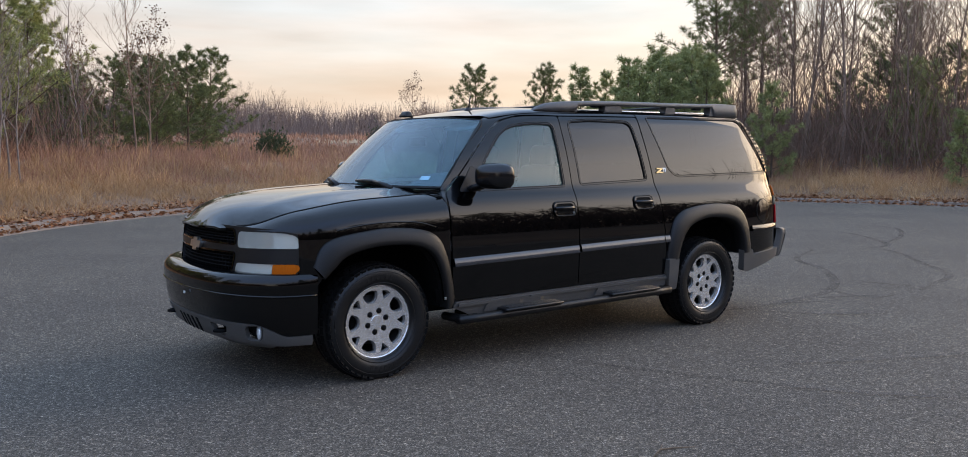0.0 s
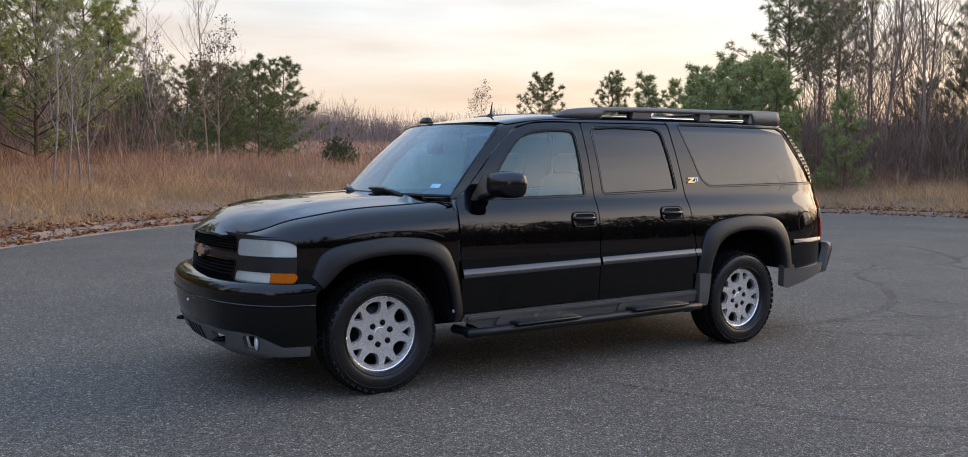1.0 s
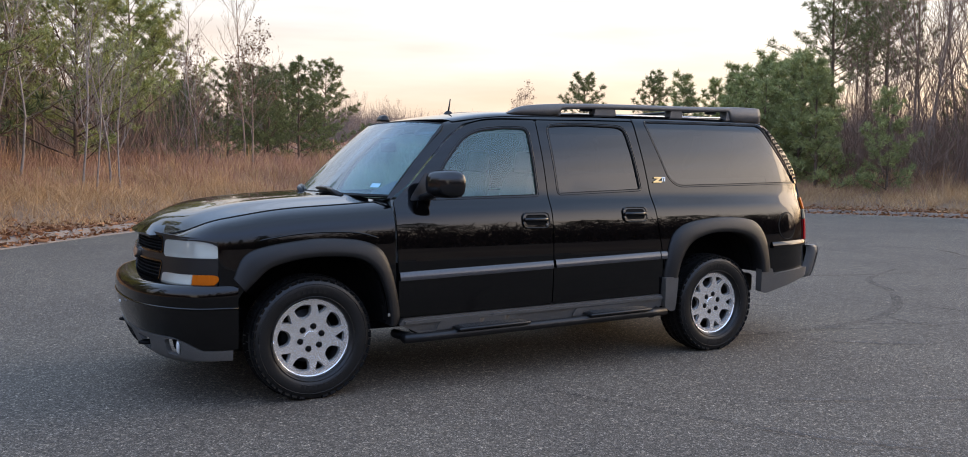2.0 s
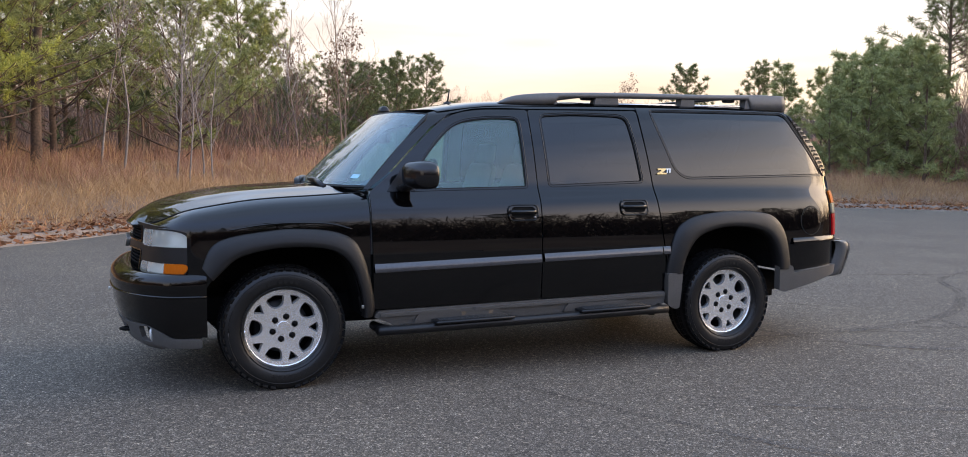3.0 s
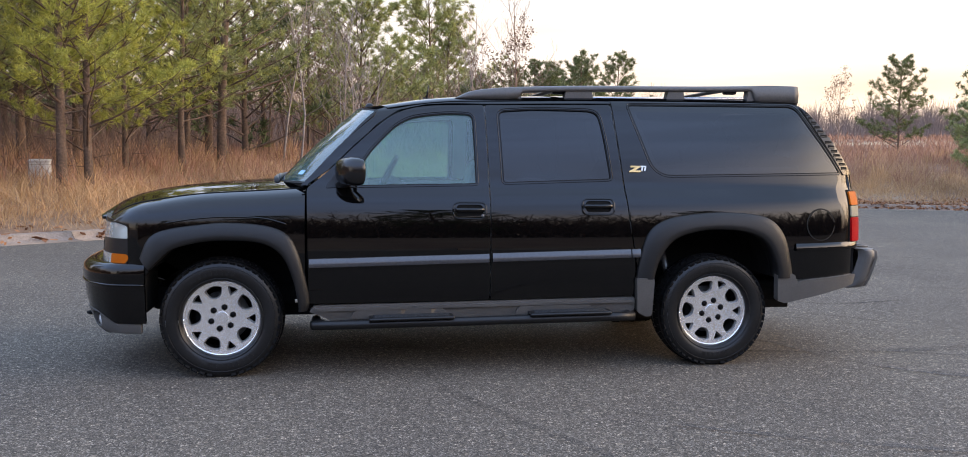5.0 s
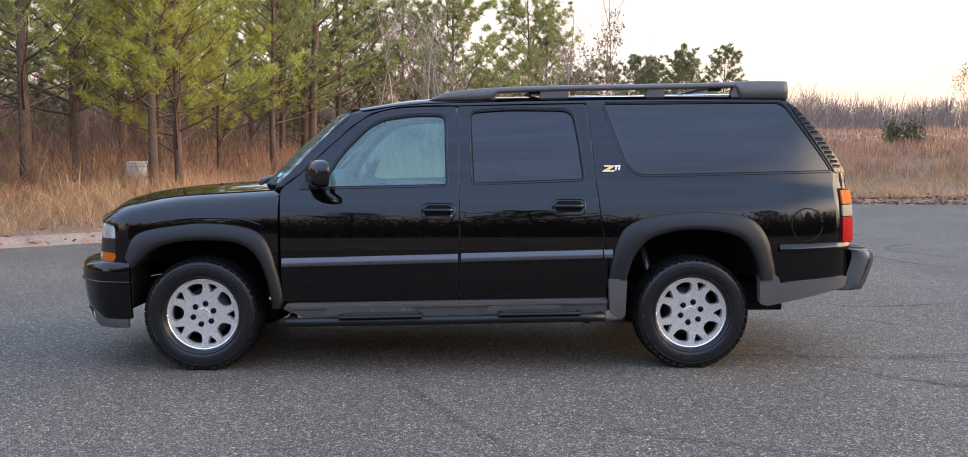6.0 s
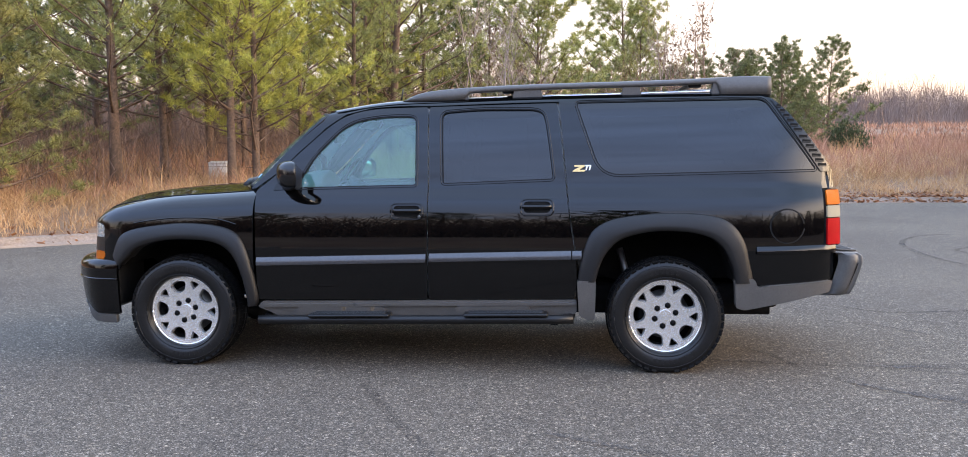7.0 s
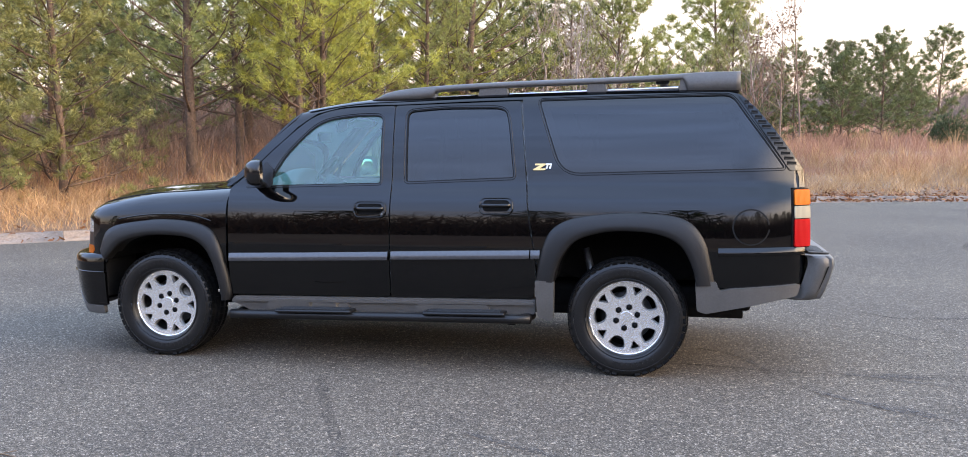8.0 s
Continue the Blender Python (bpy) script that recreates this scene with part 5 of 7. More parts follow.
# roof rails
for side in (-1, 1):
    rail = child_of(new("roof_rail"), car)
    yb = side * 0.618
    xs = np.linspace(-0.135, 2.352, 70)
    top = spline([-0.135, -0.06, 0.07, 0.33, 0.92, 1.95, 2.16, 2.352], [1.822, 1.860, 1.890, 1.911, 1.931, 1.953, 1.960, 1.958])
    rows = []
    for x in xs:
        t, wdt = float(top(x)), 0.030 + 0.012 * min(1, (x + 0.135) / 0.3)
        low = t - 0.040 if 0.30 < x < 2.0 else min(t - 0.004, 1.820 + 0.03 * max(0, (x - 1.9)))
        if 0.25 < x <= 0.30:
            low = 1.83
        rows.append([(x, yb - wdt, low), (x, yb - wdt * 1.1, (low + t) / 2), (x, yb - wdt * 0.7, t - 0.006), (x, yb, t), (x, yb + wdt * 0.7, t - 0.006), (x, yb + wdt * 1.1, (low + t) / 2), (x, yb + wdt, low)])
    lofted("rail_bar", rows, RAIL, rail, "dark grained plastic roof rail", closed=True, caps=True)
    for xa, xb in ((0.24, 0.315), (0.640, 0.822), (1.378, 1.488), (1.975, 2.03)):
        za, zb = float(top(xa)) - 0.035, float(top(xb)) - 0.035
        lofted("rail_foot", [[(xa - 0.015, yb - 0.036, 1.82), (xb + 0.015, yb - 0.036, 1.82), (xb + 0.015, yb + 0.036, 1.82), (xa - 0.015, yb + 0.036, 1.82)],
                             [(xa, yb - 0.037, za), (xb, yb - 0.037, zb), (xb, yb + 0.037, zb), (xa, yb + 0.037, za)]], RAIL, rail, closed=True, caps=True, smooth=False)
    for xa, xb in ((0.315, 0.640), (0.822, 1.378), (1.488, 1.975)):
        block("rail_strip", (xb - xa, 0.030, 0.022), ((xa + xb) / 2, yb, float(top((xa + xb) / 2)) - 0.088), CHROME, rail, "bright metal strip under the rail", 0.006, turn=(0, -1.2, 0))
for xc in (0.60, 1.86):
    bar = child_of(new("roof_crossbar"), car)
    block("bar", (0.055, 1.20, 0.022), (xc, 0, 1.905 + 0.018 * (xc - 0.6)), PLASTIC, bar, "black roof crossbar", 0.009)
    for side in (-1, 1):
        block("clamp", (0.09, 0.06, 0.045), (xc, side * 0.585, 1.89 + 0.018 * (xc - 0.6)), PLASTIC, bar, bevel=0.012)

# nose panel with its lamp and grille openings
L_head = rounded([(0.515, 0.882), (0.905, 0.892), (0.895, 0.968), (0.83, 0.988), (0.515, 0.984)], [0.03, 0.02, 0.03, 0.04, 0.03])
L_turn = rounded([(0.505, 0.712), (0.880, 0.720), (0.912, 0.760), (0.905, 0.795), (0.515, 0.788)], [0.03, 0.03, 0.03, 0.02, 0.03])
G_up = rounded([(-0.49, 0.905), (0.49, 0.905), (0.47, 0.992), (-0.47, 0.992)], 0.02)
G_low = rounded([(-0.47, 0.735), (0.47, 0.735), (0.49, 0.845), (-0.49, 0.845)], 0.02)
flipx = np.array([-1, 1])
nose_out = np.array([(y, 0.712) for y in np.linspace(-0.905, 0.905, 30)] + [(0.903, 0.85), (0.90, 0.994)] + [(y, 1.004 + 0.016 * (1 - (y / 0.9) ** 2)) for y in np.linspace(0.84, -0.84, 28)] + [(-0.90, 0.994), (-0.903, 0.85)])
skin("front_panel", [nose_out, L_head, L_head * flipx, L_turn, L_turn * flipx, G_up, G_low], nose, (-1, 0, 0), PLASTIC, car, "black nose panel", flange=0.03, step=0.04)
for g, words in ((G_up, "upper"), (G_low, "lower")):
    gr = skin("grille", [grown(g, 0.01)], nose, (-1, 0, 0), DARK, car, "black mesh grille", off=-0.05, flange=0)
    z0, z1 = g[:, 1].min(), g[:, 1].max()
    for j in range(1, 5):
        zz = z0 + (z1 - z0) * j / 5
        skin("grille_bar", [np.array([(y, zz - 0.003) for y in np.linspace(-0.48, 0.48, 20)] + [(y, zz + 0.003) for y in np.linspace(0.48, -0.48, 20)])], nose, (-1, 0, 0), DARK, gr, off=-0.016, flange=0.02)
    for y in np.linspace(-0.45, 0.45, 25):
        skin("grille_bar", [np.array([(y - 0.003, z0), (y + 0.003, z0), (y + 0.003, z1), (y - 0.003, z1)])], nose, (-1, 0, 0), DARK, gr, off=-0.02, flange=0.02)
skin("grille_rim", [grown(G_up, 0.010), grown(G_up, -0.002)], nose, (-1, 0, 0), PAINT, car, "gloss black rim round the grille", off=0.004, flange=0.006)
skin("grille_rim", [grown(G_low, 0.010), grown(G_low, -0.002)], nose, (-1, 0, 0), PAINT, car, "gloss black rim round the grille", off=0.004, flange=0.006)
em = np.array([(-0.085, -0.022), (-0.035, -0.022), (-0.028, -0.042), (0.040, -0.042), (0.033, -0.022), (0.085, -0.022), (0.072, 0.022), (0.028, 0.022), (0.022, 0.042), (-0.046, 0.042), (-0.038, 0.022), (-0.098, 0.022)]) + (0.0, 0.872)
skin("emblem", [em], nose, (-1, 0, 0), SILVER, car, "pale metal emblem on the grille bar", off=0.022, flange=0.022, step=0.03, edge=0.02)
for side in (-1, 1):
    sk = dict(side=side)
    hl = skin("headlamp", [grown(L_head, 0.004)], nose, (-1, 0, 0), REFLECTOR, car, "clear headlamp", off=-0.055, flange=0, step=0.03, **sk)
    for y0, r in ((0.60, 0.045), (0.72, 0.042)):
        c = np.array([(y0 + r * math.cos(a), 0.935 + r * math.sin(a)) for a in np.linspace(0, 2 * np.pi, 25)[:-1]])
        skin("reflector_bowl", [c, (c - (y0, 0.935)) * 0.35 + (y0, 0.935)], nose, (-1, 0, 0), CHROME, hl, "bright reflector bowl", off=-0.035, flange=0.02, **sk)
        block("bulb", (0.05, 0.02, 0.02), (float(nose_y(y0)) + 0.045, side * y0, 0.935), WHITE_LENS, hl, bevel=0.006)
    block("lamp_divider", (0.035, 0.010, 0.085), (float(nose_y(0.675)) + 0.035, side * 0.675, 0.935), CHROME, hl, "bright divider between the bowls", 0.003, turn=(0, 6, 0))
    skin("lens", [L_head], nose, (-1, 0, 0), LENS_CLEAR, hl, "clear lens", off=0.004, flange=0.012, step=0.04, **sk).visible_shadow = False
    sl = skin("side_lamp", [grown(L_turn, 0.004)], nose, (-1, 0, 0), REFLECTOR, car, "front turn lamp", off=-0.040, flange=0, step=0.03, **sk)
    split = 0.795
    a = np.array([q for q in L_turn if q[0] > split])
    a = np.concatenate([[(split, 0.7165)], a, [(split, 0.7915)]])
    skin("lens", [a], nose, (-1, 0, 0), AMBER, sl, "amber lens", off=0.003, flange=0.012, step=0.04, **sk)
    b = np.concatenate([[q for q in L_turn if q[0] < 0.6 and q[1] < 0.75], [(split - 0.003, 0.7165), (split - 0.003, 0.7915)], [q for q in L_turn if q[0] < 0.6 and q[1] >= 0.75]])
    skin("lens", [b], nose, (-1, 0, 0), LENS_CLEAR, sl, "clear lens", off=0.003, flange=0.012, step=0.04, **sk).visible_shadow = False

# front bumper: painted cover, lower part, grey apron with fog lamps
ss = np.linspace(-BL + 0.01, BL - 0.01, 60)
fb = skin("front_bumper", [np.array([(s, 0.0) for s in ss] + [(s, 0.292) for s in ss[::-1]])], bumper, (-1, 0, 0.2), PAINT, car, "gloss black front bumper", flange=0.02, step=0.05)
dip = lambda s: 0.468 + 0.075 * float(np.clip((abs(s) - 0.80) / 0.22, 0, 1)) ** 1.3  # noqa: E731
skin("bumper_lower", [np.array([(s, 0.299) for s in ss] + [(s, dip(s)) for s in ss[::-1]])], bumper, (-1, 0, -0.2), PAINT, fb, flange=0.02, step=0.05, off=-0.004)
fog = lambda c: rounded([(c - 0.075, 0.480), (c + 0.062, 0.488), (c + 0.062, 0.580), (c - 0.062, 0.580)], 0.03)  # noqa: E731
hook = lambda c: rounded([(c - 0.10, 0.505), (c + 0.11, 0.500), (c + 0.07, 0.575), (c - 0.06, 0.580)], 0.02)  # noqa: E731
sv = np.linspace(-BL + 0.04, BL - 0.04, 60)
apron = skin("bumper_apron", [np.array([(s, dip(s) + 0.006) for s in sv] + [(s, 0.632 - 0.02 * (abs(s) > 0.95)) for s in sv[::-1]]), fog(0.80), fog(-0.80), hook(0.47), hook(-0.47)], bumper, (-1, 0, -0.3), CLADDING, fb, "grey plastic bumper apron", flange=0.03, step=0.05)
for sgn in (-1, 1):
    p = Vector(bumper(np.array([0.80 * sgn]), np.array([0.530]))[0])
    fl = child_of(new("fog_lamp"), car)
    skin("fog_recess", [fog(0.80 * sgn)], bumper, (-1, 0, -0.3), DARK, fl, off=-0.05, flange=0)
    face = Matrix.Translation(p + Vector((0.045, -0.012 * sgn, 0))) @ pose(0, 0, 0, 0, -90, 20 * sgn)
    bm = bmesh.new()
    bmesh.ops.create_uvsphere(bm, u_segments=20, v_segments=10, radius=0.053)
    bmesh.ops.transform(bm, matrix=face @ Matrix.Diagonal((1, 1, 0.35, 1)), verts=bm.verts[:])
    part("lens", bm, FOG_LENS, fl, "round clear fog lens")
    skin("hook_recess", [hook(0.47 * sgn)], bumper, (-1, 0, -0.3), DARK, fb, off=-0.06, flange=0)
    c = Vector(bumper(np.array([0.47 * sgn]), np.array([0.545]))[0])
    pipe("tow_hook", [c + Vector((0.10, 0.03, 0)), c + Vector((-0.01, 0.03, 0)), c + Vector((-0.035, 0, 0)), c + Vector((-0.01, -0.03, 0)), c + Vector((0.10, -0.03, 0))], 0.011, DARK, fb, "black tow hook", 8)
# slots not cut out: dark patches on the apron paint their inner shade
for j in range(5):
    s0 = -0.16 + 0.08 * j
    skin("apron_slot", [rounded([(s0 - 0.02, 0.50), (s0 + 0.02, 0.50), (s0 + 0.014, 0.60), (s0 - 0.014, 0.60)], 0.01)], bumper, (-1, 0, -0.3), DARK, fb, off=0.002, flange=0.004)
block("plate_screw", (0.012, 0.016, 0.016), (-2.652, -0.10, 0.565), WHITE, fb, bevel=0.004)
cs = np.linspace(-BL + 0.012, BL - 0.012, 50)
pipe("bumper_crease", [tuple(q) for q in bumper(cs, np.full(50, 0.296))], 0.008, PAINT, fb, sides=8)
# rear bumper with its grey step, liftgate and back window
rp = curve_through([(2.760, -0.845), (2.815, -0.875), (2.880, -0.855), (2.925, -0.76), (2.95, 0.0), (2.925, 0.76), (2.880, 0.855), (2.815, 0.875), (2.760, 0.845)], k=6)
rows = []
for d, z in ((0.20, 0.812), (0.030, 0.808), (0.004, 0.790), (0.0, 0.745), (0.022, 0.67), (0.050, 0.59), (0.078, 0.540), (0.16, 0.525)):
    rows.append([(x - d * (1 if abs(y) < 0.80 else 0.9), y * (1 - d * 0.25), z - 0.012 * max(0, (x - 2.7) / 0.25)) for x, y in rp])
rb = lofted("rear_bumper", rows, BUMPER_GREY, car, "dark grey rear bumper")
for sgn in (-1, 1):
    block("step_pad", (0.13, 0.34, 0.012), (2.815, sgn * 0.58, 0.808), CLADDING, rb, "ribbed grey step pad", 0.004, turn=(0, 2, -8 * sgn))
    for j in range(7):
        block("step_rib", (0.11, 0.012, 0.010), (2.815, sgn * (0.72 - 0.046 * j), 0.816), CLADDING, rb, bevel=0.003, turn=(0, 2, 18 * sgn))
    # black sheet just outside the bumper, painting the shade at its corner
    recess = [(2.872 + 0.062 * k, sgn * (0.862 - 0.135 * k * (0.5 + 0.5 * k))) for k in np.linspace(0, 1, 7)]
    lofted("corner_recess", [[(x - d, y * (1 - d * 0.25) + sgn * 0.004, z) for x, y in recess] for d, z in ((-0.002, 0.735), (0.018, 0.67), (0.046, 0.59), (0.062, 0.560))], DARK, rb, "black sheet painting shade on the bumper corner")
gate_x = spline([0.55, 0.85, 1.2, 1.33, 1.46, 1.6, 1.71, 1.80, 1.86], [2.80, 2.805, 2.80, 2.775, 2.69, 2.58, 2.49, 2.40, 2.35])
gate = lambda y, z: np.stack([gate_x(z) - 0.10 * (np.abs(y) / 0.8) ** 4, y, z], -1)  # noqa: E731
gl_hole = rounded([(-0.66, 1.28), (0.66, 1.28), (0.60, 1.76), (-0.60, 1.76)], 0.05)
gt = skin("liftgate", [np.array([(-0.80, 0.60), (0.80, 0.60), (0.80, 1.20), (0.755, 1.40), (0.67, 1.80), (-0.67, 1.80), (-0.755, 1.40), (-0.80, 1.20)]), gl_hole], gate, (1, 0, 0), PAINT, car, "black liftgate", step=0.08)
skin("window_glass", [grown(gl_hole, 0.01)], gate, (1, 0, 0), GLASS_DARK, gt, "dark back window", off=-0.006, flange=0).visible_shadow = False
# underbody and inside
block("chassis", (4.6, 1.10, 0.16), (0.15, 0, 0.46), DARK, car, "black chassis", 0.03)
block("floor_pan", (2.1, 1.70, 0.05), (0.0, 0, 0.56), DARK, car, bevel=0.01)
block("floor_pan", (1.65, 0.96, 0.05), (1.86, 0, 0.60), DARK, car, bevel=0.01)
block("bulkhead", (0.06, 1.66, 0.62), (-1.13, 0, 0.86), DARK, car, bevel=0.01)
for x0 in (-1.65, 1.65):
    pipe("axle", [(x0, -0.75, 0.38), (x0, 0, 0.36), (x0, 0.75, 0.38)], 0.055, DARK, car, "black axle", 10)
for sgn in (-1, 1):
    block("frame_rail", (4.4, 0.08, 0.14), (0.2, sgn * 0.50, 0.40), DARK, car, bevel=0.01)
    pipe("shock_absorber", [(1.46, sgn * 0.66, 0.42), (1.36, sgn * 0.62, 0.80)], [0.030, 0.024], STEEL, car, "pale shock absorber", 8)
pipe("exhaust_pipe", [(0.9, 0.45, 0.34), (1.9, 0.50, 0.42), (2.72, 0.62, 0.46)], 0.035, STEEL, car, "dull exhaust pipe", 10)
rows = []
for y in np.linspace(-0.76, 0.76, 9):
    k = 0.02 * math.cos(y * 2)
    rows.append([(-1.12, y, 1.16), (-1.05, y, 1.215 + k), (-0.93, y, 1.215 + k), (-0.83, y, 1.16 + k), (-0.80, y, 1.05), (-0.86, y, 0.86), (-1.12, y, 0.80)])
dash = lofted("dashboard", rows, DASH, car, "grey dashboard", closed=True, caps=True)
rows = []
for y in np.linspace(-0.66, -0.10, 15):
    k = math.sin(math.pi * (0.04 + 0.92 * (y + 0.66) / 0.56)) ** 0.8
    rows.append([(-1.08, y, 1.19), (-0.98, y, 1.20 + 0.08 * k), (-0.86, y, 1.21 + 0.125 * k), (-0.75, y, 1.21 + 0.135 * k), (-0.72, y, 1.20 + 0.125 * k), (-0.73, y, 1.12)])
lofted("instrument_hood", rows, DASH, dash, "grey instrument hood", closed=True, caps=True)
sw = child_of(new("steering_wheel"), car)
wm = Matrix.Translation((-0.60, -0.38, 1.255)) @ pose(0, 0, 0, 0, -62, 0)
pipe("wheel_rim", [wm @ Vector((0.185 * math.cos(a), 0.185 * math.sin(a), 0)) for a in np.linspace(0, 2 * np.pi, 33)], 0.016, PLASTIC, sw, "dark steering wheel rim", 8)
pipe("steering_column", [wm @ Vector((0, 0, 0)), wm @ Vector((0, 0, -0.28))], [0.06, 0.05], PLASTIC, sw)
for a in (0.4, 2.74, 4.71):
    pipe("wheel_spoke", [wm @ Vector((0.03 * math.cos(a), 0.03 * math.sin(a), 0)), wm @ Vector((0.18 * math.cos(a), 0.18 * math.sin(a), 0))], 0.016, PLASTIC, sw)


def seat(x, y, wide, name="seat"):
    s = child_of(new(name), car)
    block("cushion", (0.52, wide, 0.17), (x - 0.10, y, 0.76), LEATHER, s, "grey seat cushion", 0.05, 3)
    block("backrest", (0.15, wide * 0.96, 0.66), (x + 0.20, y, 1.08), LEATHER, s, "grey seat back", 0.06, 3, turn=(0, 14, 0), taper=(0.75, 0.82))
    for hy in ((y,) if wide < 0.8 else (y - 0.4, y + 0.4)):
        block("headrest", (0.09, 0.26, 0.17), (x + 0.30, hy, 1.475), LEATHER, s, "grey headrest", 0.04, 3, turn=(0, 10, 0))
    return s


seat(-0.10, -0.38, 0.54, "driver_seat")
seat(-0.10, 0.38, 0.54, "passenger_seat")
seat(0.95, 0.0, 1.30, "rear_bench")
block("centre_console", (0.60, 0.24, 0.24), (-0.25, 0, 0.78), TRIM, car, "grey centre console", 0.04, 3)
block("rear_view_mirror", (0.03, 0.24, 0.075), (-0.765, 0.0, 1.575), PLASTIC, car, "dark rear-view mirror", 0.012)
block("sun_visor", (0.03, 0.36, 0.10), (-0.60, -0.36, 1.690), TRIM, car, "grey sun visor", 0.012, turn=(0, 62, 0))
block("sun_visor", (0.03, 0.36, 0.10), (-0.60, 0.36, 1.690), TRIM, car, "grey sun visor", 0.012, turn=(0, 62, 0))
for side in (-1, 1):
    skin("headliner", [np.array([(-0.55, 1.80), (2.3, 1.80), (2.3, 2.51), (-0.60, 2.51)])], lambda x, v: cabin(x, v) - np.array([0, 0.03, 0.05]), (0, 0, 1), TRIM, car, "pale grey headliner", side=side, flange=0, step=0.2)


# ---- wheels ----
TYRE_R, HUB_Z, RIM_R = 0.386, 0.378, 0.243


def dish(x, z):
    r = np.hypot(x, z)
    return np.stack([x, 0.070 + 0.012 * (r / RIM_R) ** 2, z], -1)


def wheel(turn):
    """A wheel with its outer face to +y, the hub at its origin."""
    w = child_of(new("wheel"), car)
    # tyre: carcass turned about the axle
    prof = [(0.240, 0.060), (0.2435, 0.098), (0.252, 0.116), (0.285, 0.131), (0.325, 0.132), (0.352, 0.125), (0.368, 0.113), (0.377, 0.096), (0.381, 0.05), (0.382, 0.0)]
    prof = prof + [(r, -y) for r, y in prof[-2::-1]]
    n = 72
    rows = []
    for k in range(n + 1):
        a = 2 * math.pi * k / n
        rows.append([(r * math.cos(a), y, max(r * math.sin(a), -HUB_Z + 0.002)) for r, y in prof])
    ty = lofted("tyre", rows, RUBBER, w, "black all-terrain tyre")
    # tread blocks: shoulder lugs and two middle rows
    bm = bmesh.new()
    for k in range(46):
        for y0, wy, r, dl, off in ((0.092, 0.050, 0.3730, 0.045, 0), (0.040, 0.040, 0.3790, 0.044, 0.5), (-0.010, 0.040, 0.3790, 0.044, 0.1), (-0.092, 0.050, 0.3730, 0.045, 0.3)):
            a = 2 * math.pi * (k + off) / 46
            if -HUB_Z + 0.004 > (r + 0.006) * math.sin(a):
                continue
            m = pose(0, 0, 0, 0, math.degrees(-a), 0) @ pose(r, y0, 0, 0, 0, 20 if abs(y0) < 0.09 else 24 * (1 if y0 > 0 else -1) * 0.0) @ Matrix.Diagonal((0.010, wy, dl, 1))
            bmesh.ops.create_cube(bm, size=1.0, matrix=m)
    tagged(part("tread", bm, TREAD, ty, "blocky tyre tread", False), kind="stuff")
    bm = bmesh.new()
    for k in range(46):
        a = 2 * math.pi * k / 46
        if -HUB_Z + 0.010 > 0.37 * math.sin(a):
            continue
        bmesh.ops.create_cube(bm, size=1.0, matrix=pose(0, 0, 0, 0, math.degrees(-a), 0) @ pose(0.357, 0.1180, 0, 0, 0, 32) @ Matrix.Diagonal((0.034, 0.006, 0.032, 1)))
    tagged(part("shoulder_lug", bm, TREAD, ty, smooth=False), kind="stuff")
    # raised rings and lettering bars on the side wall
    for r, t in ((0.262, 0.0035), (0.338, 0.003)):
        yy = 0.1235 if r < 0.3 else 0.1290
        pipe("sidewall_ring", [(r * math.cos(a), yy, r * math.sin(a)) for a in np.linspace(0, 2 * np.pi, 61)], t, RUBBER, ty, sides=5)
    bm = bmesh.new()
    for base in (0.9, 4.04):
        for j in range(9):
            a = base + j * 0.115
            bmesh.ops.create_cube(bm, size=1.0, matrix=pose(0, 0, 0, 0, math.degrees(-a), 0) @ pose(0.300, 0.1315, 0) @ Matrix.Diagonal((0.030, 0.003, 0.018, 1)))
    tagged(part("sidewall_lettering", bm, RUBBER, ty, smooth=False), kind="stuff")
    # rim face with five large and five small windows and six lug holes
    ring = lambda r, n=48, c=(0, 0): np.array([(c[0] + r * math.cos(a), c[1] + r * math.sin(a)) for a in np.linspace(0, 2 * np.pi, n + 1)[:-1]])  # noqa: E731
    rot = lambda p, a: np.array(p) @ np.array([[math.cos(a), math.sin(a)], [-math.sin(a), math.cos(a)]])  # noqa: E731
    big = rounded([(0.124, 0.0), (0.140, 0.040), (0.197, 0.060), (0.219, 0.0), (0.197, -0.060), (0.140, -0.040)], [0.03, 0.035, 0.020, 0.06, 0.020, 0.035])
    small = rounded([(0.150, 0.0), (0.207, 0.037), (0.217, 0.0), (0.207, -0.037)], [0.012, 0.014, 0.03, 0.014])
    cuts = []
    for k in range(5):
        cuts += [rot(big, turn + k * 2 * math.pi / 5), rot(small, turn + (k + 0.5) * 2 * math.pi / 5)]
    lugs = [rot(ring(0.0205, 18, (0.071, 0)), 0.75 + k * math.pi / 3) for k in range(6)]
    face = skin("rim", [ring(RIM_R - 0.001, 72)] + cuts + lugs, dish, (0, 1, 0), ALLOY, w, "machined alloy wheel rim", step=0.016, edge=0.012, flange=0.020)
    ledge = [grown(resample(q, 0.01), -0.0075) for q in cuts]
    skin("rim_recess", [ring(RIM_R - 0.012, 64)] + ledge, lambda x, z: dish(x, z) - np.array([0, 0.017, 0]), (0, 1, 0), ALLOY_SHADED, face, "grey ledge inside the rim windows with shade in its colour", step=0.03, edge=0.014, flange=0.016)
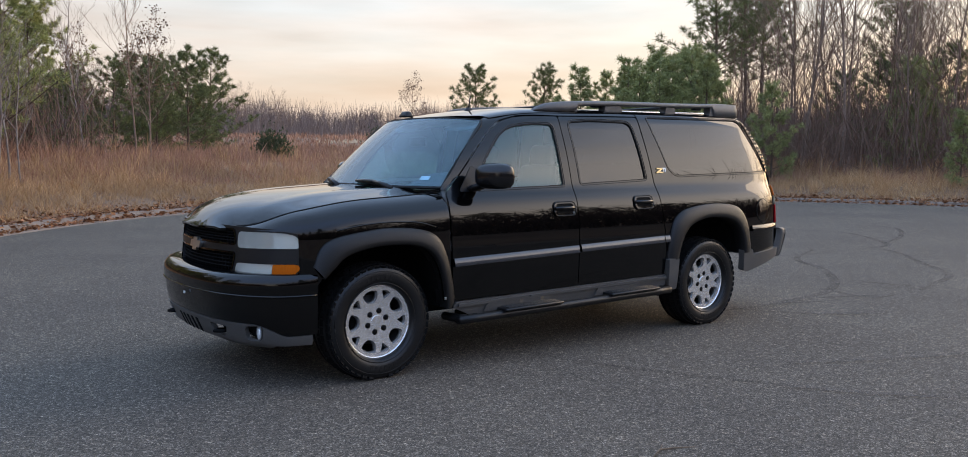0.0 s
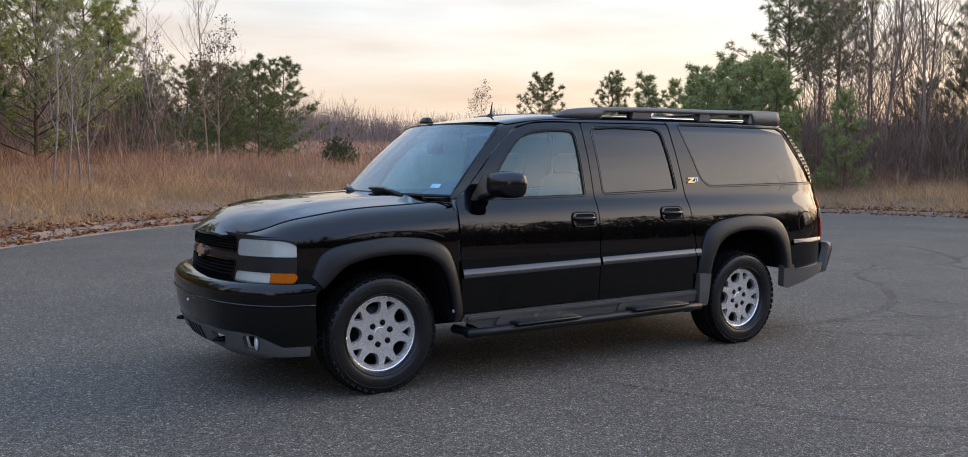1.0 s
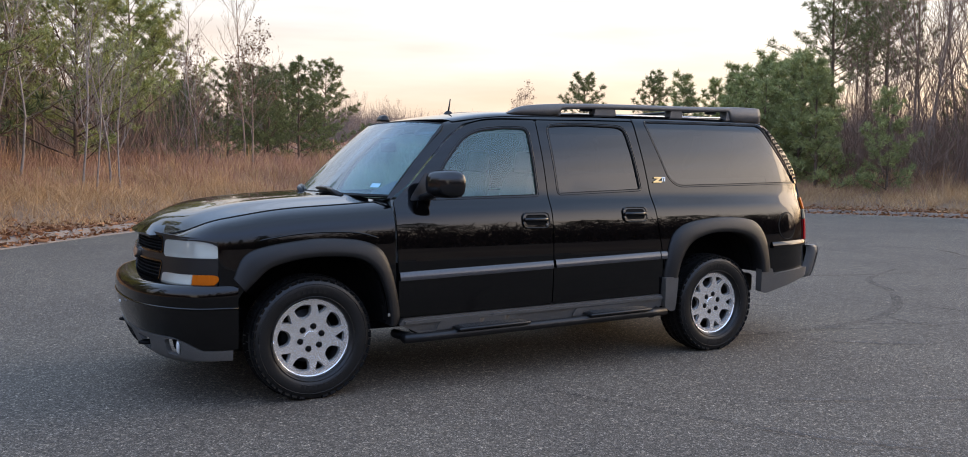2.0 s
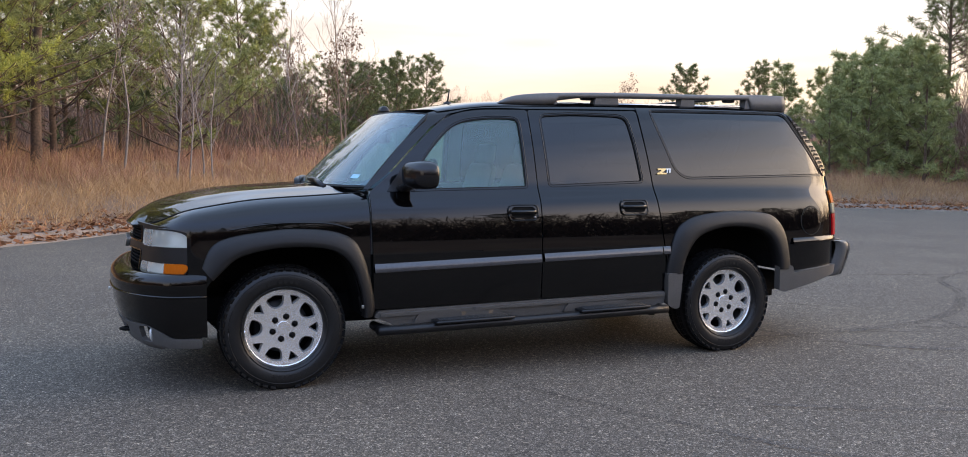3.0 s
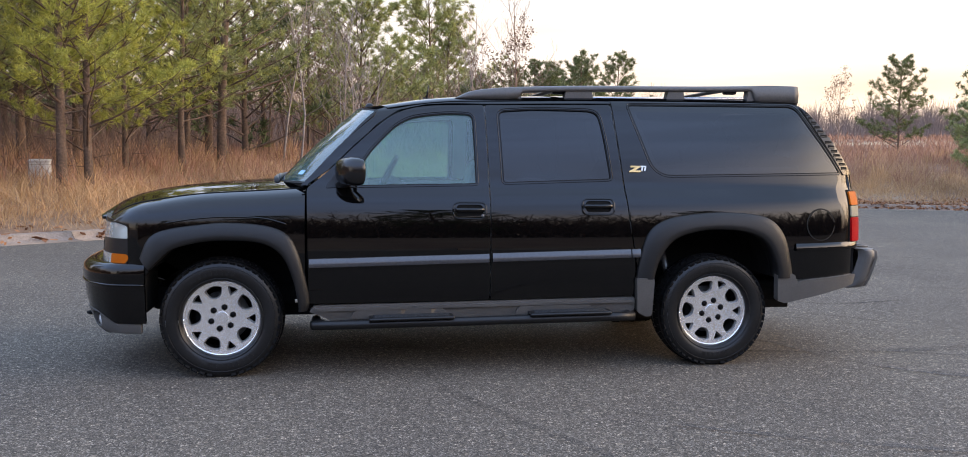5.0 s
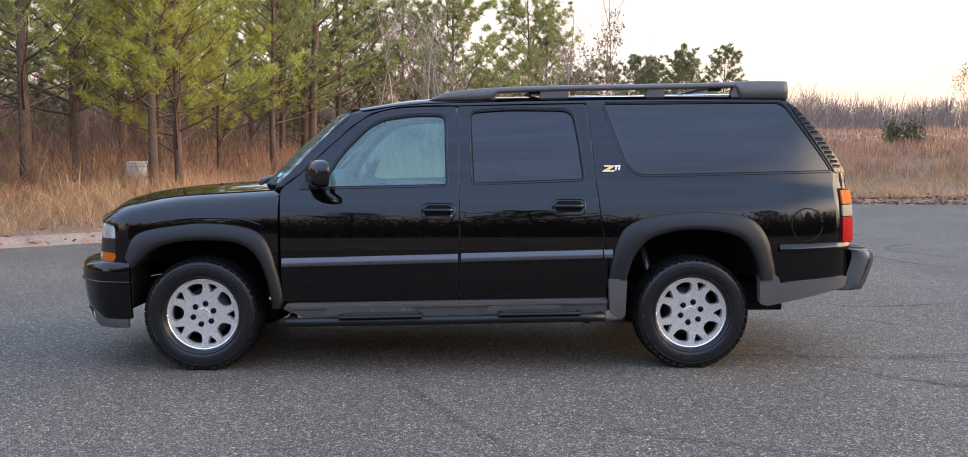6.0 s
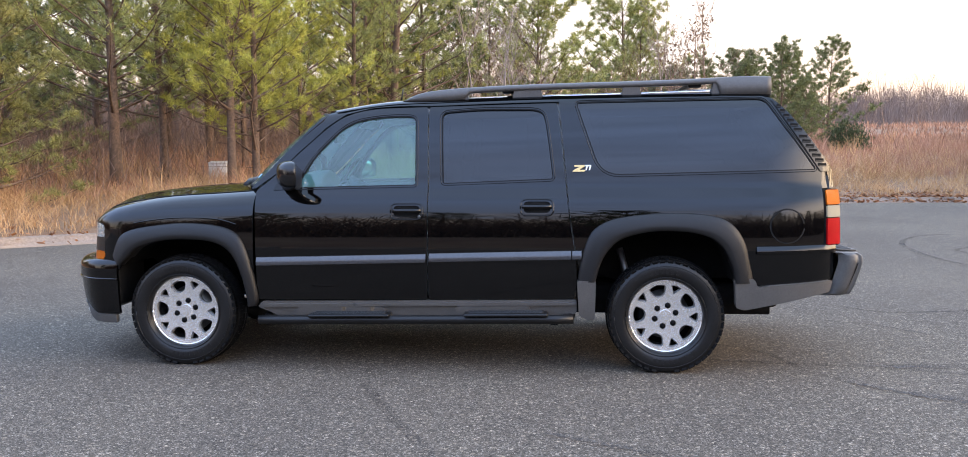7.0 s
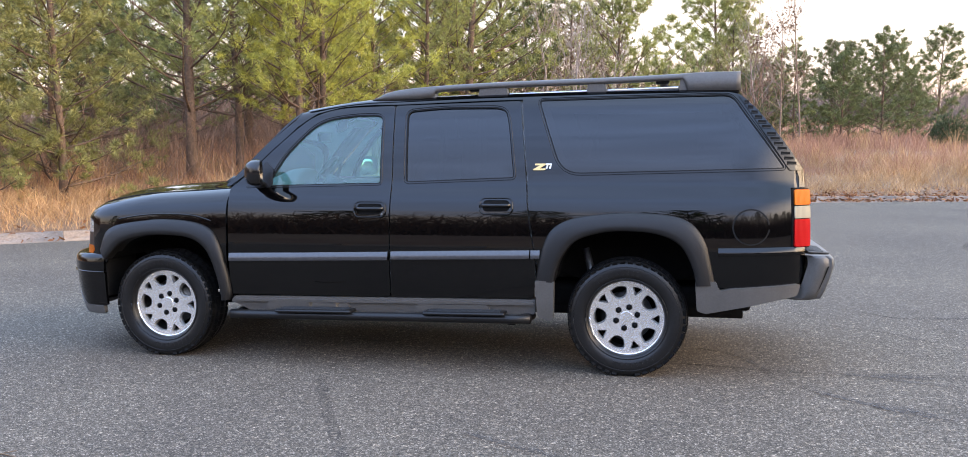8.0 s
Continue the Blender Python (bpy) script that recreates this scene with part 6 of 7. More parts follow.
    pipe("rim_lip", [(0.2385 * math.cos(a), 0.0835, 0.2385 * math.sin(a)) for a in np.linspace(0, 2 * np.pi, 91)], 0.0055, ALLOY, face, "bright rim lip", 8)
    for q in lugs:
        c = q.mean(0)
        bm = bmesh.new()
        bmesh.ops.create_cone(bm, cap_ends=True, segments=6, radius1=0.0180, radius2=0.0195, depth=0.034, matrix=pose(c[0], 0.056, c[1], 90))
        part("lug_nut", bm, DARK, face, "dark lug nut")
    bm = bmesh.new()
    bmesh.ops.create_cone(bm, cap_ends=True, segments=32, radius1=0.043, radius2=0.040, depth=0.012, matrix=pose(0, 0.070, 0, -90))
    part("centre_cap", bm, ALLOY, face, "plain centre cap", False)
    rows = [[(r * math.cos(a), y, r * math.sin(a)) for a in np.linspace(0, 2 * np.pi, 61)] for r, y in ((RIM_R - 0.001, 0.070), (RIM_R - 0.004, 0.078), (RIM_R - 0.010, 0.050), (RIM_R - 0.026, 0.020), (RIM_R - 0.030, -0.09))]
    lofted("rim_barrel", rows, ALLOY_DARK, w, "cast alloy rim barrel")
    bm = bmesh.new()
    bmesh.ops.create_cone(bm, cap_ends=True, segments=40, radius1=0.165, radius2=0.165, depth=0.02, matrix=pose(0, -0.02, 0, 90))
    part("brake_disc", bm, STEEL, w, "dull brake disc")
    block("brake_caliper", (0.09, 0.07, 0.15), (0.13, -0.01, 0.03), DARK, w, bevel=0.02)
    bm = bmesh.new()
    bmesh.ops.create_cone(bm, cap_ends=True, segments=32, radius1=0.21, radius2=0.21, depth=0.01, matrix=pose(0, -0.06, 0, 90))
    part("dust_shield", bm, DARK, w)
    return w


CAP_Y = 0.806
w0 = wheel(radians(2))
w0.matrix_basis = pose(-1.651, -CAP_Y, HUB_Z, 0, 0, 180)
for x, y, rz in ((1.651, -CAP_Y, 180), (-1.651, CAP_Y, 0), (1.651, CAP_Y, 0)):
    copy_thing(w0, pose(x, y, HUB_Z, 0, 0, rz))

PINES_SUNNY = [(-7.0, 13.5, 9.4), (-6.6, 14.1, 8.2), (-8.3, 17.8, 8.2), (-7.0, 18.9, 8.0), (-6.3, 24.2, 9.6)]
PINES_GREEN = [(-4.9, 22.4, 11.2), (-5.7, 20.1, 8.6), (-9.6, 13.0, 9.6), (-9.3, 14.8, 9.0), (-9.1, 17.2, 8.8), (-8.7, 20.4, 9.0), (-11.0, 18.7, 10.5), (-11.1, 23.7, 9.6), (-4.8, 34.9, 9.4), (-2.7, 33.1, 8.7),
               (-6.0, 27.0, 10.5), (-14.5, 21.0, 9.5), (-13.0, 27.0, 10.0), (-20.0, 8.0, 9.5)]
PINES_BUSHY = [(-10.6, 9.6, 7.6), (-11.4, 7.4, 7.2), (-12.2, 11.4, 8.6), (-13.2, 8.8, 8.6), (-14.2, 15.6, 8.8), (-17.5, 4.5, 8.5)]
PINES_FAR = [(13.0, 46.2, 7.5), (10.5, 43.9, 6.2), (11.0, 50.0, 7.3), (7.9, 42.6, 6.3), (15.6, 50.7, 5.9), (11.9, 49.8, 7.2), (18.2, 65.7, 9.0), (20.0, 62.0, 9.4), (35.9, 48.8, 8.1), (36.0, 41.0, 7.6), (30.8, 29.5, 6.1), (28.7, 25.9, 6.4), (28.1, 23.7, 6.7), (26.4, 21.0, 5.9), (28.5, 21.6, 6.5), (26.6, 19.2, 5.5), (34.8, 13.8, 5.7), (23.7, 24.1, 5.5), (25.5, 27.7, 4.5)]
PINES_TALL = [(32.3, 23.3, 11.3), (37.2, 25.1, 11.9), (41.0, 26.8, 13.4), (46.5, 21.7, 11.5), (4.3, 51.2, 12.2), (5.1, 49.1, 9.3)]
PINES_YOUNG = [(25.8, 15.3, 4.4), (28.2, 9.1, 3.2), (33.6, 14.0, 5.8), (23.7, 21.4, 4.3), (25.7, 22.3, 5.5), (28.0, 22.7, 6.2), (25.7, 19.4, 6.1), (24.6, 17.6, 5.6), (24.0, 19.7, 4.9), (27.9, 25.2, 5.9), (27.3, 22.9, 5.9)]
BARE_MID = [(-1.2, 20.0, 6.2), (-0.9, 19.5, 5.0), (-0.4, 21.0, 5.6), (7.6, 37.5, 10.0), (6.3, 44.9, 10.2), (6.1, 40.8, 8.3), (-0.1, 20.8, 4.9), (46.4, 74.3, 9.6), (-1.8, 33.2, 7.9), (-3.8, 37.0, 8.3), (-1.7, 41.3, 8.2), (-4.2, 30.9, 6.9), (5.8, 29.2, 6.5), (6.4, 43.2, 7.5), (-1.5, 35.2, 7.4), (-2.5, 29.1, 6.0), (24.9, 68.5, 7.5), (27.4, 71.8, 7.8), (31.8, 76.5, 7.7), (34.7, 80.6, 7.9), (-1.6, 53.3, 8.6), (-0.2, 48.4, 8.4)]
SHRUBS = [(13.6, 35.3, 2.9), (26.9, 46.9, 3.6)]

plant_all(near_sunny, PINES_SUNNY, 10)
plant_all(near_green, PINES_GREEN, 40)
plant_all(near_bushy, PINES_BUSHY, 15)
plant_all(far_pines, PINES_FAR[:10])
plant_all(young_pines, PINES_FAR[10:], 25)
PINES_BACK = [(-30 + 2.1 * i, 24 + (i * 37 % 11), 8.5 + (i * 53 % 7) * 0.35) for i in range(0, 14, 2)] + [(-28 + 1.9 * i, 12 + (i * 29 % 9) + 0.35 * i, 8 + (i * 41 % 5) * 0.4) for i in range(0, 8, 3)]
plant_all(far_pines, PINES_BACK)
plant_all(far_pines, [(37.0, 16.6, 6.2), (40.5, 15.6, 7.0), (36.5, 18.6, 5.6)], 30)
plant_all(far_pines, [(3.0, 45.0, 5.6), (5.4, 43.0, 5.2), (1.2, 47.0, 5.8), (-2.4, 43.0, 5.6), (7.0, 46.5, 6.2)], 50)
plant_all(tall_pines, PINES_TALL[:4])
plant_all(open_pines, PINES_TALL[4:] + [(-0.5, 30.5, 8.6)])
plant_all(young_pines, PINES_YOUNG)
plant_all(saplings, BARE_MID[:3] + BARE_MID[4:7] + [(-2.6, 23.8, 7.7), (-3.3, 26.0, 8.2)])
plant_all(wood_trees, [BARE_MID[3]] + BARE_MID[16:])
plant_all(brown_trees, BARE_MID[7:16])
plant_all(shrubs, SHRUBS)

# the dense bare wood past the right-hand kerb, two rows of trees deep and more
rng = np.random.default_rng(5)
wood = []
for i in range(68):
    a = radians(rng.uniform(21, 36) if i % 5 > 1 else rng.uniform(-14, 21))
    d = rng.uniform(35, 60)
    wood.append((-4.5 + d * math.cos(a), -5.9 + d * math.sin(a), rng.uniform(9.5, 14.0)))
plant_all(wood_trees, [w for w in wood if land(w[0], w[1]) > 0.75])
# more of the same wood and pines behind the walk, across the road
behind = [(-60 + 6.5 * i + rng.uniform(-2, 2), -42 - rng.uniform(0, 9) - 0.3 * abs(i - 10), rng.uniform(12, 17)) for i in range(20)]
plant_all([wood_trees[0], far_pines[1], wood_trees[2], tall_pines[0]], [b for b in behind if land(b[0], b[1]) > 0.3])
clear_stock(near_sunny + near_green + near_bushy + far_pines + tall_pines + open_pines + young_pines + wood_trees + saplings + brown_trees + shrubs)

# thicket of stems and twigs that fills the wood and its edge
n = 24000
a, d = np.radians(np.where(rng.uniform(0, 1, n) < 0.55, rng.uniform(18, 38, n), rng.uniform(-16, 18, n))), rng.uniform(36, 62, n)
foot = np.stack([-4.5 + d * np.cos(a), -5.9 + d * np.sin(a), 0 * a], 1)
deep = beyond(foot[:, :2])
foot = foot[deep > 6.5]
foot[:, 2] = rise(deep[deep > 6.5]) - 0.1
n = len(foot)
start = foot + np.stack([0 * foot[:, 0], 0 * foot[:, 0], rng.uniform(0, 6.5, n) * rng.uniform(0, 1, n) ** 1.4], 1)
grow_to = start + np.stack([rng.normal(size=n) * 0.7, rng.normal(size=n) * 0.7, rng.uniform(0.6, 2.8, n)], 1)
wide = np.cross(grow_to - start, rng.normal(size=(n, 3)))
wide *= rng.uniform(0.006, 0.020, (n, 1)) / (np.linalg.norm(wide, axis=1)[:, None] + 1e-9)
tv = np.stack([start - wide, start + wide, grow_to + wide * 0.3, grow_to - wide * 0.3], 1).reshape(-1, 3)
tagged(mesh_object("thicket", tv, np.arange(4 * n).reshape(-1, 4), BRUSH_BARK), "tangled brown leafless undergrowth of the wood", "thicket", kind="stuff")

# the wood's dark edge across the road
n = 38000
a, d = np.radians(rng.uniform(110, 305, n)), rng.uniform(38, 52, n)
foot = np.stack([-4 + d * np.sin(a), -4 + d * np.cos(a), 0 * a], 1)
deep = beyond(foot[:, :2])
foot = foot[deep > 1.5]
foot[:, 2] = rise(deep[deep > 1.5]) - 0.1
n = len(foot)
foot[:, 2] += rng.uniform(0, 8.0, n) * rng.uniform(0, 1, n)
grow_to = foot + np.stack([rng.normal(size=n) * 1.0, rng.normal(size=n) * 1.0, rng.uniform(1.2, 4.5, n)], 1)
wide = np.cross(grow_to - foot, rng.normal(size=(n, 3)))
wide *= rng.uniform(0.02, 0.07, (n, 1)) / (np.linalg.norm(wide, axis=1)[:, None] + 1e-9)
tv = np.stack([foot - wide, foot + wide, grow_to + wide * 0.3, grow_to - wide * 0.3], 1).reshape(-1, 3)
tagged(mesh_object("thicket", tv, np.arange(4 * n).reshape(-1, 4), BRUSH_BARK), "dark leafless thicket across the road", "thicket", kind="stuff")

# brown brush between the pines by the kerb, and a taller leafless belt behind them
def brush_stems(n, x0, x1, y0, y1, depth, lift, longest, spread, thin, thick):
    foot = np.stack([rng.uniform(x0, x1, n), rng.uniform(y0, y1, n), np.zeros(n)], 1)
    deep = beyond(foot[:, :2])
    foot = foot[deep > depth]
    foot[:, 2] = rise(deep[deep > depth]) - 0.1
    n = len(foot)
    foot[:, 2] += rng.uniform(0, lift, n) * rng.uniform(0, 1, n)
    tip = foot + np.stack([rng.normal(size=n) * spread, rng.normal(size=n) * spread, rng.uniform(0.3, 1.0, n) * longest], 1)
    wide = np.cross(tip - foot, rng.normal(size=(n, 3)))
    wide *= rng.uniform(thin, thick, (n, 1)) / (np.linalg.norm(wide, axis=1)[:, None] + 1e-9)
    return np.stack([foot - wide, foot + wide, tip + wide * 0.3, tip - wide * 0.3], 1).reshape(-1, 3)


tv = np.concatenate([brush_stems(15000, -26, -6.5, 8, 30, 4.5, 2.1, 1.3, 0.42, 0.003, 0.008), brush_stems(13000, -34, 6, 34, 60, 8.0, 4.2, 3.0, 0.7, 0.006, 0.022)])
tagged(mesh_object("brush", tv, np.arange(len(tv)).reshape(-1, 4), BRUSH_BARK), "thin leafless brush between the pines", "brush", kind="stuff")

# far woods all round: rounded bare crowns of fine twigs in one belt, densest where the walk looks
def far_belt(trees, twigs, a0, a1, thick):
    a, d = np.radians(rng.uniform(a0, a1, trees)), rng.uniform(148, 210, trees)
    tall = 9.6 + 1.0 * np.sin(a * 9) + 0.7 * np.sin(a * 23 + 1) + rng.uniform(-2.6, 1.4, trees)
    foot = np.stack([8 + d * np.sin(a), 2 + d * np.cos(a), 0 * a], 1)
    foot[:, 2] = rise(beyond(foot[:, :2])) - 0.8
    foot, tall = np.repeat(foot, twigs, 0), np.repeat(tall, twigs)[:, None]
    n = len(foot)
    way = rng.normal(size=(n, 3))
    way /= np.linalg.norm(way, axis=1)[:, None]
    way[:, 2] = np.abs(way[:, 2]) * 1.0 - 0.15
    crown = foot + tall * np.array([0, 0, 0.52])
    tip = crown + way * np.array([0.30, 0.30, 0.48]) * tall * rng.uniform(0.75, 1.0, (n, 1))
    low = foot + (crown - foot) * rng.uniform(0.1, 1.15, (n, 1)) + (tip - crown) * rng.uniform(0, 0.55, (n, 1))
    wide = np.cross(tip - low, (0.4, 0.9, 0.1))
    wide *= rng.uniform(0.5, 1.0, (n, 1)) * thick / (np.linalg.norm(wide, axis=1)[:, None] + 1e-9)
    return np.stack([low - wide, low + wide, tip + wide * 0.15, tip - wide * 0.15], 1).reshape(-1, 3)


def far_brush(m, a0, a1):
    a, d = np.radians(rng.uniform(a0, a1, m)), rng.uniform(140, 190, m)
    low = np.stack([8 + d * np.sin(a), 2 + d * np.cos(a), 0 * a], 1)
    low[:, 2] = rise(beyond(low[:, :2])) - 0.8
    low[:, 2] += rng.uniform(0, 3.2, m) * rng.uniform(0, 1, m)
    tip = low + rng.normal(size=(m, 3)) * (0.3, 0.3, 0) + np.stack([0 * a, 0 * a, rng.uniform(0.6, 2.6, m)], 1)
    wide = np.stack([np.cos(a), -np.sin(a), 0 * a], 1) * rng.uniform(0.03, 0.11, (m, 1))
    return np.stack([low - wide, low + wide, tip + wide * 0.15, tip - wide * 0.15], 1).reshape(-1, 3)


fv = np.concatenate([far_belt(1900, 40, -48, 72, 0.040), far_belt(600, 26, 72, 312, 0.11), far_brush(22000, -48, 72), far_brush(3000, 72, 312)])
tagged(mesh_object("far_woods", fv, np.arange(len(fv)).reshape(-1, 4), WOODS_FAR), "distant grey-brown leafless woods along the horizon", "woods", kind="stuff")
MOWN = plain("mown_dry_grass", (0.36, 0.265, 0.15), 0.95, grain=1.5, vary=0.45)
mv = []
for k, b in enumerate(np.radians(np.linspace(22, 50, 60))):
    for d in (101 + 2 * math.sin(k * 0.4), 106, 110 + 3 * math.sin(k * 0.31)):
        q = (8 + d * math.sin(b), 2 + d * math.cos(b))
        mv.append((*q, land(*q) + 0.06))
tagged(mesh_object("mown_strip", mv, [(3 * k + j, 3 * k + j + 1, 3 * k + j + 4, 3 * k + j + 3) for k in range(59) for j in range(2)], MOWN, True), "pale mown grass strip at the foot of the far woods", "grass", kind="structure")


# ---- grass and leaves ----
def scatter(n, lo, hi, power=1.0, reach=1.0):
    """Places in the field lo to hi metres behind the kerb, where the walk can see them."""
    got = np.empty((0, 2))
    while len(got) < n:
        q = np.stack([rng.uniform(-32 * reach, 62 * reach, 4 * n), rng.uniform(-14, 75 * reach, 4 * n)], 1)
        d = beyond(q)
        keep = (d > lo) & (d < hi) & (rng.uniform(0, 1, len(q)) < ((hi - d) / (hi - lo)).clip(0, 1) ** power) & (q[:, 1] > -4 - 0.2 * q[:, 0])
        got = np.concatenate([got, q[keep]])
    return got[:n]


def blades(name, n, lo, hi, height, width, clump, per, material, label, power=1.0, lean=0.3, reach=1.0):
    c = scatter(n // per, lo, hi, power, reach)
    tall = rng.uniform(0.6, 1.25, len(c)) * (0.8 + 0.35 * np.sin(c[:, 0] * 0.8) * np.sin(c[:, 1] * 0.6 + 1))
    q = np.repeat(c, per, 0) + rng.normal(size=(len(c) * per, 2)) * clump
    d = beyond(q)
    q, tall = q[d > 0.25], np.repeat(tall, per)[d > 0.25]
    d = d[d > 0.25]
    z = rise(d) - 0.03
    h = height * tall * rng.uniform(0.55, 1.15, len(q)) * np.interp(d, [0.2, 1.5, 3.0], [0.35, 0.7, 1.0])
    az = rng.uniform(0, 2 * np.pi, len(q))
    side = np.stack([np.cos(az), np.sin(az), 0 * az], 1) * width / 2 * rng.uniform(0.6, 1.4, (len(q), 1))
    foot = np.stack([q[:, 0], q[:, 1], z], 1)
    tilt = rng.normal(size=(len(q), 2)) * lean
    mid = foot + np.stack([tilt[:, 0] * h * 0.35, tilt[:, 1] * h * 0.35, h * 0.55], 1)
    tip = foot + np.stack([tilt[:, 0] * h, tilt[:, 1] * h, h], 1)
    v = np.stack([foot, mid + side, tip, mid - side], 1).reshape(-1, 3)
    tagged(mesh_object(name, v, np.arange(len(v)).reshape(-1, 4), material), label, "grass", kind="stuff")


blades("straw_grass", 120000, 0.4, 12.0, 0.64, 0.010, 0.15, 20, GRASS_STRAW, "tall pale straw-coloured grass along the kerb", 0.9, 0.7)
blades("russet_grass", 105000, 4.0, 26.0, 0.78, 0.012, 0.16, 18, GRASS_RED, "tall russet broomsedge grass filling the field", 0.8, 0.3)
blades("field_grass", 60000, 14.0, 75.0, 0.85, 0.040, 0.4, 14, GRASS_FAR, "russet dry grass of the far field", 0.7, 0.3)
blades("far_grass", 50000, 55.0, 135.0, 1.0, 0.10, 0.9, 12, GRASS_FAR, "russet grass at the far edge of the field", 0.3, 0.3, 1.9)
blades("straw_tufts", 30000, 4.0, 45.0, 1.05, 0.014, 0.10, 26, GRASS_STRAW, "scattered taller pale grass tufts in the field", 0.6, 0.25)

# fallen leaves, thickest just behind the kerb
n = 20000
at = scatter(n, -0.35, 2.2, 1.6)
thin = rng.uniform(0, 1, n) < np.where(at[:, 0] < -5, 0.12, 1.0)
at, n = at[thin], int(thin.sum())
d = beyond(at)
z = np.where(d < 0.16, np.interp(d, [-0.42, -0.1, 0.0, 0.16], [0.010, 0.02, 0.12, 0.14]), np.maximum(rise(d), 0.02)) + rng.uniform(0.005, 0.05, n)
base = np.stack([at[:, 0], at[:, 1], z], 1)
a = rng.normal(size=(n, 3)) * (0.036, 0.036, 0.018)
b = rng.normal(size=(n, 3)) * (0.026, 0.026, 0.016)
lv = np.stack([base - a, base + b, base + a, base - b], 1).reshape(-1, 3)
tagged(mesh_object("fallen_leaves", lv, np.arange(4 * n).reshape(-1, 4), LEAVES), "drift of brown fallen leaves along the kerb", "leaves", kind="stuff")

# ---- small things about the place ----
SHEET = plain("pale_cabinet_paint", (0.50, 0.48, 0.44), 0.6, grain=20, vary=0.2)
bx, by = -7.9, 14.9
ub = tagged(new("utility_cabinet"), "pale grey utility cabinet half hidden in grass", "cabinet")
ub.location = (bx, by, land(bx, by) - 0.05)
block("body", (0.44, 0.42, 0.62), (0, 0, 0.31), SHEET, ub, bevel=0.015, turn=(0, 0, 12))
block("lid", (0.46, 0.44, 0.05), (0, 0, 0.635), SHEET, ub, "sloping lid", 0.015, turn=(4, 0, 12))
block("panel", (0.32, 0.02, 0.42), (0.045, -0.205, 0.33), SHEET, ub, "plain cabinet door", 0.004, turn=(0, 0, 12))
TWIG = plain("dead_twig", (0.16, 0.11, 0.07), 0.9, grain=30, vary=0.4)
tw = tagged(new("fallen_twig"), "thin dead twig lying on the asphalt", "twig")
pipe("stem", [(-1.36, -3.03, 0.006), (-1.26, -2.985, 0.012), (-1.17, -3.00, 0.008), (-1.07, -3.05, 0.006)], [0.004, 0.005, 0.004, 0.002], TWIG, tw, sides=5)
pipe("side_shoot", [(-1.26, -2.985, 0.012), (-1.20, -2.95, 0.02)], [0.003, 0.0015], TWIG, tw, sides=5)


def mark_material():
    """Rubber left on the asphalt: a dark film with worn gaps."""
    m, n, l, p = nodes_of("tyre_mark_rubber")
    p.inputs["Base Color"].default_value = (0.035, 0.035, 0.036, 1)
    p.inputs["Roughness"].default_value = 0.8
    t, x = n.new("ShaderNodeBsdfTransparent"), n.new("ShaderNodeMixShader")
    fine, wide = noise_of(n, l, 55.0, 3.0, 0.7), noise_of(n, l, 1.3, 3.0, 0.6)
    k = n.new("ShaderNodeMath")
    k.operation = "MULTIPLY"
    a, b = n.new("ShaderNodeMapRange"), n.new("ShaderNodeMapRange")
    for r, source, lo, hi, top in ((a, fine, 0.36, 0.60, 0.90), (b, wide, 0.30, 0.62, 0.78)):
        r.inputs[1].default_value, r.inputs[2].default_value, r.inputs[4].default_value = lo, hi, top
        l.new(source, r.inputs[0])
    l.new(a.outputs[0], k.inputs[0])
    l.new(b.outputs[0], k.inputs[1])
    l.new(k.outputs[0], x.inputs[0])
    l.new(t.outputs[0], x.inputs[1])
    l.new(p.outputs[0], x.inputs[2])
    l.new(x.outputs[0], n["Material Output"].inputs["Surface"])
    return m


MARK = mark_material()


def tyre_mark(points, wide, order):
    c = curve_through(points, k=8)
    d = np.gradient(c, axis=0)
    nrm = np.stack([-d[:, 1], d[:, 0]], 1) / (np.linalg.norm(d, axis=1)[:, None] + 1e-9)
    w = wide / 2 * np.sin(np.linspace(0.12, np.pi - 0.12, len(c)))[:, None] ** 0.4
    v = np.concatenate([np.c_[c - nrm * w, np.full(len(c), 0.003 + 0.0006 * order)], np.c_[c + nrm * w, np.full(len(c), 0.003 + 0.0006 * order)]])
    k = len(c)
    ob = mesh_object("tyre_mark", v, [(i, i + 1, k + i + 1, k + i) for i in range(k - 1)], MARK)
    ob.visible_shadow = False
    tagged(ob, "dark curved tyre mark on the asphalt", "tyre mark", kind="structure")


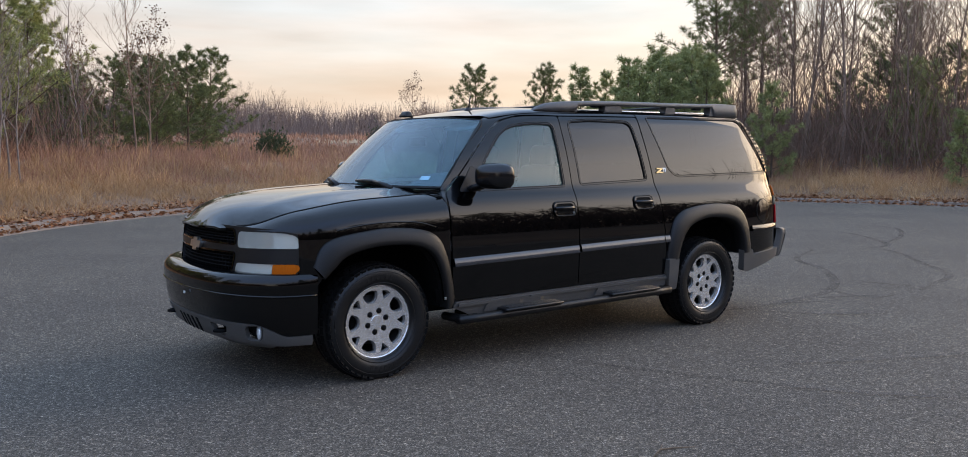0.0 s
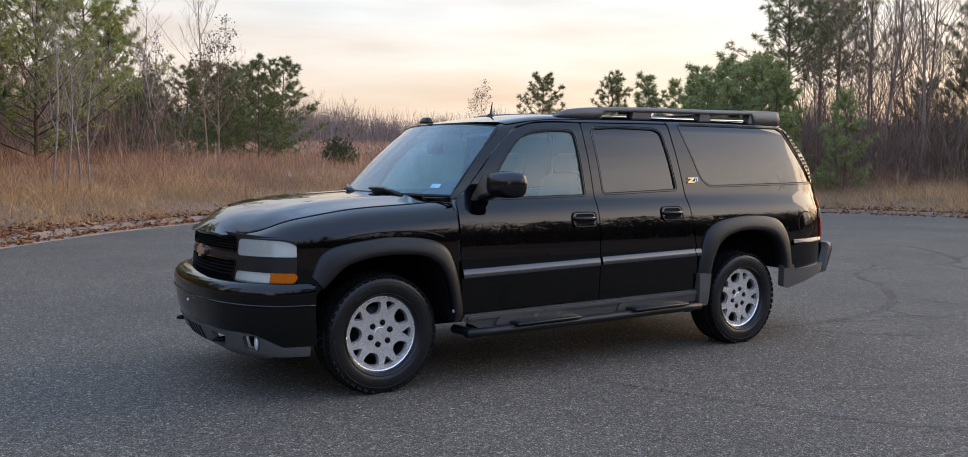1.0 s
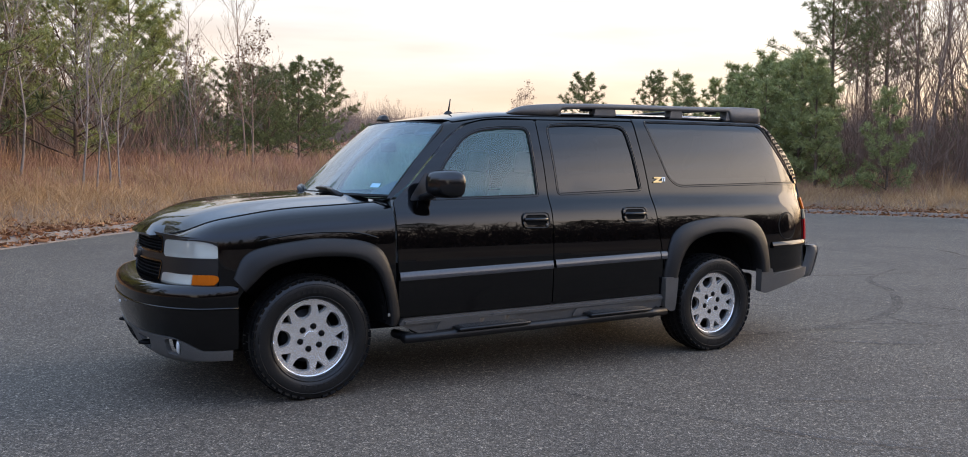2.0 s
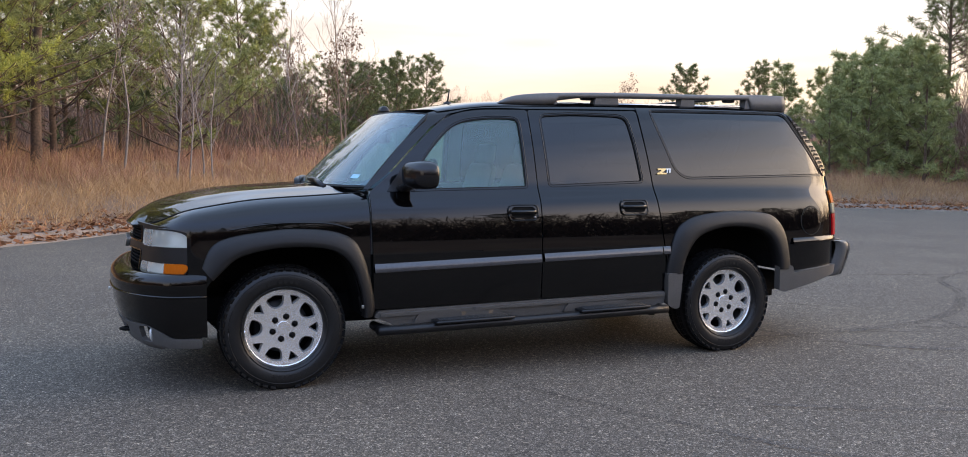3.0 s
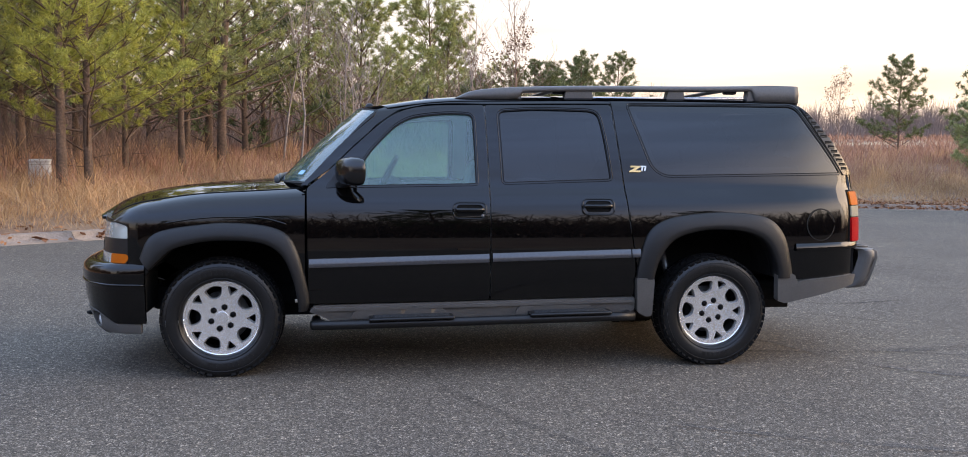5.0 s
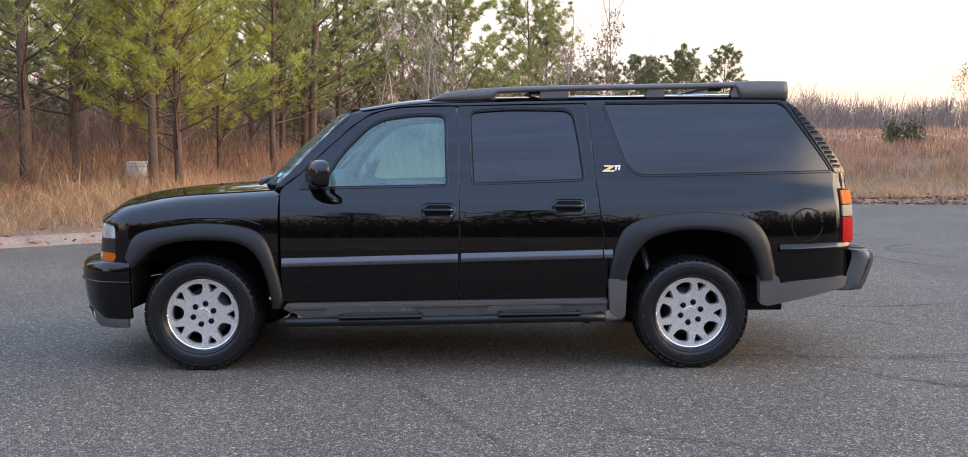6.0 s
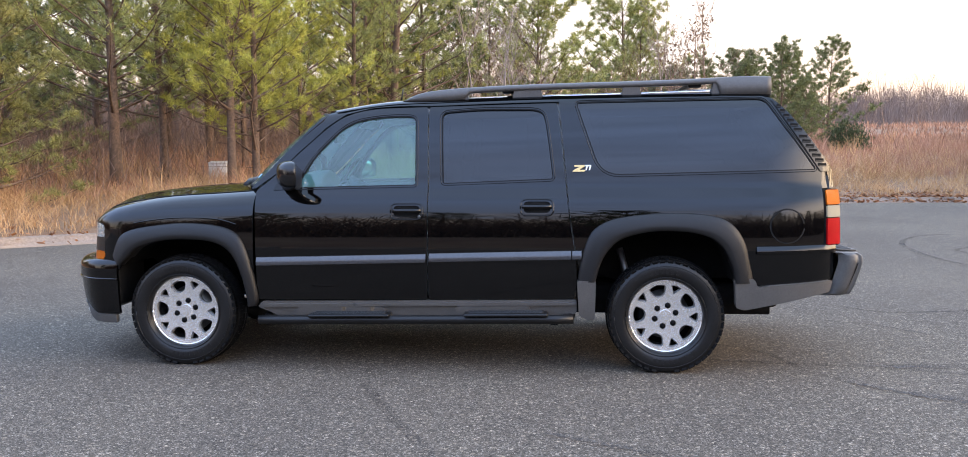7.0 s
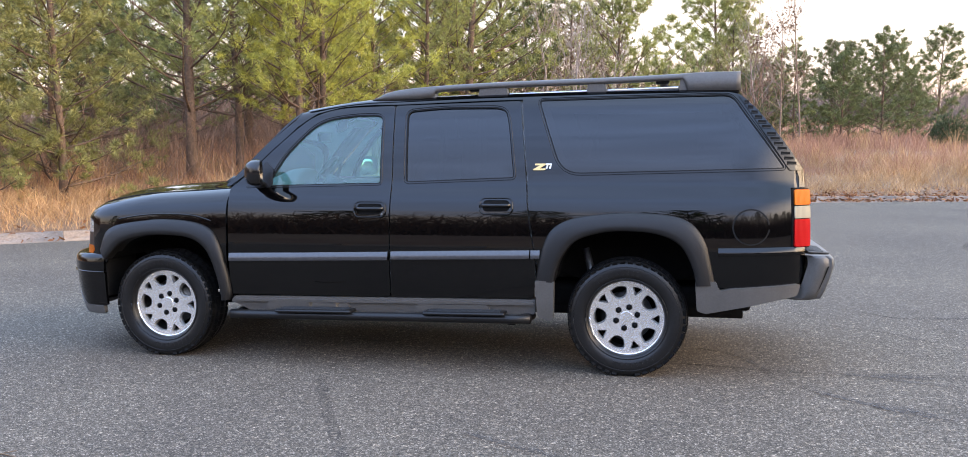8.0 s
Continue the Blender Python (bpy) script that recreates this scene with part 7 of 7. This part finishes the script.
for order, (wide, run) in enumerate((
        (0.11, [(11.1, 5.0), (11.8, 4.0), (10.95, 2.77), (9.96, 1.92), (9.04, 1.81), (7.45, 1.9), (5.5, 2.4)]),
        (0.09, [(13.9, 4.6), (13.6, 3.7), (11.95, 2.72), (10.5, 2.2)]),
        (0.11, [(8.2, 2.2), (6.78, 1.56), (6.09, 0.74), (5.14, -0.04), (4.3, -0.46), (3.65, -0.58), (3.0, -0.62)]),
        (0.06, [(4.37, -0.51), (4.28, -0.77), (4.34, -1.01), (4.67, -1.04)]),
        (0.10, [(9.33, 1.97), (9.0, 1.27), (7.91, 0.33), (6.87, -0.56), (5.89, -0.87), (5.25, -1.01)]),
        (0.05, [(5.32, -0.16), (5.46, -0.76), (5.7, -1.33)]),
        (0.06, [(1.99, -0.53), (2.39, -0.59), (2.77, -0.64), (3.15, -0.66), (3.75, -0.68), (4.4, -0.9)]),
        (0.06, [(2.12, -0.04), (2.41, -0.27), (2.6, -0.82), (2.79, -1.08), (3.02, -1.29), (3.16, -1.42)]),
        (0.11, [(3.06, -1.29), (3.16, -1.37), (3.28, -1.45), (3.44, -1.59)]),
        (0.05, [(3.15, -0.65), (3.38, -0.76), (3.69, -0.87)]),
        (0.05, [(3.2, 1.94), (3.58, 1.6), (3.83, 1.39), (4.23, 1.43), (5.0, 1.6)]),
        (0.05, [(3.13, 0.98), (3.56, 0.76), (3.83, 0.43)]),
        (0.07, [(-0.33, -0.95), (-0.28, -1.3), (-0.05, -1.83), (0.27, -2.45), (0.6, -3.0), (1.2, -3.7)]),
        (0.09, [(8.2, 8.9), (6.9, 8.6), (6.1, 7.4), (5.85, 5.9), (6.0, 4.6), (6.7, 3.7)]),
        (0.07, [(8.6, 7.6), (7.2, 7.0), (6.5, 6.4), (6.7, 5.5), (7.6, 5.0)]),
        (0.05, [(8.6, 0.8), (9.06, 0.19), (9.6, -0.6)]),
        (0.06, [(0.9, -2.25), (1.67, -2.63), (2.4, -2.9)]))):
    tyre_mark(run, wide, order)
